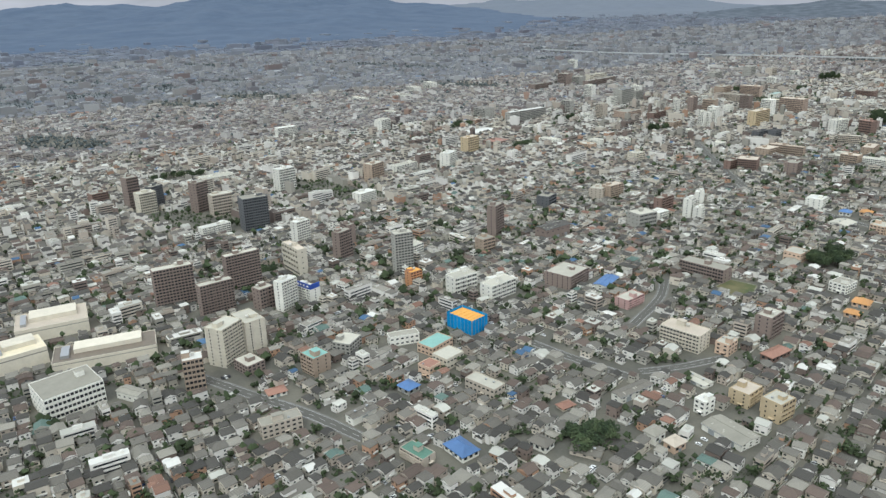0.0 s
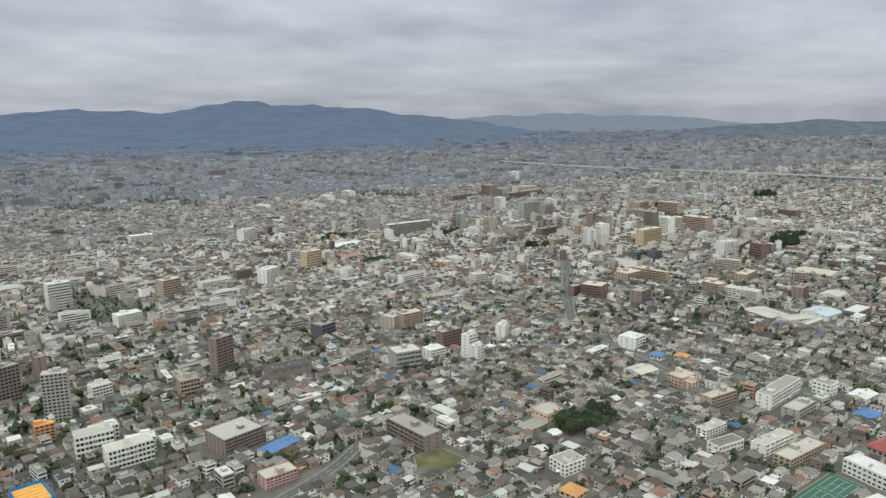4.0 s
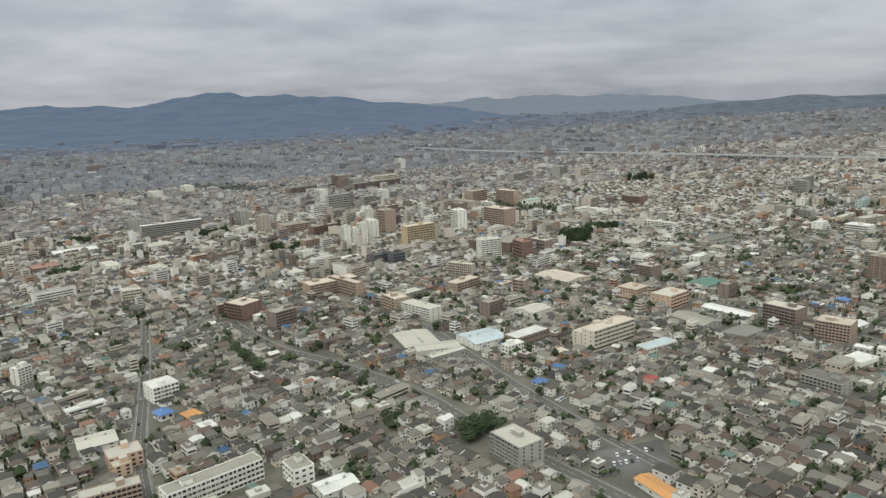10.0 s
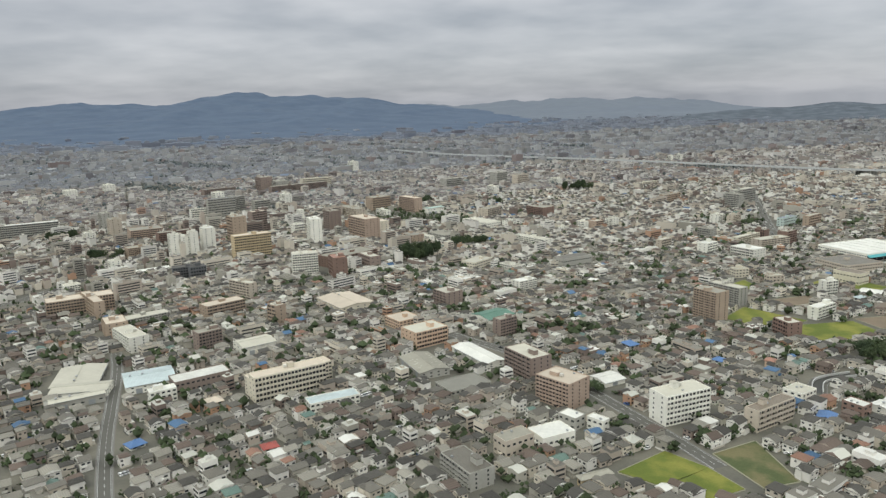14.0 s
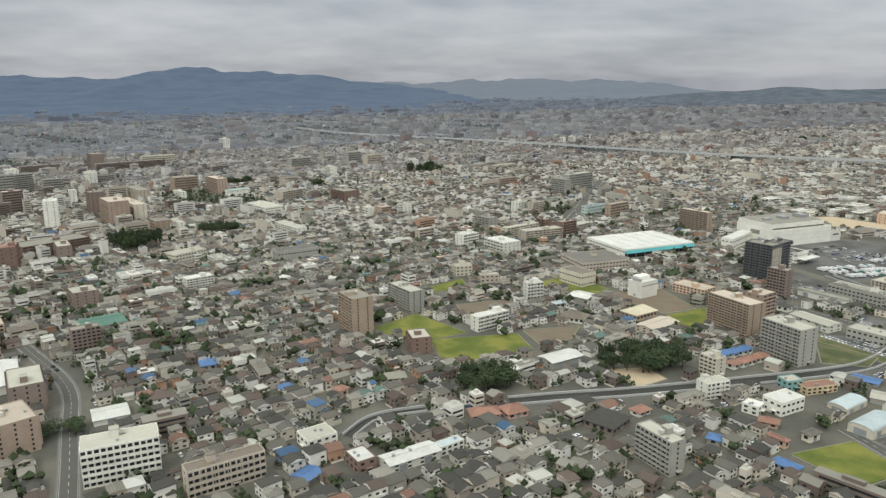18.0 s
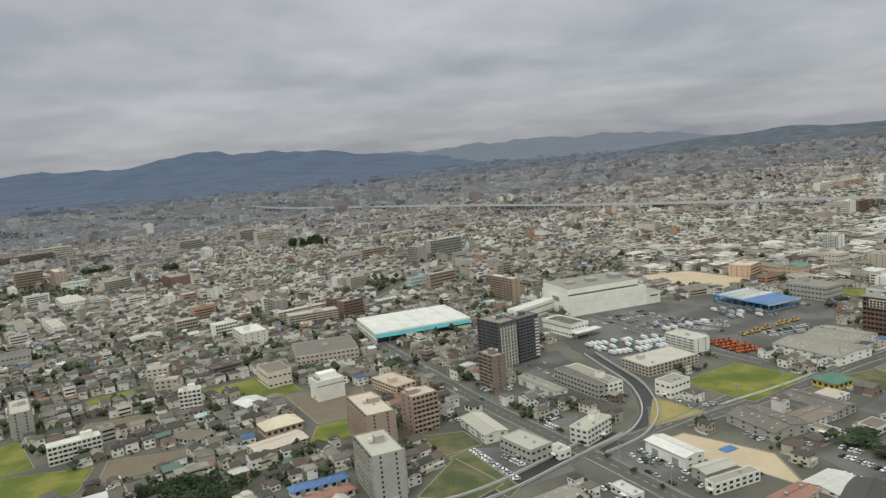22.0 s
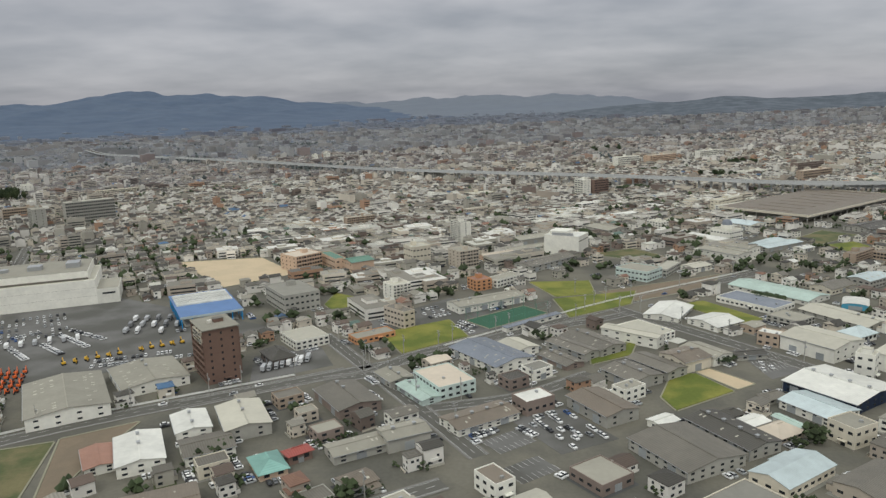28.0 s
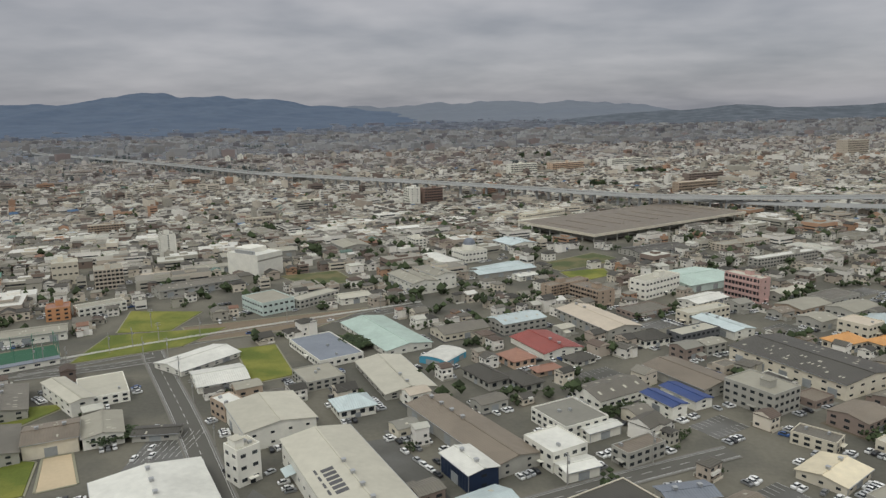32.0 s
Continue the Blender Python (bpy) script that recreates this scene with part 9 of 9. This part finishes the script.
# cars and vans along the walls of the works
for bx, by, hw, hd, t in KEEP_OUT[:]:
    if (bx, by, hw, hd, t) in WAYS or not (770 < bx < 1330 and depth(bx, by) < 300 and 2.5 < hw < 22 and 2.5 < hd < 22):
        continue
    for side in range(4):
        if rng.random() < 0.42:
            continue
        run, off = (hw, hd) if side % 2 == 0 else (hd, hw)
        k = int(rng.integers(2, 7))
        u0 = float(rng.uniform(-run, run * 0.4))
        for i in range(k):
            if u0 + i * 1.15 < run and rng.random() < 0.8:
                u, v = turned(u0 + i * 1.15, -(off + float(rng.uniform(0.5, 0.8))), t + side * math.pi / 2)
                cx.append(bx + u), cy.append(by + v), ca.append(t + side * math.pi / 2 + math.pi / 2 + float(rng.normal(0, 0.05)))
cx, cy, ca = np.array(cx), np.array(cy), np.array(ca)
free = np.ones(len(cx), bool)
for bx, by, hw, hd, t in KEEP_OUT:
    u, v = turned(cx - bx, cy - by, -t)
    free &= ~((np.abs(u) < hw - 0.1) & (np.abs(v) < hd - 0.1))
for poly in FIELDS:
    inside = np.zeros(len(cx), bool)
    for (x0, y0), (x1, y1) in zip(poly, poly[1:] + poly[:1]):
        inside ^= ((y0 > cy) != (y1 > cy)) & (cx < (x1 - x0) * (cy - y0) / (y1 - y0 + 1e-9) + x0)
    free &= ~inside
loose_cars("parked_cars", cx[free], cy[free], ca[free], "many small cars parked in bays and along walls")
cx, cy, ca = [], [], []
for width, line in STREETS:
    for p, q in zip(line, line[1:]):
        L = math.hypot(q[0] - p[0], q[1] - p[1])
        t = math.atan2(q[1] - p[1], q[0] - p[0])
        for i in range(int(L / 9)):
            if rng.random() < 0.5:
                s, e = rng.uniform(0, 1), 1 if rng.random() < 0.5 else -1
                u, v = turned(0.0, -e * width * 0.23, t)
                cx.append(p[0] + (q[0] - p[0]) * s + u), cy.append(p[1] + (q[1] - p[1]) * s + v), ca.append(t + (0 if e > 0 else math.pi))
loose_cars("street_cars", np.array(cx), np.array(cy), np.array(ca), "small cars standing on the streets")

# Aerial haze goes into the town colours, a larger share farther out.
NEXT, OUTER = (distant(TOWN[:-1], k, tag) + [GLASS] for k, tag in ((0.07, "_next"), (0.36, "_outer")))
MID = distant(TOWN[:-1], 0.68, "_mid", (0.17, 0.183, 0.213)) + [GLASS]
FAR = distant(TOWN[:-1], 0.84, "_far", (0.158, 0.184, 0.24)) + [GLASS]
fill("house_rows", 85, 420, 4.9, 4.6, 1.7, 36, 0.05, [2.8, 3.0, 4.2, 4.4, 5.8], "dense two-storey houses with grey tiled roofs", TOWN, True, 1.0, 80)
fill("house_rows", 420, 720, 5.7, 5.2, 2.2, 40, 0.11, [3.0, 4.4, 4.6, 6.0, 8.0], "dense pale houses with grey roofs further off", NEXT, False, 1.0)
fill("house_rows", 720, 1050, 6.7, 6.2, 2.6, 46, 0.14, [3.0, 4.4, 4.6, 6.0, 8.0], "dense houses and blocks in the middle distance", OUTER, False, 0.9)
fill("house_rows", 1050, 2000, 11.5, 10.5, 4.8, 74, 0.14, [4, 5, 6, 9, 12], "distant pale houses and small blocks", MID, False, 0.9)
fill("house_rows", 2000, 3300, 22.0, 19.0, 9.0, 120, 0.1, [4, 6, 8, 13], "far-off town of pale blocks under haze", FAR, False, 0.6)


# ---- houses nearest to the flight, one by one ----
def house_kit(k, x, y, a):
    """A two-storey house: main body and wing, each under its own tiled roof, porch, balcony and panes."""
    r = random.Random(90 + k)
    wall, roof = WALLS[r.choice([0, 0, 1, 1, 2, 3, 4])], ROOFS[r.choice([0, 0, 1, 1, 2, 2, 3, 4, 5, 6])]
    says = {0: "charcoal", 1: "slate grey", 2: "ash grey", 3: "brown", 4: "terracotta", 5: "blue", 6: "pale"}[ROOFS.index(roof)]
    ob = thing("house", x, y, a, f"two-storey house with {says} tiled roof and small yard", "house", "houses of the suburb")
    w, d, h = r.uniform(4.3, 5.3), r.uniform(3.8, 4.6), r.uniform(2.6, 2.9)

    def volume(cx, cy, w, d, h, hip, over=0.24):
        g = Solid().box(cx - w / 2, cx + w / 2, cy - d / 2, cy + d / 2, 0, h)
        X, Y = w / 2 + over, d / 2 + over
        rise = min(w, d) * r.uniform(0.2, 0.29)
        s = Solid()
        i = Y * 0.95 if hip else 0.0
        c = [(cx - X, cy - Y, h), (cx + X, cy - Y, h), (cx + X, cy + Y, h), (cx - X, cy + Y, h)]
        t = [(cx - X + i, cy, h + rise), (cx + X - i, cy, h + rise)]
        s.slab([c[0], c[1], t[1], t[0]], 0.13)
        s.slab([c[2], c[3], t[0], t[1]], 0.13)
        if hip:
            s.slab([c[1], c[2], t[1]], 0.13)
            s.slab([c[3], c[0], t[0]], 0.13)
        s.box(t[0][0] - 0.05, t[1][0] + 0.05, cy - 0.1, cy + 0.1, h + rise - 0.05, h + rise + 0.09, 0, True)
        part("roof", s, roof, ob)
        if not hip:
            for e in (-1, 1):
                g.face([(cx + e * w / 2, cy - e * d / 2, h), (cx + e * w / 2, cy + e * d / 2, h), (cx + e * w / 2, cy, h + rise * d / (d + 2 * over))])
        part("wall", g, wall, ob)

    volume(0, 0, w, d, h, k % 2 == 0)
    volume(r.choice([-1, 1]) * w * 0.28, -d * 0.42, w * 0.46, d * 0.6, h * r.choice([0.55, 0.58, 1.0]), k % 3 == 0, 0.18)
    g = glazing(Solid(), w, d, h + 0.3, 2, 1.5, 0.8, 0.6, "fblr")
    part("glazing", g, GLASS, ob, "dark window panes", "stuff")
    part("balcony", Solid().box(-w * 0.3, w * 0.3, d / 2, d / 2 + 0.55, 1.25, 1.32, 0, True).box(-w * 0.3, w * 0.3, d / 2 + 0.5, d / 2 + 0.55, 1.32, 1.75, 0, True), FRAME, ob)
    return ob


KITS = {}
for i, (px, py, pa) in enumerate(NEAR_PLOTS):
    k = rng.integers(0, 16)
    turn = math.degrees(pa) + 90 * int(rng.integers(0, 4)) + float(rng.normal(0, 2))
    if k not in KITS:
        KITS[k] = house_kit(int(k), px, py, turn)
    else:
        copy_thing(KITS[k], pose(px, py, 0, 0, 0, turn))
